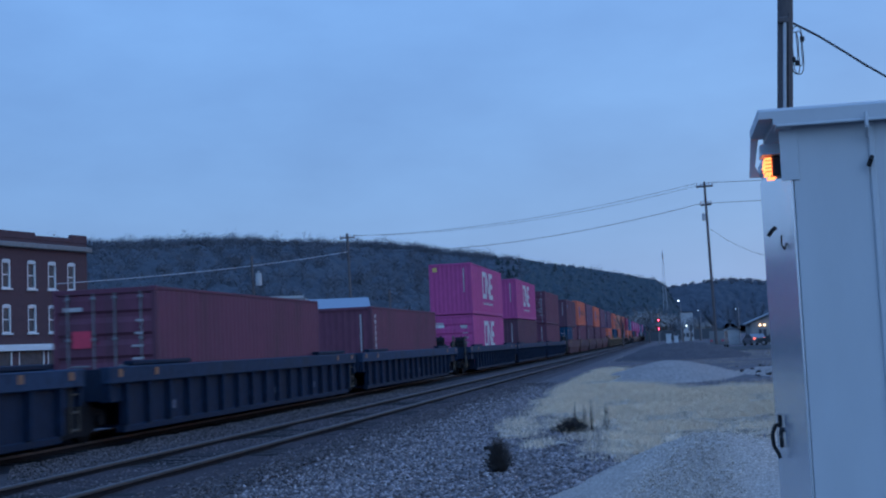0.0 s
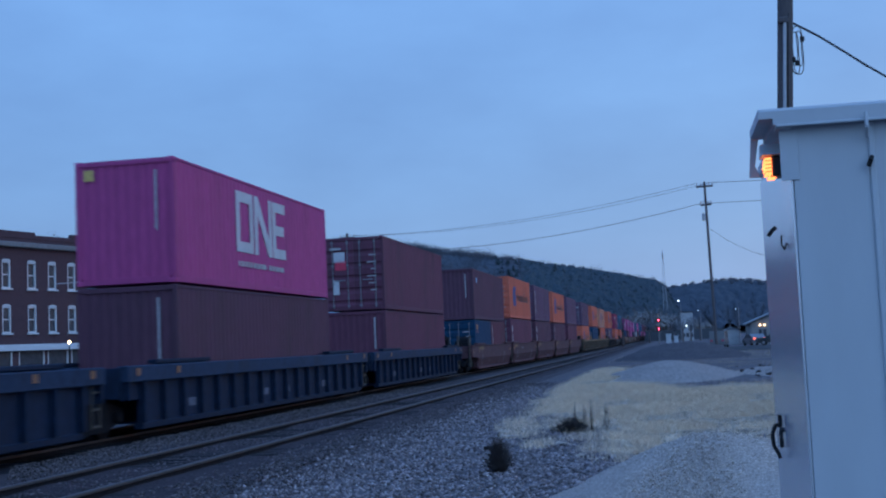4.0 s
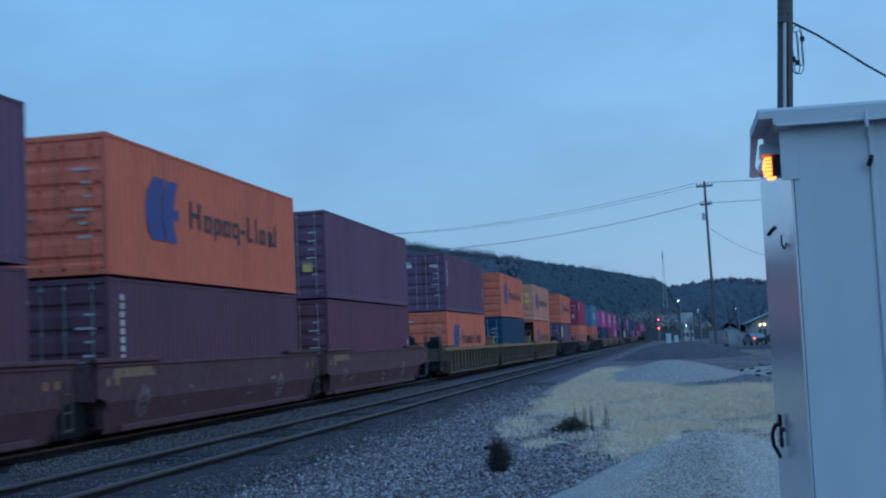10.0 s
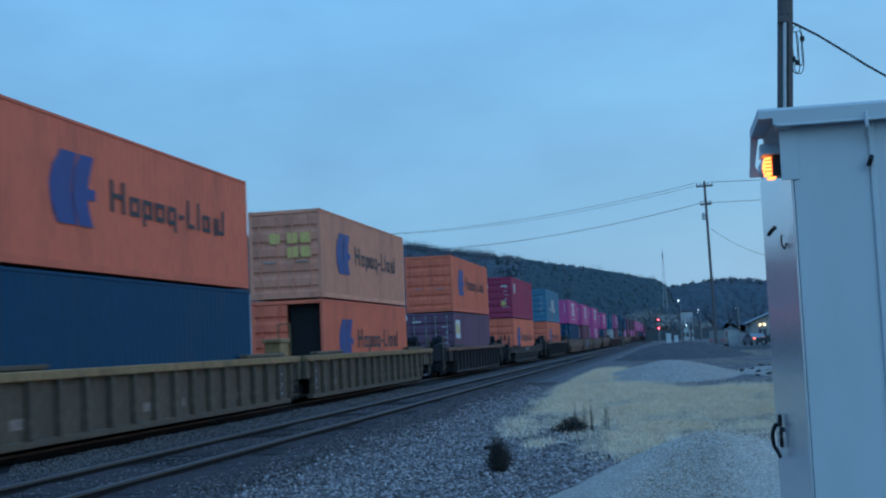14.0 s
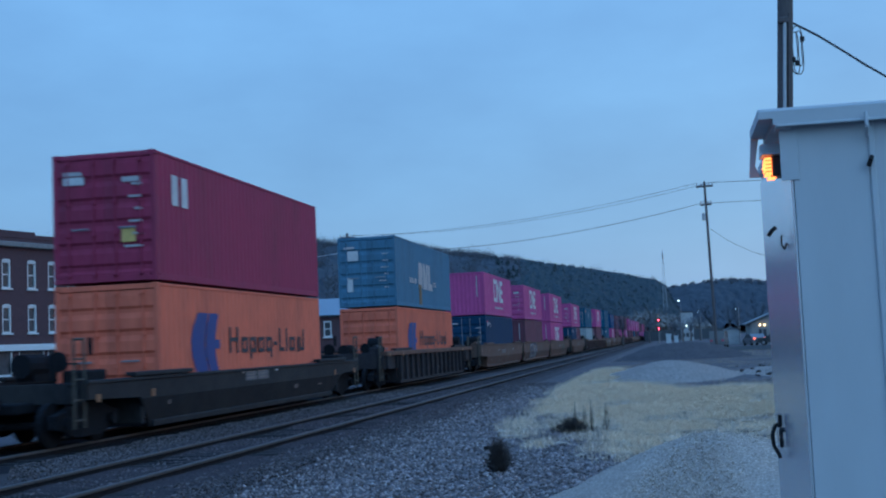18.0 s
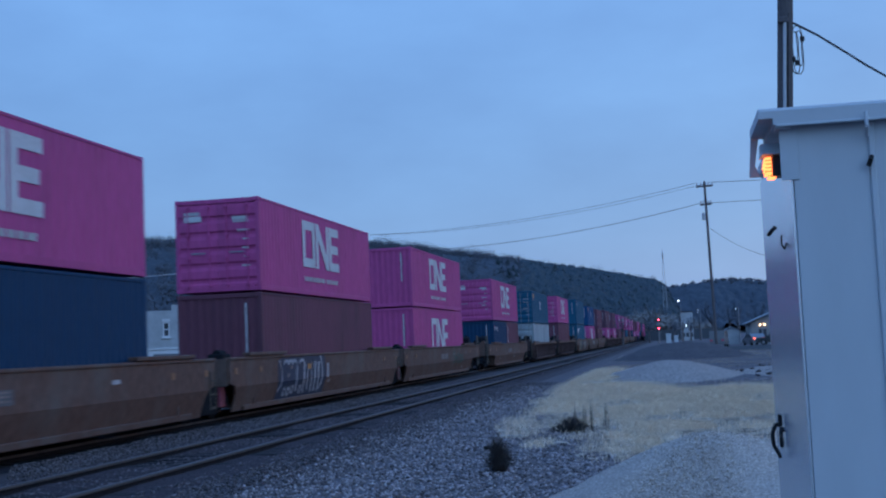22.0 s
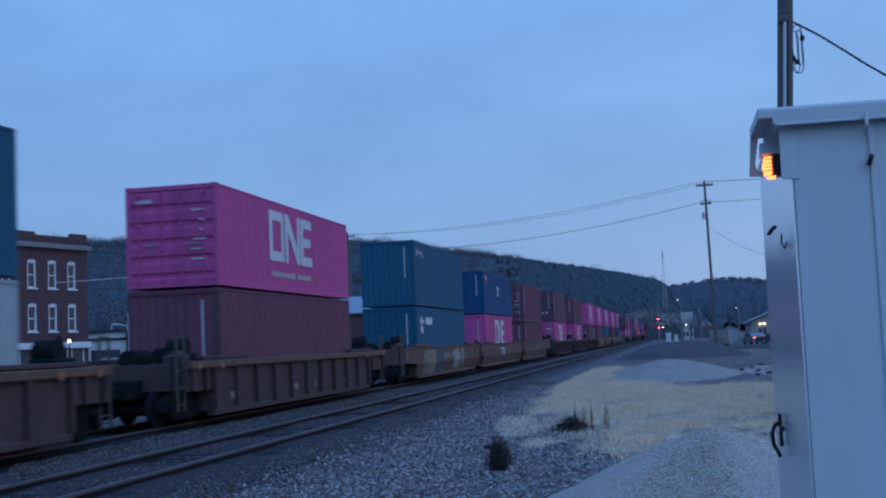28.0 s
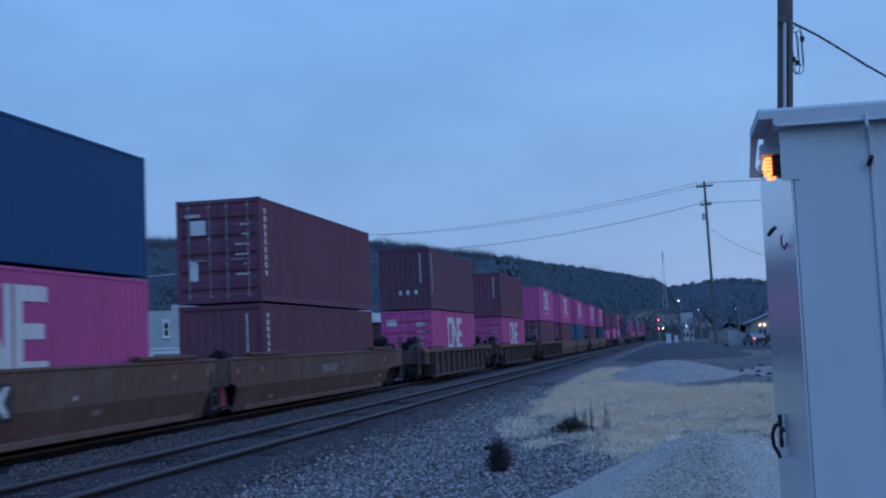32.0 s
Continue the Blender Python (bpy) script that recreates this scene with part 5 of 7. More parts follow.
def build_woods():
    rng = random.Random(11)
    vs, fs, ve, fe, vp, fp = [], [], [], [], [], []
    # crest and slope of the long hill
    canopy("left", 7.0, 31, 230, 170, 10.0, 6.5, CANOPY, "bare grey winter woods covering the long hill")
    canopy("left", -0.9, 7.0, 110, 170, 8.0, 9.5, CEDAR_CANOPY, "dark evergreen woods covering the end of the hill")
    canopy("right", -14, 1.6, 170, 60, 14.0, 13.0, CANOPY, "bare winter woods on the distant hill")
    for _ in range(3700):
        az = rng.uniform(-0.9, 31)
        k = 1.01 - abs(rng.gauss(0, 0.035)) if rng.random() < 0.74 else rng.uniform(0.1, 0.95)
        x, y, z = hill_point(az, k, "left")
        d = math.hypot(x, y)
        if az < 8.5 and rng.random() < (0.9 if az < 6.5 else 0.45):
            if rng.random() < 0.4:
                cone_tree(rng, x, y, z, rng.uniform(9, 13), ve, fe)
            else:
                crown_tree(rng, x, y, z, rng.uniform(8, 13), ve, fe, 1.0, 40)
        else:
            h = rng.uniform(12, 19) * (1.22 if rng.random() < 0.14 else 1.0)
            twig_tree(rng, x, y, z, h * 0.92, vs, fs, 1.1, 12, 0.6 + d / 3000)
            crown_tree(rng, x, y, z, h, vs, fs, 0.50, 64)
    for _ in range(260):
        az = rng.uniform(-12, 1.5)
        x, y, z = hill_point(az, rng.uniform(0.8, 1.02), "right")
        crown_tree(rng, x, y, z, rng.uniform(13, 23), vs, fs, 2.0, 40)
    # paler brush at the foot of the hill beyond the signal
    for _ in range(230):
        az, r = rng.triangular(-2.4, 4.2, 1.2), rng.uniform(480, 800)
        x, y = r * math.cos(radians(az)), r * math.sin(radians(az))
        h = rng.uniform(9, 18) * r / 640 * (1 - abs(az - 1.0) / 6)
        twig_tree(rng, x, y, GROUND, h, vp, fp, 1.2, 14, 1.6)
        crown_tree(rng, x, y, GROUND, h * 0.9, vp, fp, 0.8, 14)
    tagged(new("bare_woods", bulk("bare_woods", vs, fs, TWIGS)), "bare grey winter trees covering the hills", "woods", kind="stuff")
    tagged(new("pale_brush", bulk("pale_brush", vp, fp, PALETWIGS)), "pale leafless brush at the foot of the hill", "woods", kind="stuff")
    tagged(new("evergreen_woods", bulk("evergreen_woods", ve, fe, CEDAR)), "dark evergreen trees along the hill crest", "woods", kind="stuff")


build_woods()

# ---------------------------------------------------------------- equipment cabinet beside the camera
ALU = node_mat("polished_aluminium_sheet", (0.90, 0.91, 0.92), 0.22, 0.55, 6, 0.05, 0.4, (0.74, 0.77, 0.80), (1, 1, 0.3), 0.05, 9)
CABINET = node_mat("grey_white_cabinet_paint", (0.49, 0.52, 0.535), 0.5, 0.0, 8, 0.05, 0.3, (0.42, 0.45, 0.465), (1, 1, 0.35), 0.04, 20)
BLACKMETAL = node_mat("black_fitting_metal", (0.020, 0.020, 0.022), 0.5, 0.4, 40, 0.2)
LAMP_ORANGE = glow_mat("lit_amber_lens", (1.0, 0.25, 0.07), 3.0)
AMBER = glow_mat("dim_amber_lens", (0.75, 0.13, 0.04), 0.7)
NEAR_X, FAR_X, SIDE_Y = 4.40, 5.82, -0.4545


def build_cabinet():
    c = thing("equipment_cabinet", "tall grey metal railway equipment cabinet with a lit amber lamp", "equipment cabinet")
    top, w = 2.067, 2.2
    part("cabinet_body", Shape().cbox(NEAR_X, FAR_X, SIDE_Y - w, SIDE_Y, GROUND - 0.05, top, 0.0015), CABINET, c)
    e = SIDE_Y + 0.112
    lip = SIDE_Y + 0.063
    roof = part("roof", Shape().slab([(NEAR_X - 0.045, top + 0.0), (NEAR_X + 0.42, top + 0.0), (NEAR_X + 0.42, top + 0.06), (NEAR_X - 0.04, top + 0.06), (NEAR_X - 0.045, top + 0.05)], SIDE_Y - w - 0.08, lip)
                .slab([(NEAR_X - 0.045, top + 0.024), (NEAR_X + 0.42, top + 0.024), (NEAR_X + 0.42, top + 0.06), (NEAR_X - 0.04, top + 0.06), (NEAR_X - 0.045, top + 0.05)], lip, e), CABINET, c)
    part("rear_roof", Shape().cbox(NEAR_X + 0.42, FAR_X + 0.03, SIDE_Y - w - 0.08, SIDE_Y + 0.012, top + 0.0, top + 0.055, 0.006), CABINET, roof)
    part("drip_edge", Shape().cbox(NEAR_X - 0.047, NEAR_X - 0.040, SIDE_Y - w, e - 0.06, top - 0.008, top + 0.002, 0.002), CABINET, roof)
    part("eave_corner", Shape().slab([(NEAR_X - 0.035, top - 0.012), (NEAR_X + 0.02, top - 0.02), (NEAR_X + 0.02, top), (NEAR_X - 0.035, top)], SIDE_Y + 0.002, SIDE_Y + 0.055), CABINET, roof)
    hood = Shape()
    for xx in (NEAR_X + 0.39, NEAR_X + 0.40):
        hood.poly([(xx, e, top + 0.03), (xx, e + 0.014, top - 0.128), (xx, e - 0.031, top - 0.128), (xx, e - 0.010, top - 0.085), (xx, e - 0.030, top + 0.03)])
    part("hood_plate", hood, CABINET, roof, "hood plate beside the lamp")
    part("side_sheet", Shape().cbox(NEAR_X + 0.001, FAR_X - 0.02, SIDE_Y + 0.002, SIDE_Y + 0.010, -0.30, 2.035, 0.003), ALU, c, "polished aluminium side sheet")
    part("lamp_bracket", Shape().cbox(NEAR_X - 0.006, NEAR_X - 0.001, SIDE_Y - 0.02, SIDE_Y + 0.042, 1.872, top, 0.0015), CABINET, c)
    lx, ly, lz = NEAR_X + 0.20, SIDE_Y + 0.03, 1.957
    lamp = part("marker_lamp", Shape().cbox(lx - 0.05, lx + 0.05, ly - 0.030, ly + 0.028, lz - 0.046, lz + 0.030, 0.006), BLACKMETAL, c, "black lamp housing with an amber lens")
    for k in range(5):
        z = lz - 0.040 + k * 0.0136
        part("lens", Shape().cbox(lx - 0.048, lx + 0.04, ly + 0.0285, ly + 0.060 - 0.003 * abs(k - 2), z, z + 0.0095, 0.003), LAMP_ORANGE, lamp, "glowing ribbed amber lens")
    part("lens_body", Shape().cbox(lx - 0.042, lx + 0.036, ly + 0.0285, ly + 0.052, lz - 0.040, lz + 0.026, 0.004), AMBER, lamp, "dull amber lens between the glowing ribs")
    part("lamp_base", Shape().cbox(lx - 0.03, lx + 0.03, ly + 0.014, ly + 0.044, lz - 0.053, lz - 0.047, 0.002), LAMP_ORANGE, lamp, "glowing amber lens foot")
    part("lamp_hood", Shape().slab([(lx - 0.07, lz + 0.032), (lx + 0.07, lz + 0.032), (lx + 0.05, lz + 0.078), (lx - 0.02, lz + 0.078)], ly - 0.034, ly + 0.064), CABINET, lamp)
    hx, hz = NEAR_X + 0.98, 0.895
    handle = part("door_handle", Shape().path([(hx, SIDE_Y + 0.023, hz + 0.085), (hx + 0.01, SIDE_Y + 0.023, hz + 0.035), (hx + 0.01, SIDE_Y + 0.041, hz + 0.045), (hx + 0.01, SIDE_Y + 0.058, hz + 0.005),
                  (hx + 0.01, SIDE_Y + 0.056, hz - 0.045), (hx, SIDE_Y + 0.034, hz - 0.09), (hx, SIDE_Y + 0.033, hz - 0.10)], 0.0085, 8).tube((hx, SIDE_Y, hz + 0.02), (hx, SIDE_Y + 0.028, hz + 0.02), 0.012, 8), BLACKMETAL, c, "black curved door handle")
    part("padlock", Shape().cbox(hx - 0.03, hx + 0.0, SIDE_Y + 0.016, SIDE_Y + 0.032, hz - 0.055, hz - 0.008, 0.006).path([(hx - 0.015, SIDE_Y + 0.020, hz - 0.01), (hx - 0.015, SIDE_Y + 0.020, hz + 0.015), (hx - 0.015, SIDE_Y + 0.028, hz + 0.015), (hx - 0.015, SIDE_Y + 0.028, hz - 0.01)], 0.004), BLACKMETAL, handle, "black padlock")
    part("latch", Shape().path([(NEAR_X + 0.32, SIDE_Y + 0.048, 1.732), (NEAR_X + 0.34, SIDE_Y + 0.06, 1.722), (NEAR_X + 0.36, SIDE_Y + 0.070, 1.708)], 0.008, 6), BLACKMETAL, c)
    part("latch_loop", Shape().path([(NEAR_X + 0.30, SIDE_Y + 0.028, 1.70), (NEAR_X + 0.30, SIDE_Y + 0.030, 1.665), (NEAR_X + 0.30, SIDE_Y + 0.018, 1.645), (NEAR_X + 0.30, SIDE_Y + 0.012, 1.67)], 0.0035, 6), BLACKMETAL, c)
    fy = SIDE_Y - 0.262
    part("seam_strip", Shape().cbox(NEAR_X - 0.010, NEAR_X + 0.002, fy - 0.020, fy + 0.002, GROUND, top - 0.0, 0.004), CABINET, c)
    part("seam_hook", Shape().path([(NEAR_X - 0.06, fy + 0.012, top + 0.02), (NEAR_X - 0.066, fy + 0.012, top - 0.03), (NEAR_X - 0.02, fy + 0.008, top - 0.06)], 0.007, 6), CABINET, c)
    part("cable_clip", Shape().path([(NEAR_X - 0.012, fy - 0.005, 1.935), (NEAR_X - 0.03, fy + 0.003, 1.918), (NEAR_X - 0.025, fy + 0.010, 1.900)], 0.009, 6), BLACKMETAL, c)


build_cabinet()

# ---------------------------------------------------------------- poles and wires
POLEWOOD = node_mat("weathered_pole_timber", (0.125, 0.110, 0.110), 0.9, 0, 30, 0.3, 0.4, (0.08, 0.07, 0.07), (4, 4, 0.3), 0.4)
WIRE = node_mat("dark_cable_sheath", (0.03, 0.03, 0.034), 0.6, 0.2, 30, 0.2)
CONDUIT = node_mat("grey_plastic_conduit", (0.48, 0.49, 0.50), 0.5, 0, 20, 0.1)
TANK = node_mat("grey_transformer_tank", (0.42, 0.43, 0.44), 0.5, 0.2, 12, 0.12, 0.3, (0.25, 0.22, 0.2))


def pole(base, top, r, label, arms=(), tank=None, tank_r=0.26):
    p = thing("utility_pole", label, "utility pole", "utility poles")
    b, t = Vector(base), Vector(top)
    part("shaft", Shape().tube(b, t, r, 12, r * 0.72), POLEWOOD, p, smooth=False)
    for drop, length, turn in arms:
        m = t - (t - b).normalized() * drop
        a = radians(turn)
        u = Vector((math.cos(a), math.sin(a), 0)) * length / 2
        arm = part("crossarm", Shape().tube(m - u, m + u, 0.075, 6), POLEWOOD, p)
        for k in (-0.92, -0.45, 0.45, 0.92):
            q = m + u * k
            part("insulator", Shape().tube(q, q + Vector((0, 0, 0.28)), 0.06, 8, 0.04), TANK, arm)
    if tank:
        m = Vector(tank)
        part("transformer", Shape().tube(m - Vector((0, 0, tank_r * 1.9)), m + Vector((0, 0, tank_r * 1.9)), tank_r, 12).tube(m + Vector((0, 0, tank_r * 1.9)), m + Vector((0, 0, tank_r * 2.6)), tank_r * 0.35, 8), TANK, p, "grey transformer tank")
    return p


pole((91.9, -3.15, GROUND), (91.95, -2.98, 12.75), 0.120, "tall leaning timber utility pole with crossarms and a transformer", ((0.35, 1.25, 80), (1.75, 0.8, 80)), (91.7, -2.78, 10.05), 0.13)
pole((113.9, 30.7, GROUND), (113.9, 30.95, 12.7), 0.17, "timber utility pole with a crossarm behind the train", ((0.4, 1.5, 100),))
pole((94.1, 33.5, GROUND), (94.1, 33.8, 9.3), 0.15, "timber utility pole with a pale transformer", (), (94.0, 33.2, 7.4))
pole((146.0, 34.4, GROUND), (146.0, 34.5, 8.5), 0.2, "short pale timber pole", ())


def near_post():
    p = thing("service_pole", "dark timber service pole with a pale conduit behind the cabinet", "utility pole", "utility poles")
    part("shaft", Shape().tube((22.9, -1.92, GROUND), (22.9, -2.57, 9.7), 0.150, 14, 0.142), POLEWOOD, p)
    part("conduit", Shape().tube((22.72, -1.90, GROUND), (22.72, -2.375, 7.05), 0.030, 8), CONDUIT, p, "pale grey conduit")
    part("conduit_cap", Shape().cbox(22.68, 22.80, -2.45, -2.26, 7.02, 7.14, 0.02), POLEWOOD, p)
    part("down_cable", Shape().tube((22.74, -1.98, GROUND), (22.74, -2.45, 7.2), 0.012, 6), WIRE, p)
    for r, dz, off in ((0.105, 0.46, 0.0), (0.075, 0.40, 0.05), (0.05, 0.33, -0.03)):
        pts = []
        for i in range(21):
            a = 2 * math.pi * i / 20
            pts.append((22.85, -2.59 + off - r * math.sin(a) - 0.015 * math.sin(3 * a), 6.52 + dz * math.cos(a) - off))
        part("cable_loop", Shape().path(pts, 0.009), WIRE, p, "hanging loop of cable")
    for z, y in ((6.35, -2.50), (6.28, -2.56), (6.72, -2.68)):
        part("splice", Shape().cbox(22.82, 22.88, y - 0.04, y + 0.04, z - 0.05, z + 0.05, 0.012), BLACKMETAL, p)
    part("service_drop", Shape().path([(22.87, -2.54, 7.04), (22.82, -2.95, 6.76), (22.77, -3.40, 6.40), (22.7, -3.75, 6.10), (22.64, -4.1, 5.83), (22.4, -6, 4.5), (22.2, -9, 3.2)], 0.020), WIRE, p)


near_post()


def wire(a, b, sag, r, label="thin dark overhead cable", mat=None):
    pts = []
    for i in range(25):
        k = i / 24
        p = Vector(a).lerp(Vector(b), k)
        p.z -= sag * 4 * k * (1 - k)
        pts.append(tuple(p))
    solid("overhead_cable", Shape().path(pts, r, 5), mat or WIRE, label, "cable", "overhead cables")


wire((91.9, -2.3, 12.65), (113.9, 31.3, 12.5), 0.9, 0.015)
wire((91.9, -3.4, 12.65), (113.9, 30.4, 12.5), 1.0, 0.013)
wire((91.9, -2.6, 11.1), (113.9, 30.9, 10.9), 1.1, 0.021)
wire((113.9, 30.9, 10.9), (70.2, 38.3, 6.3), 0.3, 0.030, "pale grey overhead cable behind the train", TANK)
wire((91.9, -3.4, 12.65), (80, -45, 12.4), 0.6, 0.020)
wire((91.9, -3.0, 11.1), (80, -45, 10.9), 0.4, 0.018)
wire((91.9, -2.95, 9.4), (60, -10.5, 5.2), 1.6, 0.012, "thin sagging service cable")


# ---------------------------------------------------------------- gravel heaps and growth beside the tracks
def heap(name, cx, cy, rx, ry, top, mat, label, flat=0.35, grain=0.05, n=44, skew=0.0):
    """A heap of loose fill with a rounded, uneven crown."""
    vs, fs = [], []
    rings = 26
    for i in range(rings + 1):
        k = i / rings
        for j in range(n):
            a = 2 * math.pi * j / n
            wob = 1 + 0.12 * noise.noise(Vector((math.cos(a) * 1.3 + cx, math.sin(a) * 1.3, cy)))
            x, y = cx + rx * k * wob * math.cos(a), cy + ry * k * wob * math.sin(a) + skew * (1 - k)
            z = (top - GROUND) * (1 - (k ** (1.0 + flat)) * (1 + flat * (1 - k)))
            z += grain * (lumps(x, y, 1.1) + 0.6 * lumps(x, y, 3.7)) * min(1, 4 * (1 - k))
            vs.append((x, y, GROUND - 0.06 + max(0.0, z) + 0.06 * (1 - k)))
    for i in range(rings):
        for j in range(n):
            fs.append((i * n + j, (i + 1) * n + j, (i + 1) * n + (j + 1) % n, i * n + (j + 1) % n))
    return tagged(new(name, bulk(name, vs, fs, mat, True)), label, "gravel heap", "heaps of fill beside the tracks")


near_heap = heap("gravel_mound", 13.3, -0.62, 2.3, 2.25, 0.30, PALE_GRAVEL, "pale limestone gravel heap with a rounded crown", 0.5, 0.05, 90, 0.25)
heap("gravel_mound", 53.0, 0.2, 9.0, 3.3, 0.25, FINE_GRAVEL, "low pale gravel heap beyond the dry grass", 0.8)
heap("gravel_mound", 54.0, -6.5, 10.0, 4.4, -0.12, FINE_GRAVEL, "flattened pale gravel spread", 1.2)


def clod_spot():
    x, y = random.uniform(46, 62), random.uniform(-8.5, -2.8)
    return x, y, GROUND + 0.06, 1.0


stones("earth_clods", 90, clod_spot, (0.05, 0.15), DARK_FILL, "dark clods of earth and asphalt on the gravel lot")
heap("fill_mound", 92.0, -0.6, 9.0, 5.6, 0.74, DARK_FILL, "dark flat-topped heap of broken asphalt fill", 1.8, 0.10)


def heap_spot():
    while True:
        a, k = random.uniform(0, 6.28), math.sqrt(random.random()) * 0.97
        x, y = 13.3 + 2.3 * k * math.cos(a), -0.62 + 2.25 * k * math.sin(a) + 0.25 * (1 - k)
        z = (0.30 - GROUND) * (1 - (k ** 1.5) * (1 + 0.5 * (1 - k)))
        z += 0.05 * (lumps(x, y, 1.1) + 0.6 * lumps(x, y, 3.7)) * min(1, 4 * (1 - k))
        return x, y, GROUND - 0.06 + max(0, z) + 0.06 * (1 - k), 1.0


stones("heap_gravel", 24000, heap_spot, (0.005, 0.016), PALE_CHIP, "loose pale limestone chips on the heap", 0.6)

GRASS_PATCH = [(29.6, 3.2), (42.7, 3.9), (67, 4.0), (64, 2.6), (46, 1.6), (40, 0.5), (39, -1.6), (37, -4.2), (19.1, -2.6), (18.2, 0.2), (17.8, 0.95), (21.4, 1.15), (23.4, 2.1)]


def inside(x, y, ring):
    hit = False
    for (xa, ya), (xb, yb) in zip(ring, ring[1:] + ring[:1]):
        if (ya > y) != (yb > y) and x < (xb - xa) * (y - ya) / (yb - ya) + xa:
            hit = not hit
    return hit


def grass(name, count, spot, tall, mat, label, spread=0.35, width=0.006):
    rng = random.Random(3)
    vs, fs = [], []
    for _ in range(count):
        x, y, k = spot(rng)
        z = ground_height(x, y)
        h = rng.uniform(*tall) * k
        a, b = rng.uniform(0, 6.28), rng.uniform(0, 6.28)
        l = h * rng.uniform(0.1, 1.6)
        wx, wy = width * math.cos(b), width * math.sin(b)
        i = len(vs)
        mx, my = x + l * 0.35 * math.cos(a), y + l * 0.35 * math.sin(a)
        vs += [(x - wx, y - wy, z - 0.02), (x + wx, y + wy, z - 0.02), (mx + wx * .8, my + wy * .8, z + h * 0.6), (mx - wx * .8, my - wy * .8, z + h * 0.6),
               (x + l * math.cos(a), y + l * math.sin(a), z + h * 0.95), (x + l * math.cos(a) + 0.002, y + l * math.sin(a), z + h * 0.93)]
        fs += [(i, i + 1, i + 2, i + 3), (i + 3, i + 2, i + 5, i + 4)]
    return tagged(new(name, bulk(name, vs, fs, mat)), label, "grass", kind="stuff")


def patch_spot(rng):
    while True:
        x, y = 17 + 52 * rng.random() ** 1.25, rng.uniform(-4.5, 4.3)
        if inside(x + rng.gauss(0, 1.3), y + rng.gauss(0, 0.30), GRASS_PATCH):
            d = lumps(x, y, 0.55) + 0.5 * lumps(x, y, 1.6)
            thin = 0.75 if (19.6 < x < 23.2 and y > 1.1) else 0.42 if x < 26 else 0.10
            if d > -0.10 + thin or rng.random() < (0.05 if thin > 0.5 else 0.13):
                return x, y, 1.0 + 0.5 * d


def tuft_spot(rng):
    cx, cy, r = rng.choice([(21.3, 1.35, 0.5), (19.2, 1.2, 0.45), (22.6, 2.9, 0.45), (18.6, 0.75, 0.35), (24.5, 3.2, 0.5), (20.1, 2.3, 0.3), (26, 3.4, 0.4)])
    a, k = rng.uniform(0, 6.28), rng.random() ** 0.6 * r
    return cx + k * math.cos(a) * 1.8, cy + k * math.sin(a), 0.75


def build_thatch():
    """Matted dead growth under the upright blades."""
    vs, fs = [], []
    rng = random.Random(8)
    for i in range(9000):
        x, y, k = patch_spot(rng)
        z = ground_height(x, y) + 0.006 + 0.012 * rng.random()
        r, n = rng.uniform(0.06, 0.20), len(vs)
        a = rng.uniform(0, 6.28)
        for j in range(4):
            t = a + j * 1.571 + rng.uniform(-.5, .5)
            vs.append((x + 1.6 * r * math.cos(t), y + r * math.sin(t), z + rng.uniform(-.012, .03)))
        fs.append((n, n + 1, n + 2, n + 3))
    tagged(new("grass_thatch", bulk("grass_thatch", vs, fs, THATCH)), "matted dead straw-coloured grass on the ground", "grass", kind="stuff")


build_thatch()
grass("dry_grass", 190000, patch_spot, (0.04, 0.17), DRYGRASS, "straw-yellow dry winter grass patch", width=0.003)
grass("dry_grass_tufts", 2200, tuft_spot, (0.08, 0.24), DRYGRASS, "sparse straw-yellow grass tufts in the gravel", width=0.003)


def lot_spot(rng):
    while True:
        x, y = rng.uniform(44, 118), rng.uniform(-16, 4.6)
        if lumps(x, y, 0.22) + 0.6 * lumps(x, y, 0.7) > 0.08:
            return x, y, 0.8


grass("lot_grass", 12000, lot_spot, (0.04, 0.16), THATCH, "thin dry grass scattered over the gravel lot", width=0.010)


def weed_bush(x, y, r, h, label, count, name="dead_weed", mat=None, flat=1.0):
    rng = random.Random(int(x * 10))
    s = Shape()
    z = ground_height(x, y)
    for _ in range(count):
        a, e = rng.uniform(0, 6.28), rng.uniform(0.25, 1.45)
        l = rng.uniform(0.6, 1.05)
        q = (x + r * l * math.cos(a) * math.cos(e) * 1.1, y + r * l * math.sin(a) * math.cos(e) * 1.1, z + h * l * math.sin(e) * flat)
        p = (x + rng.uniform(-.04, .04), y + rng.uniform(-.04, .04), z - 0.02)
        m = tuple(p[k] + (q[k] - p[k]) * 0.5 + rng.uniform(-.03, .03) for k in range(3))
        s.tube(p, m, 0.005, 3, 0.004).tube(m, q, 0.004, 3, 0.002)
        for _ in range(3):
            t = tuple(m[k] + (q[k] - m[k]) * rng.random() for k in range(3))
            s.tube(t, (t[0] + rng.uniform(-.06, .06), t[1] + rng.uniform(-.06, .06), t[2] + rng.uniform(0, .08)), 0.003, 3, 0.0015)
    solid(name, s, mat or WEED, label, "weed", "dead weeds")


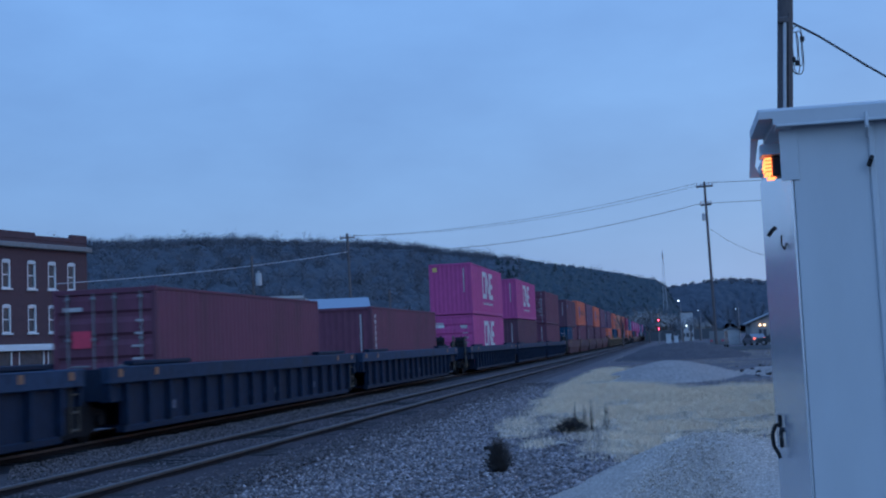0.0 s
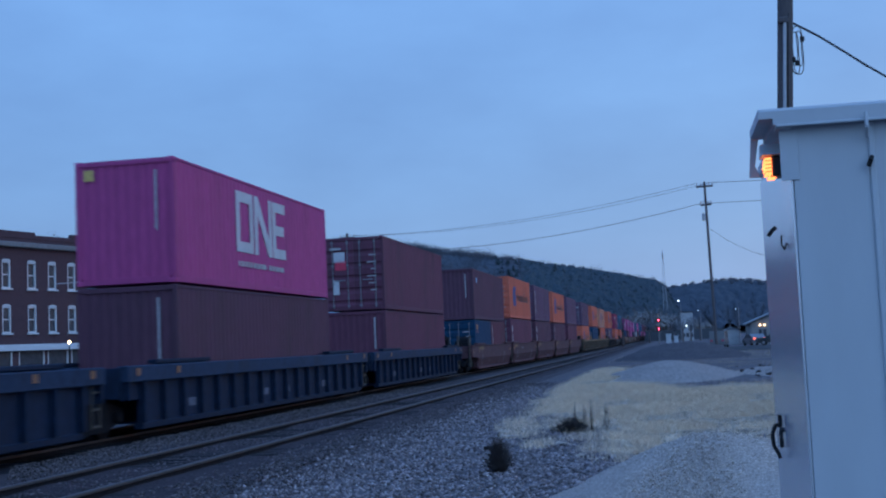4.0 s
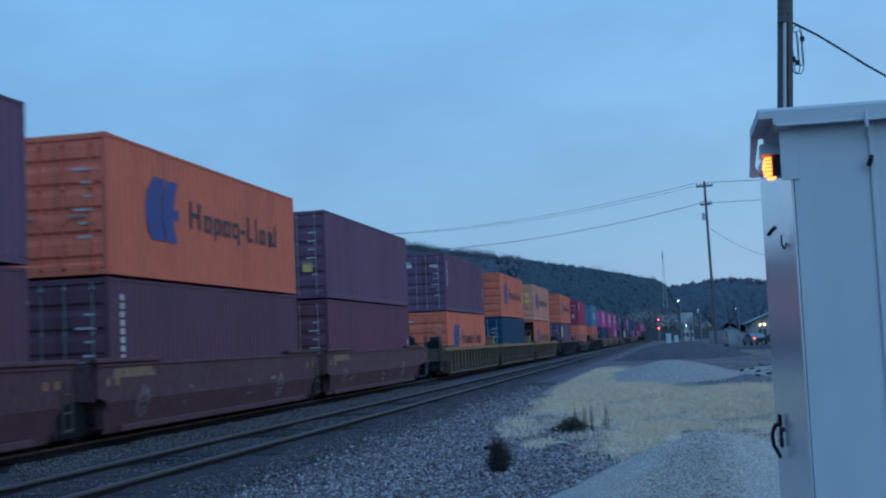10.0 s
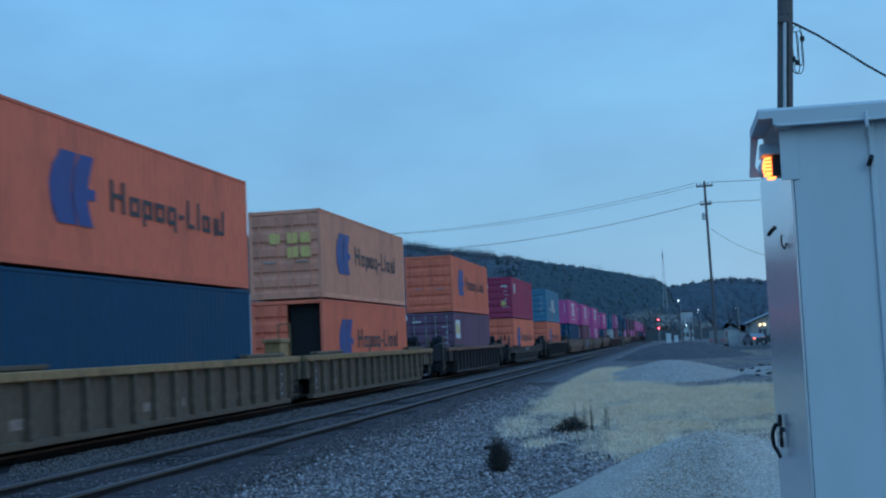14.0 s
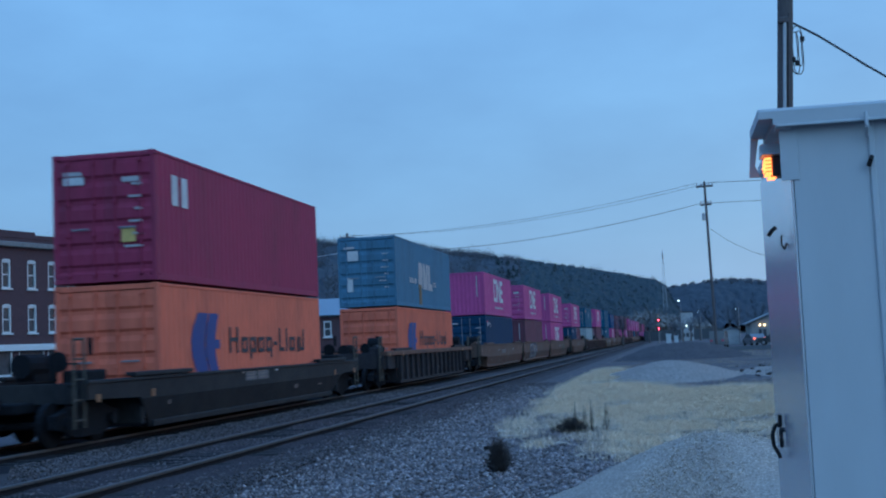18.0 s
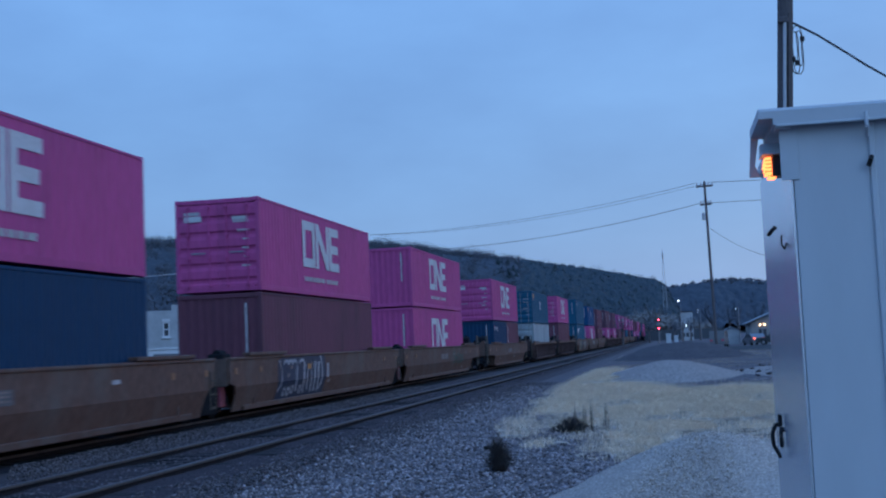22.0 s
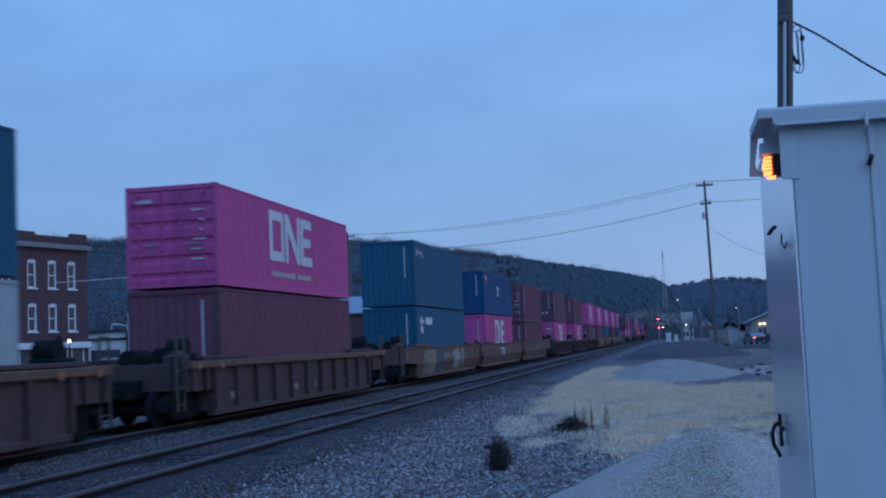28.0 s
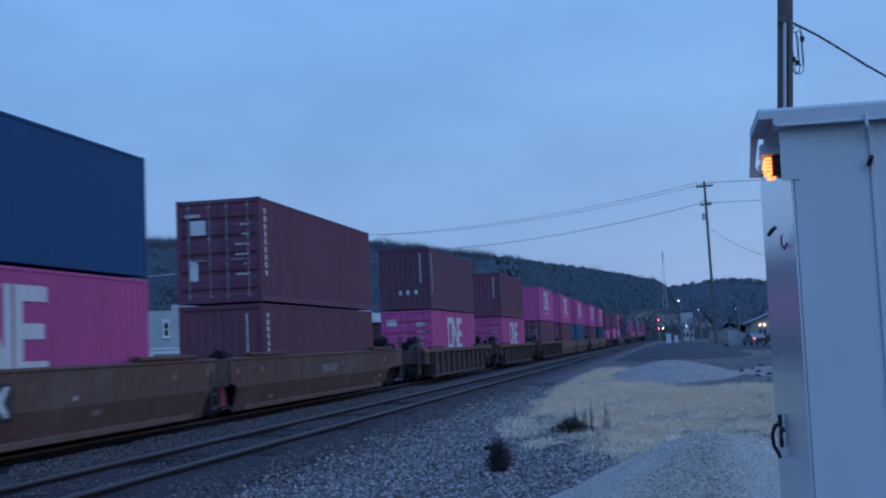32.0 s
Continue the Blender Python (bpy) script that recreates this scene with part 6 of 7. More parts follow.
weed_bush(16.3, 2.42, 0.25, 0.50, "dark dead weed bush in the ballast", 230)
weed_bush(22.8, 1.98, 0.46, 0.30, "low dark tangle of dead brush in the grass", 330, "brush_tangle")
for wx, wy in ((22.7, 1.72), (22.9, 1.60), (23.2, 1.35), (22.4, 1.85)):
    weed_bush(wx, wy, 0.07, 0.62, "thin upright dead weed stalks", 9, "dead_stalks")
solid("scrap_board", Shape().cbox(22.3, 22.40, 2.85, 3.35, -0.41, -0.39, 0.006), FADED, "pale weathered board lying in the gravel", "board", at=None)
solid("scrap_timber", Shape().cbox(16.9, 17.0, 2.50, 2.72, -0.16, -0.11, 0.01).tube((16.95, 2.6, GROUND), (16.95, 2.6, -0.12), 0.02, 6), TIE, "short dark timber stub among the ballast", "timber")
solid("pipe_scrap", Shape().tube((43.0, 4.05, ground_height(43, 4.05) + 0.03), (43.1, 3.80, ground_height(43.1, 3.80) + 0.03), 0.022, 8), FADED, "short pale pipe lying in the ballast", "pipe")

# ---------------------------------------------------------------- town behind the train
BRICK = node_mat("red_brown_brickwork", (0.105, 0.062, 0.068), 0.9, 0, 6, 0.30, 0.4, (0.075, 0.050, 0.055), (1, 1, 3.2), 0.3, 14)
RENDER_GREY = node_mat("pale_grey_render", (0.42, 0.43, 0.43), 0.9, 0, 1.6, 0.14, 0.5, (0.30, 0.30, 0.31), bump=0.1)
WHITE_BOARD = node_mat("white_painted_boards", (0.66, 0.67, 0.67), 0.7, 0, 3, 0.12, 0.3, (0.48, 0.48, 0.48), (0.4, 0.4, 5), 0.1)
CORNICE = node_mat("weathered_stone_cornice", (0.22, 0.21, 0.205), 0.85, 0, 5, 0.2, 0.4, (0.14, 0.13, 0.13))
FRAME_WHITE = node_mat("white_window_paint", (0.62, 0.62, 0.61), 0.6, 0, 12, 0.06)
GLASS = node_mat("dark_window_glass", (0.060, 0.066, 0.075), 0.35, 0, 3, 0.3, bump=0.02, bump_scale=3, spec=0.25)
ROOF_TAR = node_mat("dark_roofing", (0.06, 0.06, 0.065), 0.9, 0, 6, 0.3)
METAL_ROOF = node_mat("blue_grey_metal_roof", (0.24, 0.28, 0.32), 0.5, 0.3, 8, 0.15)
FAR_WHITE = node_mat("weathered_white_siding", (0.24, 0.25, 0.25), 0.8, 0, 3, 0.2, 0.5, (0.2, 0.2, 0.2))
STREET_LIGHT = glow_mat("lit_street_lamp", (1.0, 0.66, 0.36), 9.0)
WHITE_LIGHT = glow_mat("lit_white_lamp", (0.85, 0.95, 1.0), 8.0)
RED_LIGHT = glow_mat("lit_red_signal", (1.0, 0.05, 0.10), 14.0)
ASPHALT = node_mat("street_asphalt", (0.055, 0.055, 0.056), 0.9, 0, 20, 0.3, 0.4, (0.08, 0.078, 0.075), bump=0.4)


def wall_holes(l0, l1, z0, z1, thick, holes):
    """A wall along x from l0 to l1 with real openings through it."""
    s = Shape()
    xs = sorted({l0, l1, *(a for h in holes for a in h[:2])})
    zs = sorted({z0, z1, *(a for h in holes for a in h[2:])})
    for xa, xb in zip(xs[:-1], xs[1:]):
        for za, zb in zip(zs[:-1], zs[1:]):
            mx, mz = (xa + xb) / 2, (za + zb) / 2
            if not any(h[0] < mx < h[1] and h[2] < mz < h[3] for h in holes):
                s.box(xa, xb, 0, thick, za, zb)
    return s


def sash_window(parent, x0, x1, z0, z1, arched=False, inset=0.12):
    f = 0.11
    win = part("window", Shape().box(x0, x0 + f, inset - 0.10, inset + 0.08, z0, z1).box(x1 - f, x1, inset - 0.10, inset + 0.08, z0, z1)
               .box(x0 + f, x1 - f, inset - 0.10, inset + 0.08, z1 - f * 1.3, z1).box(x0 + f, x1 - f, inset - 0.10, inset + 0.08, z0, z0 + f), FRAME_WHITE, parent, "white framed sash window")
    zm = (z0 + z1) / 2
    part("meeting_rail", Shape().box(x0 + f, x1 - f, inset - 0.05, inset + 0.05, zm - 0.045, zm + 0.045), FRAME_WHITE, win)
    for a, b in ((z0 + f, zm - 0.045), (zm + 0.045, z1 - f * 1.3)):
        part("pane", Shape().box(x0 + f, x1 - f, inset + 0.02, inset + 0.03, a, b), GLASS, win, "dark glass pane")
    part("sill", Shape().cbox(x0 - 0.10, x1 + 0.10, -0.14, 0.1, z0 - 0.12, z0, 0.015), FRAME_WHITE, win)
    if arched:
        m, r = (x0 + x1) / 2, (x1 - x0) / 2
        o = [(m + r * math.cos(math.pi * i / 8), z1 - 0.02 + 0.16 * math.sin(math.pi * i / 8)) for i in range(9)]
        part("arch_head", Shape().slab(o, -0.02, 0.1), FRAME_WHITE, win)


def G(z):
    return z - GROUND


def brick_building():
    at = pose(86.2, 44.4, GROUND, 0, 0, -13.9)
    b = thing("brick_building", "three-storey red brick corner building with white sash windows", "building", "town buildings", at=at)
    cols = [(-2.17, -1.30), (-4.24, -3.38), (-6.34, -5.48), (-8.82, -7.98), (-11.3, -10.45), (-13.5, -12.65), (-15.7, -14.85)]
    holes = [(a, c, G(z0), G(z1)) for a, c in cols for z0, z1 in ((6.75, 8.72), (3.55, 5.48))]
    shop = [(-1.9, -0.45, G(0.1), G(2.2)), (-4.4, -2.2, G(0.1), G(2.2)), (-7.3, -4.7, G(0.1), G(2.2)), (-11, -7.9, G(0.1), G(2.2))]
    part("front_wall", wall_holes(-18, 0, 0, G(10.4), 0.4, holes + shop), BRICK, b)
    part("side_wall", Shape().box(-0.4, 0, 0.4, 16, 0, G(10.4)), BRICK, b)
    part("rear_wall", Shape().box(-18, 0, 16, 16.4, 0, G(10.2)), BRICK, b)
    part("far_wall", Shape().box(-18, -17.6, 0.4, 16, 0, G(10.4)), BRICK, b)
    part("roof", Shape().box(-17.6, -0.4, 0.4, 16, G(9.9), G(10.1)), ROOF_TAR, b)
    for a, c, z in ((-18, -5.5, 10.92), (-5.5, -1.6, 10.72), (-1.6, 0.03, 11.02)):
        part("parapet", Shape().cbox(a, c, -0.03, 0.37, G(10.4), G(z), 0.02), BRICK, b)
    part("cornice", Shape().cbox(-18.1, 0.28, -0.35, 0.0, G(9.72), G(10.1), 0.05), CORNICE, b, "pale grey cornice band")
    part("shop_cornice", Shape().cbox(-18.1, 0.1, -0.30, 0.0, G(2.25), G(2.72), 0.04), WHITE_BOARD, b, "white shopfront cornice")
    for a, c, z0, z1 in holes:
        sash_window(b, a, c, z0, z1, True)
    for a, c, z0, z1 in shop:
        w = part("shop_window", Shape().box(a, c, 0.1, 0.12, z0 + 0.5, z1), GLASS, b, "shop window glass")
        part("stall_board", Shape().box(a, c, 0.05, 0.2, z0, z0 + 0.5), WHITE_BOARD, w)
        part("blind", Shape().box(a + 0.1, c - 0.1, 0.125, 0.14, z0 + 0.55, z1 - 0.3), WHITE_BOARD, w, "pale drawn blind")
        for q in (a, c - 0.12):
            part("frame", Shape().box(q, q + 0.12, 0.02, 0.2, z0 + .5, z1), FRAME_WHITE, w)


def white_building():
    at = pose(94.9, 44.9, GROUND, 0, 0, -67.8)
    b = thing("grey_building", "pale grey rendered building with a stepped parapet", "building", "town buildings", at=at)
    holes = [(2.56, 3.12, G(3.04), G(4.35)), (5.06, 5.70, G(3.07), G(4.40))]
    arches = [(11.0, 11.6, G(2.5), G(4.7)), (12.1, 12.65, G(2.5), G(4.7)), (12.95, 13.5, G(2.5), G(4.7))]
    part("side_wall", wall_holes(0, 10.1, 0, G(5.1), 0.35, holes), RENDER_GREY, b)
    part("front_wall", wall_holes(10.1, 14.6, 0, G(6.2), 0.35, arches), RENDER_GREY, b)
    for a, c, z in ((0, 0.8, 5.2), (0.8, 3.3, 5.28), (3.3, 6.3, 5.77), (6.3, 8.0, 5.98), (8.0, 10.1, 6.32)):
        part("parapet", Shape().cbox(a, c, 0, 0.33, G(5.1), G(z), 0.02), RENDER_GREY, b)
    part("ledge", Shape().cbox(-0.05, 6.4, -0.12, 0, G(1.95), G(2.1), 0.02), FRAME_WHITE, b, "white painted ledge")
    part("lower_boards", Shape().box(0, 6.4, -0.05, -0.004, 0.2, G(1.9)), WHITE_BOARD, b, "white boarded lower wall")
    part("cornice", Shape().cbox(10.0, 14.7, -0.25, 0, G(5.6), G(6.0), 0.04), CORNICE, b)
    part("roof", Shape().box(0, 14.6, 0.35, 14, G(4.7), G(4.9)), ROOF_TAR, b)
    part("rear_wall", Shape().box(0, 14.6, 14, 14.35, 0, G(5.0)), RENDER_GREY, b)
    part("end_wall", Shape().box(-0.35, 0, 0, 14, 0, G(5.0)), RENDER_GREY, b)
    part("end_wall", Shape().box(14.6, 14.95, 0, 14, 0, G(5.9)), RENDER_GREY, b)
    for a, c in ((6.9, 7.3), (9.0, 9.2)):
        part("chimney", Shape().cbox(a, c, 1.0, 1.4, G(4.9), G(6.5), 0.02), RENDER_GREY, b)
    for a, c, z0, z1 in holes:
        sash_window(b, a, c, z0, z1)
        part("lintel", Shape().cbox(a - 0.05, c + 0.05, -0.04, 0.1, z1, z1 + 0.22, 0.01), FRAME_WHITE, b)
    for a, c, z0, z1 in arches:
        sash_window(b, a, c, z0, z1, True)
    low = thing("low_building", "low white boarded building beside the brick building", "building", "town buildings", at=at)
    part("wall", Shape().box(-6.5, -0.5, 0.6, 0.9, 0, G(3.6)), WHITE_BOARD, low)
    part("fascia", Shape().cbox(-6.5, -0.5, 0.4, 0.6, G(2.9), G(3.1), 0.02), ROOF_TAR, low)
    part("roof", Shape().slab([(-6.6, G(3.6)), (-0.45, G(3.6)), (-0.45, G(3.8)), (-6.6, G(3.7))], 0.3, 9), ROOF_TAR, low)
    part("rear_wall", Shape().box(-6.5, -0.5, 8.6, 8.9, 0, G(3.6)), WHITE_BOARD, low)
    part("side_wall", Shape().box(-6.5, -6.2, 0.9, 8.6, 0, G(3.6)), WHITE_BOARD, low)
    part("window", Shape().box(-3.4, -1.0, 0.55, 0.6, G(1.2), G(2.1)), GLASS, low, "dark shop window")
    part("vent", Shape().path([(-1.8, 2, G(3.6)), (-1.8, 2, G(4.25)), (-1.2, 2, G(4.25))], 0.09, 8), TANK, low)
    part("gutter", Shape().path([(-1.6, 0.5, G(4.3)), (-0.4, 0.3, G(4.05)), (-0.2, 0.25, G(1.9))], 0.05, 6), FRAME_WHITE, low, "white downpipe")


def brown_house():
    at = pose(101, 33, GROUND, 0, 0, -72.5)
    b = thing("brown_house", "brown brick house with a blue-grey metal gable roof", "house", "town buildings", at=at)
    part("front_wall", wall_holes(1.9, 6.9, 0, G(4.4), 0.3, [(3.0, 3.7, G(2.5), G(3.9))]), BRICK, b)
    sash_window(b, 3.0, 3.7, G(2.5), G(3.9))
    for x in (1.6, 6.9):
        part("side_wall", Shape().box(x, x + 0.3, 0, 9, 0, G(4.4)), BRICK, b)
    part("rear_wall", Shape().box(1.9, 6.9, 8.7, 9, 0, G(4.4)), BRICK, b)
    s = Shape()
    z0, z1 = G(4.4), G(6.05)
    s.poly([(1.5, -0.3, z0), (7.3, -0.3, z0), (7.3, 4.5, z1), (1.5, 4.5, z1)]).poly([(1.5, 9.3, z0), (7.3, 9.3, z0), (7.3, 4.5, z1), (1.5, 4.5, z1)])
    s.poly([(1.5, -0.3, z0 - 0.12), (7.3, -0.3, z0 - 0.12), (7.3, 4.5, z1 - 0.12), (1.5, 4.5, z1 - 0.12)])
    part("roof", s, METAL_ROOF, b)
    far = thing("shed", "long shed with a pale metal roof", "shed", "town buildings", at=pose(112, 31, GROUND, 0, 0, -72))
    part("wall", Shape().box(1.0, 8, 0, 0.3, 0, G(3.8)), BRICK, far)
    part("roof", Shape().slab([(0.8, G(3.8)), (8.3, G(3.8)), (8.3, G(4.0)), (0.8, G(5.0))], -0.3, 8), WHITE_BOARD, far)
    part("rear_wall", Shape().box(1.0, 8, 7.5, 7.8, 0, G(3.8)), BRICK, far)


brick_building()
white_building()
brown_house()


def street_lamp(x, y, z, mat=None, base=None, r=0.20, label="lit globe street lamp on a dark post"):
    p = thing("street_lamp", label, "street lamp", "street lamps")
    part("post", Shape().tube((x, y, GROUND), (x, y, z - 0.25), 0.06, 8, 0.045).tube((x, y, GROUND), (x, y, GROUND + 0.5), 0.11, 8, 0.07), BLACKMETAL, p)
    s = Shape()
    n, m = 10, 6
    for i in range(m):
        for j in range(n):
            q = []
            for a, b in ((i, j), (i + 1, j), (i + 1, j + 1), (i, j + 1)):
                th, ph = math.pi * a / m, 2 * math.pi * b / n
                q.append((x + r * math.sin(th) * math.cos(ph), y + r * math.sin(th) * math.sin(ph), z + r * math.cos(th)))
            s.quad(*q)
    part("globe", s, mat or STREET_LIGHT, p, "glowing lamp globe", smooth=True)
    part("cap", Shape().tube((x, y, z + r * 0.85), (x, y, z + r * 1.25), 0.1, 8, 0.02), BLACKMETAL, p)


street_lamp(75.9, 40.5, 2.66, r=0.11)
street_lamp(85.8, 33.2, 2.53, r=0.11)
street_lamp(88.0, 26.8, 2.46, r=0.10)
tagged(new("street", Shape().box(40, 140, 22, 33, GROUND - 0.3, GROUND + 0.02).mesh("street", ASPHALT)), "dark asphalt street behind the tracks", "street", kind="structure")

# ---------------------------------------------------------------- vehicles
CAR_WHITE = node_mat("white_car_paint", (0.15, 0.155, 0.16), 0.3, 0, 6, 0.05, spec=0.6)
CAR_DARK = node_mat("dark_car_paint", (0.03, 0.032, 0.036), 0.3, 0, 6, 0.1, spec=0.6)
RUBBER = node_mat("tyre_rubber", (0.02, 0.02, 0.02), 0.9, 0, 30, 0.2)
TAIL = glow_mat("lit_tail_lamp", (1.0, 0.16, 0.10), 2.5)
HEAD = glow_mat("lit_head_lamp", (1.0, 0.95, 0.9), 25.0)


def vehicle(name, label, at, mat, length, profile, glass, lit=None):
    """A parked vehicle from a side outline; it faces +x."""
    v = thing(name, label, "car", "parked vehicles", at=at)
    part("body", Shape().slab(profile, -0.88, 0.88), mat, v)
    for g in glass:
        for y in (-0.89, 0.89):
            part("window", Shape().poly([(x, y, z) for x, z in g]), GLASS, v, "dark side window")
    for x in (-length * 0.31, length * 0.31):
        for y in (-0.8, 0.8):
            w = part("wheel", Shape().tube((x, y - 0.11, 0.33), (x, y + 0.11, 0.33), 0.33, 14), RUBBER, v)
            part("rim", Shape().tube((x, y - 0.115, 0.33), (x, y + 0.115, 0.33), 0.2, 10), GALV, w)
    hl = length / 2
    for y in (-0.65, 0.65):
        part("tail_lamp", Shape().cbox(-hl - 0.02, -hl + 0.05, y - 0.14, y + 0.14, 0.75, 0.95, 0.01), TAIL if lit == "tail" else REDMARK, v)
        part("head_lamp", Shape().cbox(hl - 0.05, hl + 0.02, y - 0.16, y + 0.16, 0.62, 0.80, 0.01), HEAD if lit == "head" else FRAME_WHITE, v)
    return v


SEDAN = [(-2.25, 0.3), (2.2, 0.3), (2.3, 0.55), (2.2, 0.8), (1.2, 0.95), (0.5, 1.42), (-1.0, 1.45), (-1.8, 1.02), (-2.25, 0.98)]
SEDAN_GLASS = [[(1.05, 0.97), (0.45, 1.36), (-0.2, 1.38), (-0.2, 0.97)], [(-0.3, 0.97), (-0.3, 1.38), (-0.95, 1.37), (-1.6, 0.99)]]
TRUCK = [(-2.7, 0.5), (2.7, 0.5), (2.75, 0.85), (2.6, 1.08), (1.4, 1.15), (0.85, 1.78), (-0.5, 1.8), (-0.62, 1.15), (-2.7, 1.15)]
TRUCK_GLASS = [[(1.2, 1.17), (0.8, 1.7), (0.2, 1.72), (0.2, 1.17)], [(0.1, 1.17), (0.1, 1.72), (-0.42, 1.72), (-0.5, 1.17)]]
VAN = [(-2.6, 0.35), (2.5, 0.35), (2.6, 0.8), (2.1, 1.15), (1.5, 1.95), (-2.5, 2.0), (-2.6, 1.0)]
VAN_GLASS = [[(1.9, 1.2), (1.4, 1.82), (0.6, 1.85), (0.6, 1.2)], [(0.4, 1.2), (0.4, 1.85), (-1.0, 1.86), (-1.0, 1.2)]]
vehicle("pickup_truck", "white pickup truck parked on the street", pose(72.2, 35.0, GROUND, 0, 0, 170), CAR_WHITE, 5.4, TRUCK, TRUCK_GLASS)
vehicle("van", "white van parked by the grey building", pose(80.5, 33.6, GROUND, 0, 0, -75), CAR_WHITE, 5.2, VAN, VAN_GLASS)
vehicle("car", "dark car parked on the street", pose(77.5, 35.6, GROUND, 0, 0, -80), CAR_DARK, 4.5, SEDAN, SEDAN_GLASS)
vehicle("car", "white car parked by the lit house with a tail lamp glowing", pose(158, -10.1, GROUND, 0, 0, 14), CAR_WHITE, 4.5, SEDAN, SEDAN_GLASS, "tail")
vehicle("car", "dark car parked on the far lot", pose(156, -12.6, GROUND, 0, 0, 80), CAR_DARK, 4.5, SEDAN, SEDAN_GLASS)
vehicle("van", "white van parked near the far pole", pose(150, -5.5, GROUND, 0, 0, -8), CAR_WHITE, 5.2, VAN, VAN_GLASS)


# ---------------------------------------------------------------- far end of the line
def signal():
    s = thing("railway_signal", "railway signal mast with two red lights glowing", "railway signal")
    x, y = 230.0, 2.55
    part("mast", Shape().tube((x, y, GROUND), (x, y, 5.2), 0.09, 8), GALV, s)
    part("ladder", Shape().path([(x + 0.2, y - 0.3, GROUND), (x + 0.2, y - 0.3, 5)], 0.03).path([(x + 0.2, y + 0.1, GROUND), (x + 0.2, y + 0.1, 5)], 0.03), GALV, s)
    for z in (4.23, 2.63):
        h = part("signal_head", Shape().tube((x, y, z), (x + 0.12, y, z), 0.42, 14), BLACKMETAL, s, "black signal head")
        part("lens", Shape().tube((x - 0.14, y, z), (x - 0.02, y, z), 0.14, 12), RED_LIGHT, h, "glowing red lens")
        part("visor", Shape().slab([(x - 0.35, z + 0.17), (x, z + 0.17), (x, z + 0.22), (x - 0.35, z + 0.20)], y - 0.18, y + 0.18), BLACKMETAL, h)
    for dy, w, hgt in ((-1.75, 0.9, 1.9), (-3.1, 0.7, 1.5)):
        k = thing("signal_case", "small pale grey railway signal case", "equipment cabinet", "signal cases")
        part("body", Shape().cbox(x - 5.5, x - 4.7, y + dy - w / 2, y + dy + w / 2, GROUND, GROUND + hgt, 0.02), CABINET, k)
        part("roof", Shape().cbox(x - 5.6, x - 4.6, y + dy - w / 2 - 0.08, y + dy + w / 2 + 0.08, GROUND + hgt, GROUND + hgt + 0.1, 0.02), CABINET, k)


signal()


def mast_lamp(x, y, z, mat, r):
    p = thing("yard_lamp", "tall yard lamp on a thin pole, lit white", "street lamp", "yard lamps")
    part("post", Shape().tube((x, y - 0.4, GROUND), (x, y - 0.4, z + 0.1), 0.09, 8, 0.06).tube((x, y - 0.4, z + 0.1), (x, y, z + 0.15), 0.04, 6), GALV, p)
    part("lamp_head", Shape().cbox(x - r, x + r, y - r, y + r, z - r * 0.7, z + r * 0.7, r * 0.3), mat, p, "glowing lamp head")


mast_lamp(260, -1.48, 8.48, WHITE_LIGHT, 0.10)
mast_lamp(300, -6.45, 7.0, WHITE_LIGHT, 0.07)
mast_lamp(199.7, -10.2, 5.1, WHITE_LIGHT, 0.05)
mast_lamp(240, -2.7, 3.0, WHITE_LIGHT, 0.09)


def lit_house():
    h = thing("lit_house", "white gabled building with two lit lamps on its wall", "house", "town buildings", at=pose(169.5, -10.5, GROUND, 0, 0, -90))
    part("front_wall", Shape().box(0, 9, 0, 0.25, 0, 2.9), FAR_WHITE, h)
    part("side_wall", Shape().box(0, 0.25, 0.25, 12, 0, 2.9), FAR_WHITE, h)
    part("side_wall", Shape().box(8.75, 9, 0.25, 12, 0, 2.9), FAR_WHITE, h)
    part("gable", Shape().slab([(-0.1, 2.9), (9.1, 2.9), (4.5, 4.6)], 0, 0.25), FAR_WHITE, h)
    s = Shape()
    for a in (-0.5, 9.5):
        s.poly([(a, -0.5, 2.75), (4.5, -0.5, 4.75), (4.5, 12.4, 4.75), (a, 12.4, 2.75)])
        s.poly([(a, -0.5, 2.87), (4.5, -0.5, 4.87), (4.5, 12.4, 4.87), (a, 12.4, 2.87)])
    part("roof", s, FAR_WHITE, h)
    part("door", Shape().cbox(3.9, 4.9, -0.05, 0.0, 0, 2.1, 0.01), ROOF_TAR, h)
    for x in (1.25, 1.85):
        part("wall_lamp", Shape().cbox(x - 0.08, x + 0.08, -0.2, 0.0, 2.5, 2.68, 0.03), STREET_LIGHT, h, "glowing wall lamp")
        part("window", Shape().box(x - 0.2, x + 0.2, -0.03, 0.0, 1.0, 2.0), GLASS, h)


lit_house()


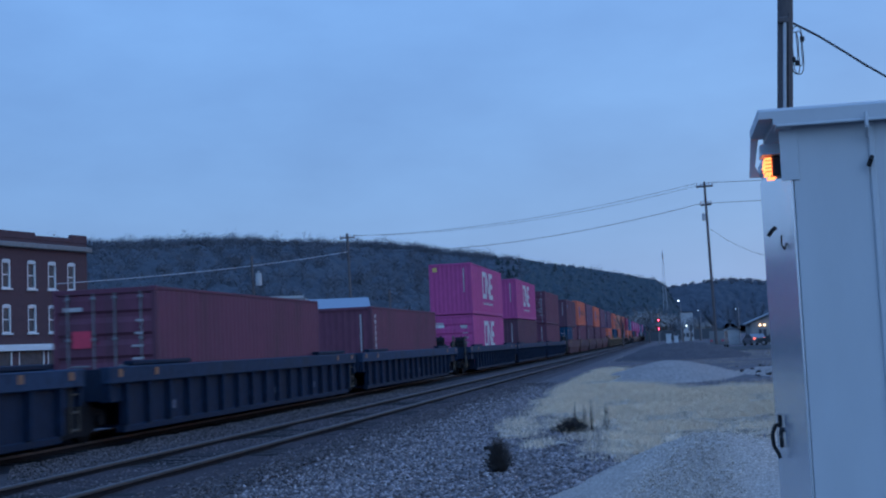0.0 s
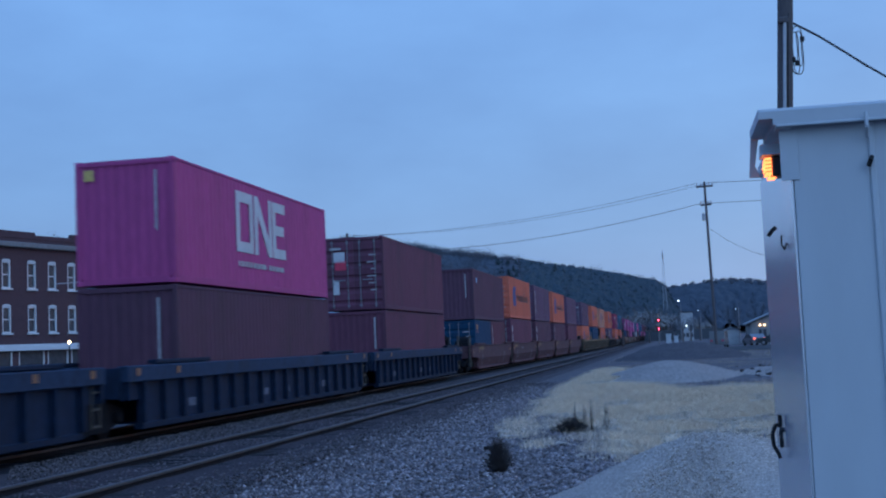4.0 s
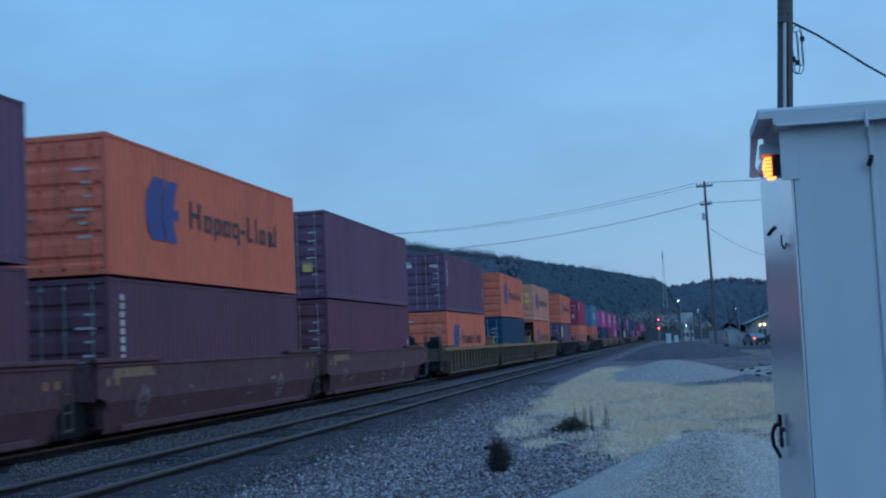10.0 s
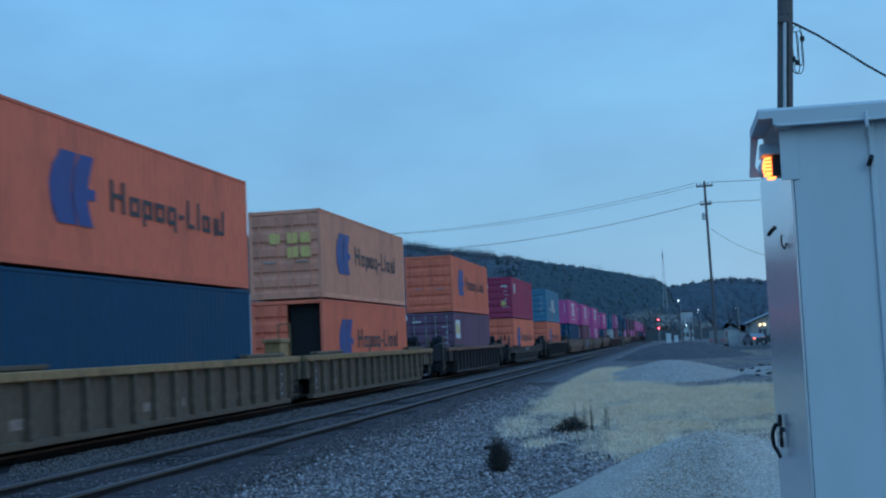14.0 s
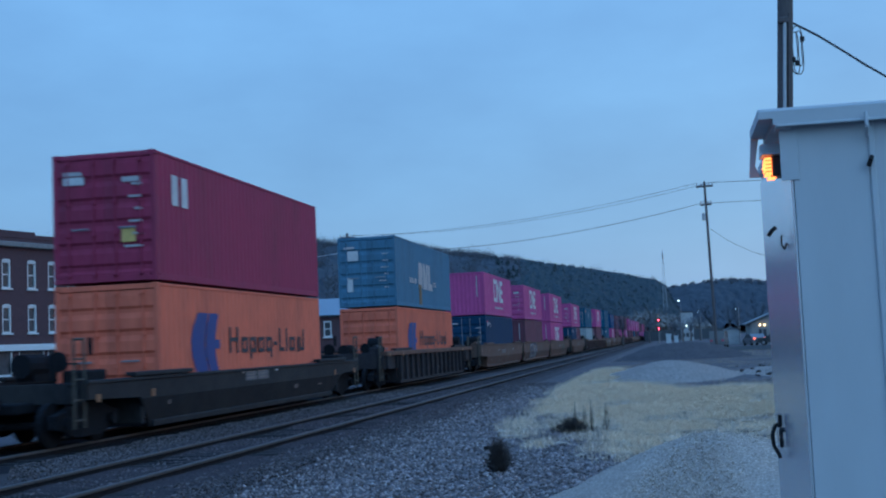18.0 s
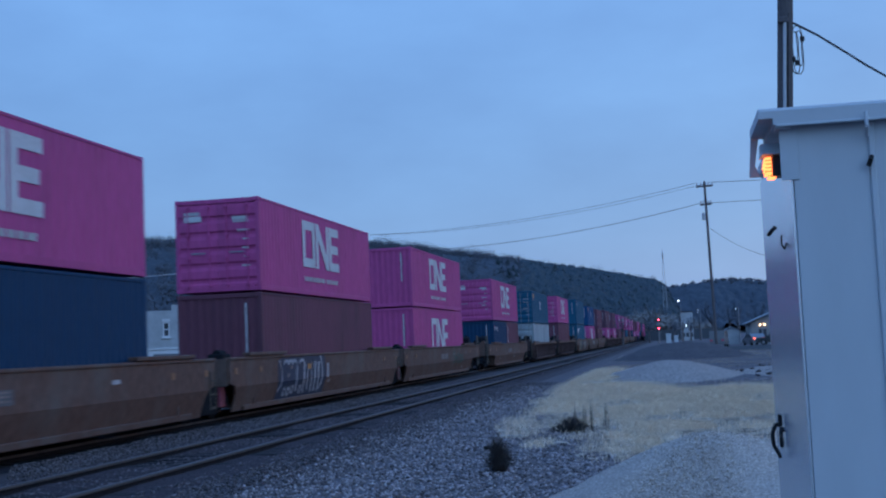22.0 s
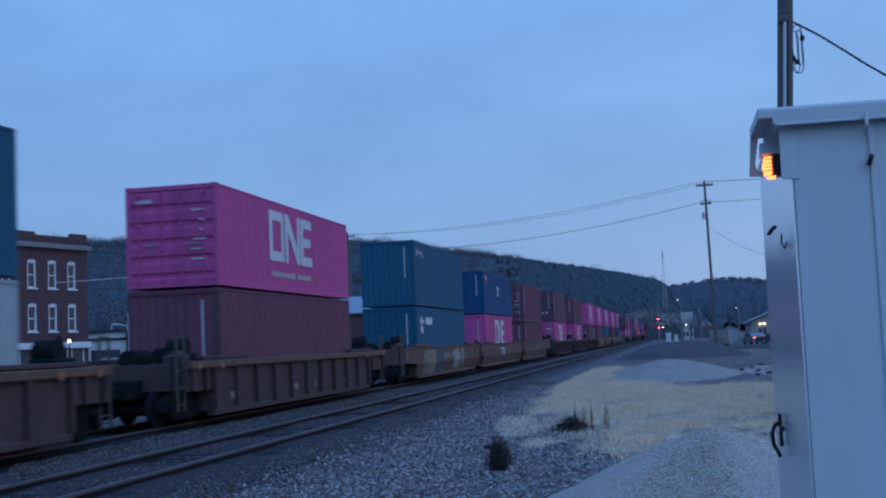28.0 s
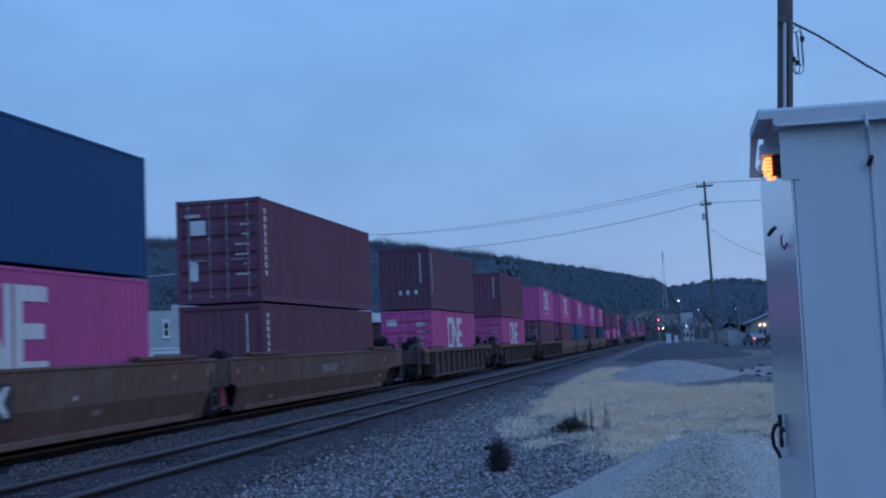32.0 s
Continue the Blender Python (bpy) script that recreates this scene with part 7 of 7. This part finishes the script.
def far_building(x, y, w, d, h, roof, mat, label, gable=False, panes=3):
    b = thing("far_building", label, "building", "far town buildings", at=pose(x, y, GROUND, 0, 0, -90))
    holes = [(-w / 2 + w * (i + 0.5) / 3 - 0.4, -w / 2 + w * (i + 0.5) / 3 + 0.4, 1.0, 2.1) for i in range(panes)]
    part("front_wall", wall_holes(-w / 2, w / 2, 0, h, 0.25, holes), mat, b)
    for a in (-w / 2, w / 2 - 0.25):
        part("side_wall", Shape().box(a, a + 0.25, 0.25, d, 0, h), mat, b)
    part("rear_wall", Shape().box(-w / 2 + 0.25, w / 2 - 0.25, d - 0.25, d, 0, h), mat, b)
    for a, c, z0, z1 in holes:
        part("window", Shape().box(a, c, 0.1, 0.12, z0, z1), GLASS, b)
    if gable:
        s = Shape()
        for a in (-w / 2 - 0.3, w / 2 + 0.3):
            s.poly([(a, -0.3, h), (0, -0.3, h + w * 0.28), (0, d + 0.3, h + w * 0.28), (a, d + 0.3, h)])
        s.poly([(-w / 2, 0, h), (w / 2, 0, h), (0, 0, h + w * 0.27)])
        part("roof", s, roof, b)
    else:
        part("roof", Shape().cbox(-w / 2 - 0.2, w / 2 + 0.2, -0.2, d + 0.2, h, h + 0.3, 0.04), roof, b)


far_building(330, -3.9, 3.2, 9, 7.6, ROOF_TAR, RENDER_GREY, "tall pale building at the foot of the hill")
far_building(178, -8.43, 1.8, 4, 2.1, METAL_ROOF, RENDER_GREY, "small grey hut beside the far road", True, 0)
tagged(new("far_road", Shape().box(118, 150, -60, 4.2, GROUND - 0.3, GROUND + 0.03).mesh("far_road", ASPHALT)), "asphalt road crossing beyond the gravel lot", "road", kind="structure")


def lattice_tower():
    t = thing("lattice_tower", "slender steel lattice radio tower on the hill", "tower")
    x, y, z0, z1, w = 900.0, 4.2, 20.0, 63.4, 1.5
    for dx, dy in ((-w, -w), (w, -w), (0, w)):
        part("leg", Shape().tube((x + dx, y + dy, z0), (x + dx * 0.3, y + dy * 0.3, z1 - 8), 0.11, 6), TANK, t)
    s = Shape()
    for i in range(14):
        z = z0 + i * (z1 - 8 - z0) / 14
        k = 1 - 0.7 * i / 14
        s.path([(x - w * k, y - w * k, z), (x + w * k, y - w * k, z + 2.5), (x, y + w * k, z + 2.5), (x - w * k, y - w * k, z)], 0.06, 4)
    part("bracing", s, TANK, t)
    part("mast", Shape().tube((x, y, z1 - 9), (x, y, z1 + 1.5), 0.2, 6), TANK, t)
    part("antenna", Shape().tube((x, y, z1 - 6), (x, y, z1 - 2), 0.6, 8), TANK, t)


lattice_tower()


def street_tree(x, y, h, label):
    rng = random.Random(int(x))
    vs, fs = [], []
    t = thing("bare_tree", label, "tree", "bare town trees")
    part("trunk", Shape().tube((x, y, GROUND), (x, y, GROUND + h * 0.45), 0.22, 8, 0.12), POLEWOOD, t)
    twig_tree(rng, x, y, GROUND, h, vs, fs, 1.1, 34, 0.55)
    ob = new("crown", bulk("crown", vs, fs, TWIGS))
    ob.parent = t


for tx, ty, th in ((150, 20, 9), (172, 18, 8), (200, 21, 9), (250, -8, 9), (262, -12, 10), (235, -16, 9), (290, 5.5, 8), (320, -7, 11), (310, -16, 10), (222, 9, 7), (296, -2.4, 7), (305, -4.4, 6), (285, -0.4, 6)):
    street_tree(tx, ty, th, "bare leafless tree in the town")


# a far road on a low bank, and a car that comes along it with its lamps on
tagged(new("road_bank", Shape().slab([(398, GROUND - 1), (470, GROUND - 1), (470, 2.6), (404, 3.0)], -16, 9).mesh("road_bank", HILL_FLOOR)), "low grassy bank carrying the far road", "bank", kind="structure")
FAR_CAR = vehicle("car", "far car with its headlamps shining", pose(440, -4.4, 2.8, 0, 0, 178), CAR_DARK, 4.5, SEDAN, SEDAN_GLASS, "head")


TRAIN = build_train()


def motions():
    for ob, x, z in TRAIN:
        walk(ob, [(t, pose(x - d, TRAIN_TRACK, z)) for t, d in GONE])

    walk(FAR_CAR, [(0, pose(440, -4.4, 2.85, 0, 0, 178)), (24, pose(440, -4.4, 2.85, 0, 0, 178)), (26, pose(432, -2.4, 2.87, 0, 0, 172)),
                   (27.4, pose(412, 3.6, 2.98, 0, 0, 176)), (32, pose(412, 3.6, 2.98, 0, 0, 178))])


motions()
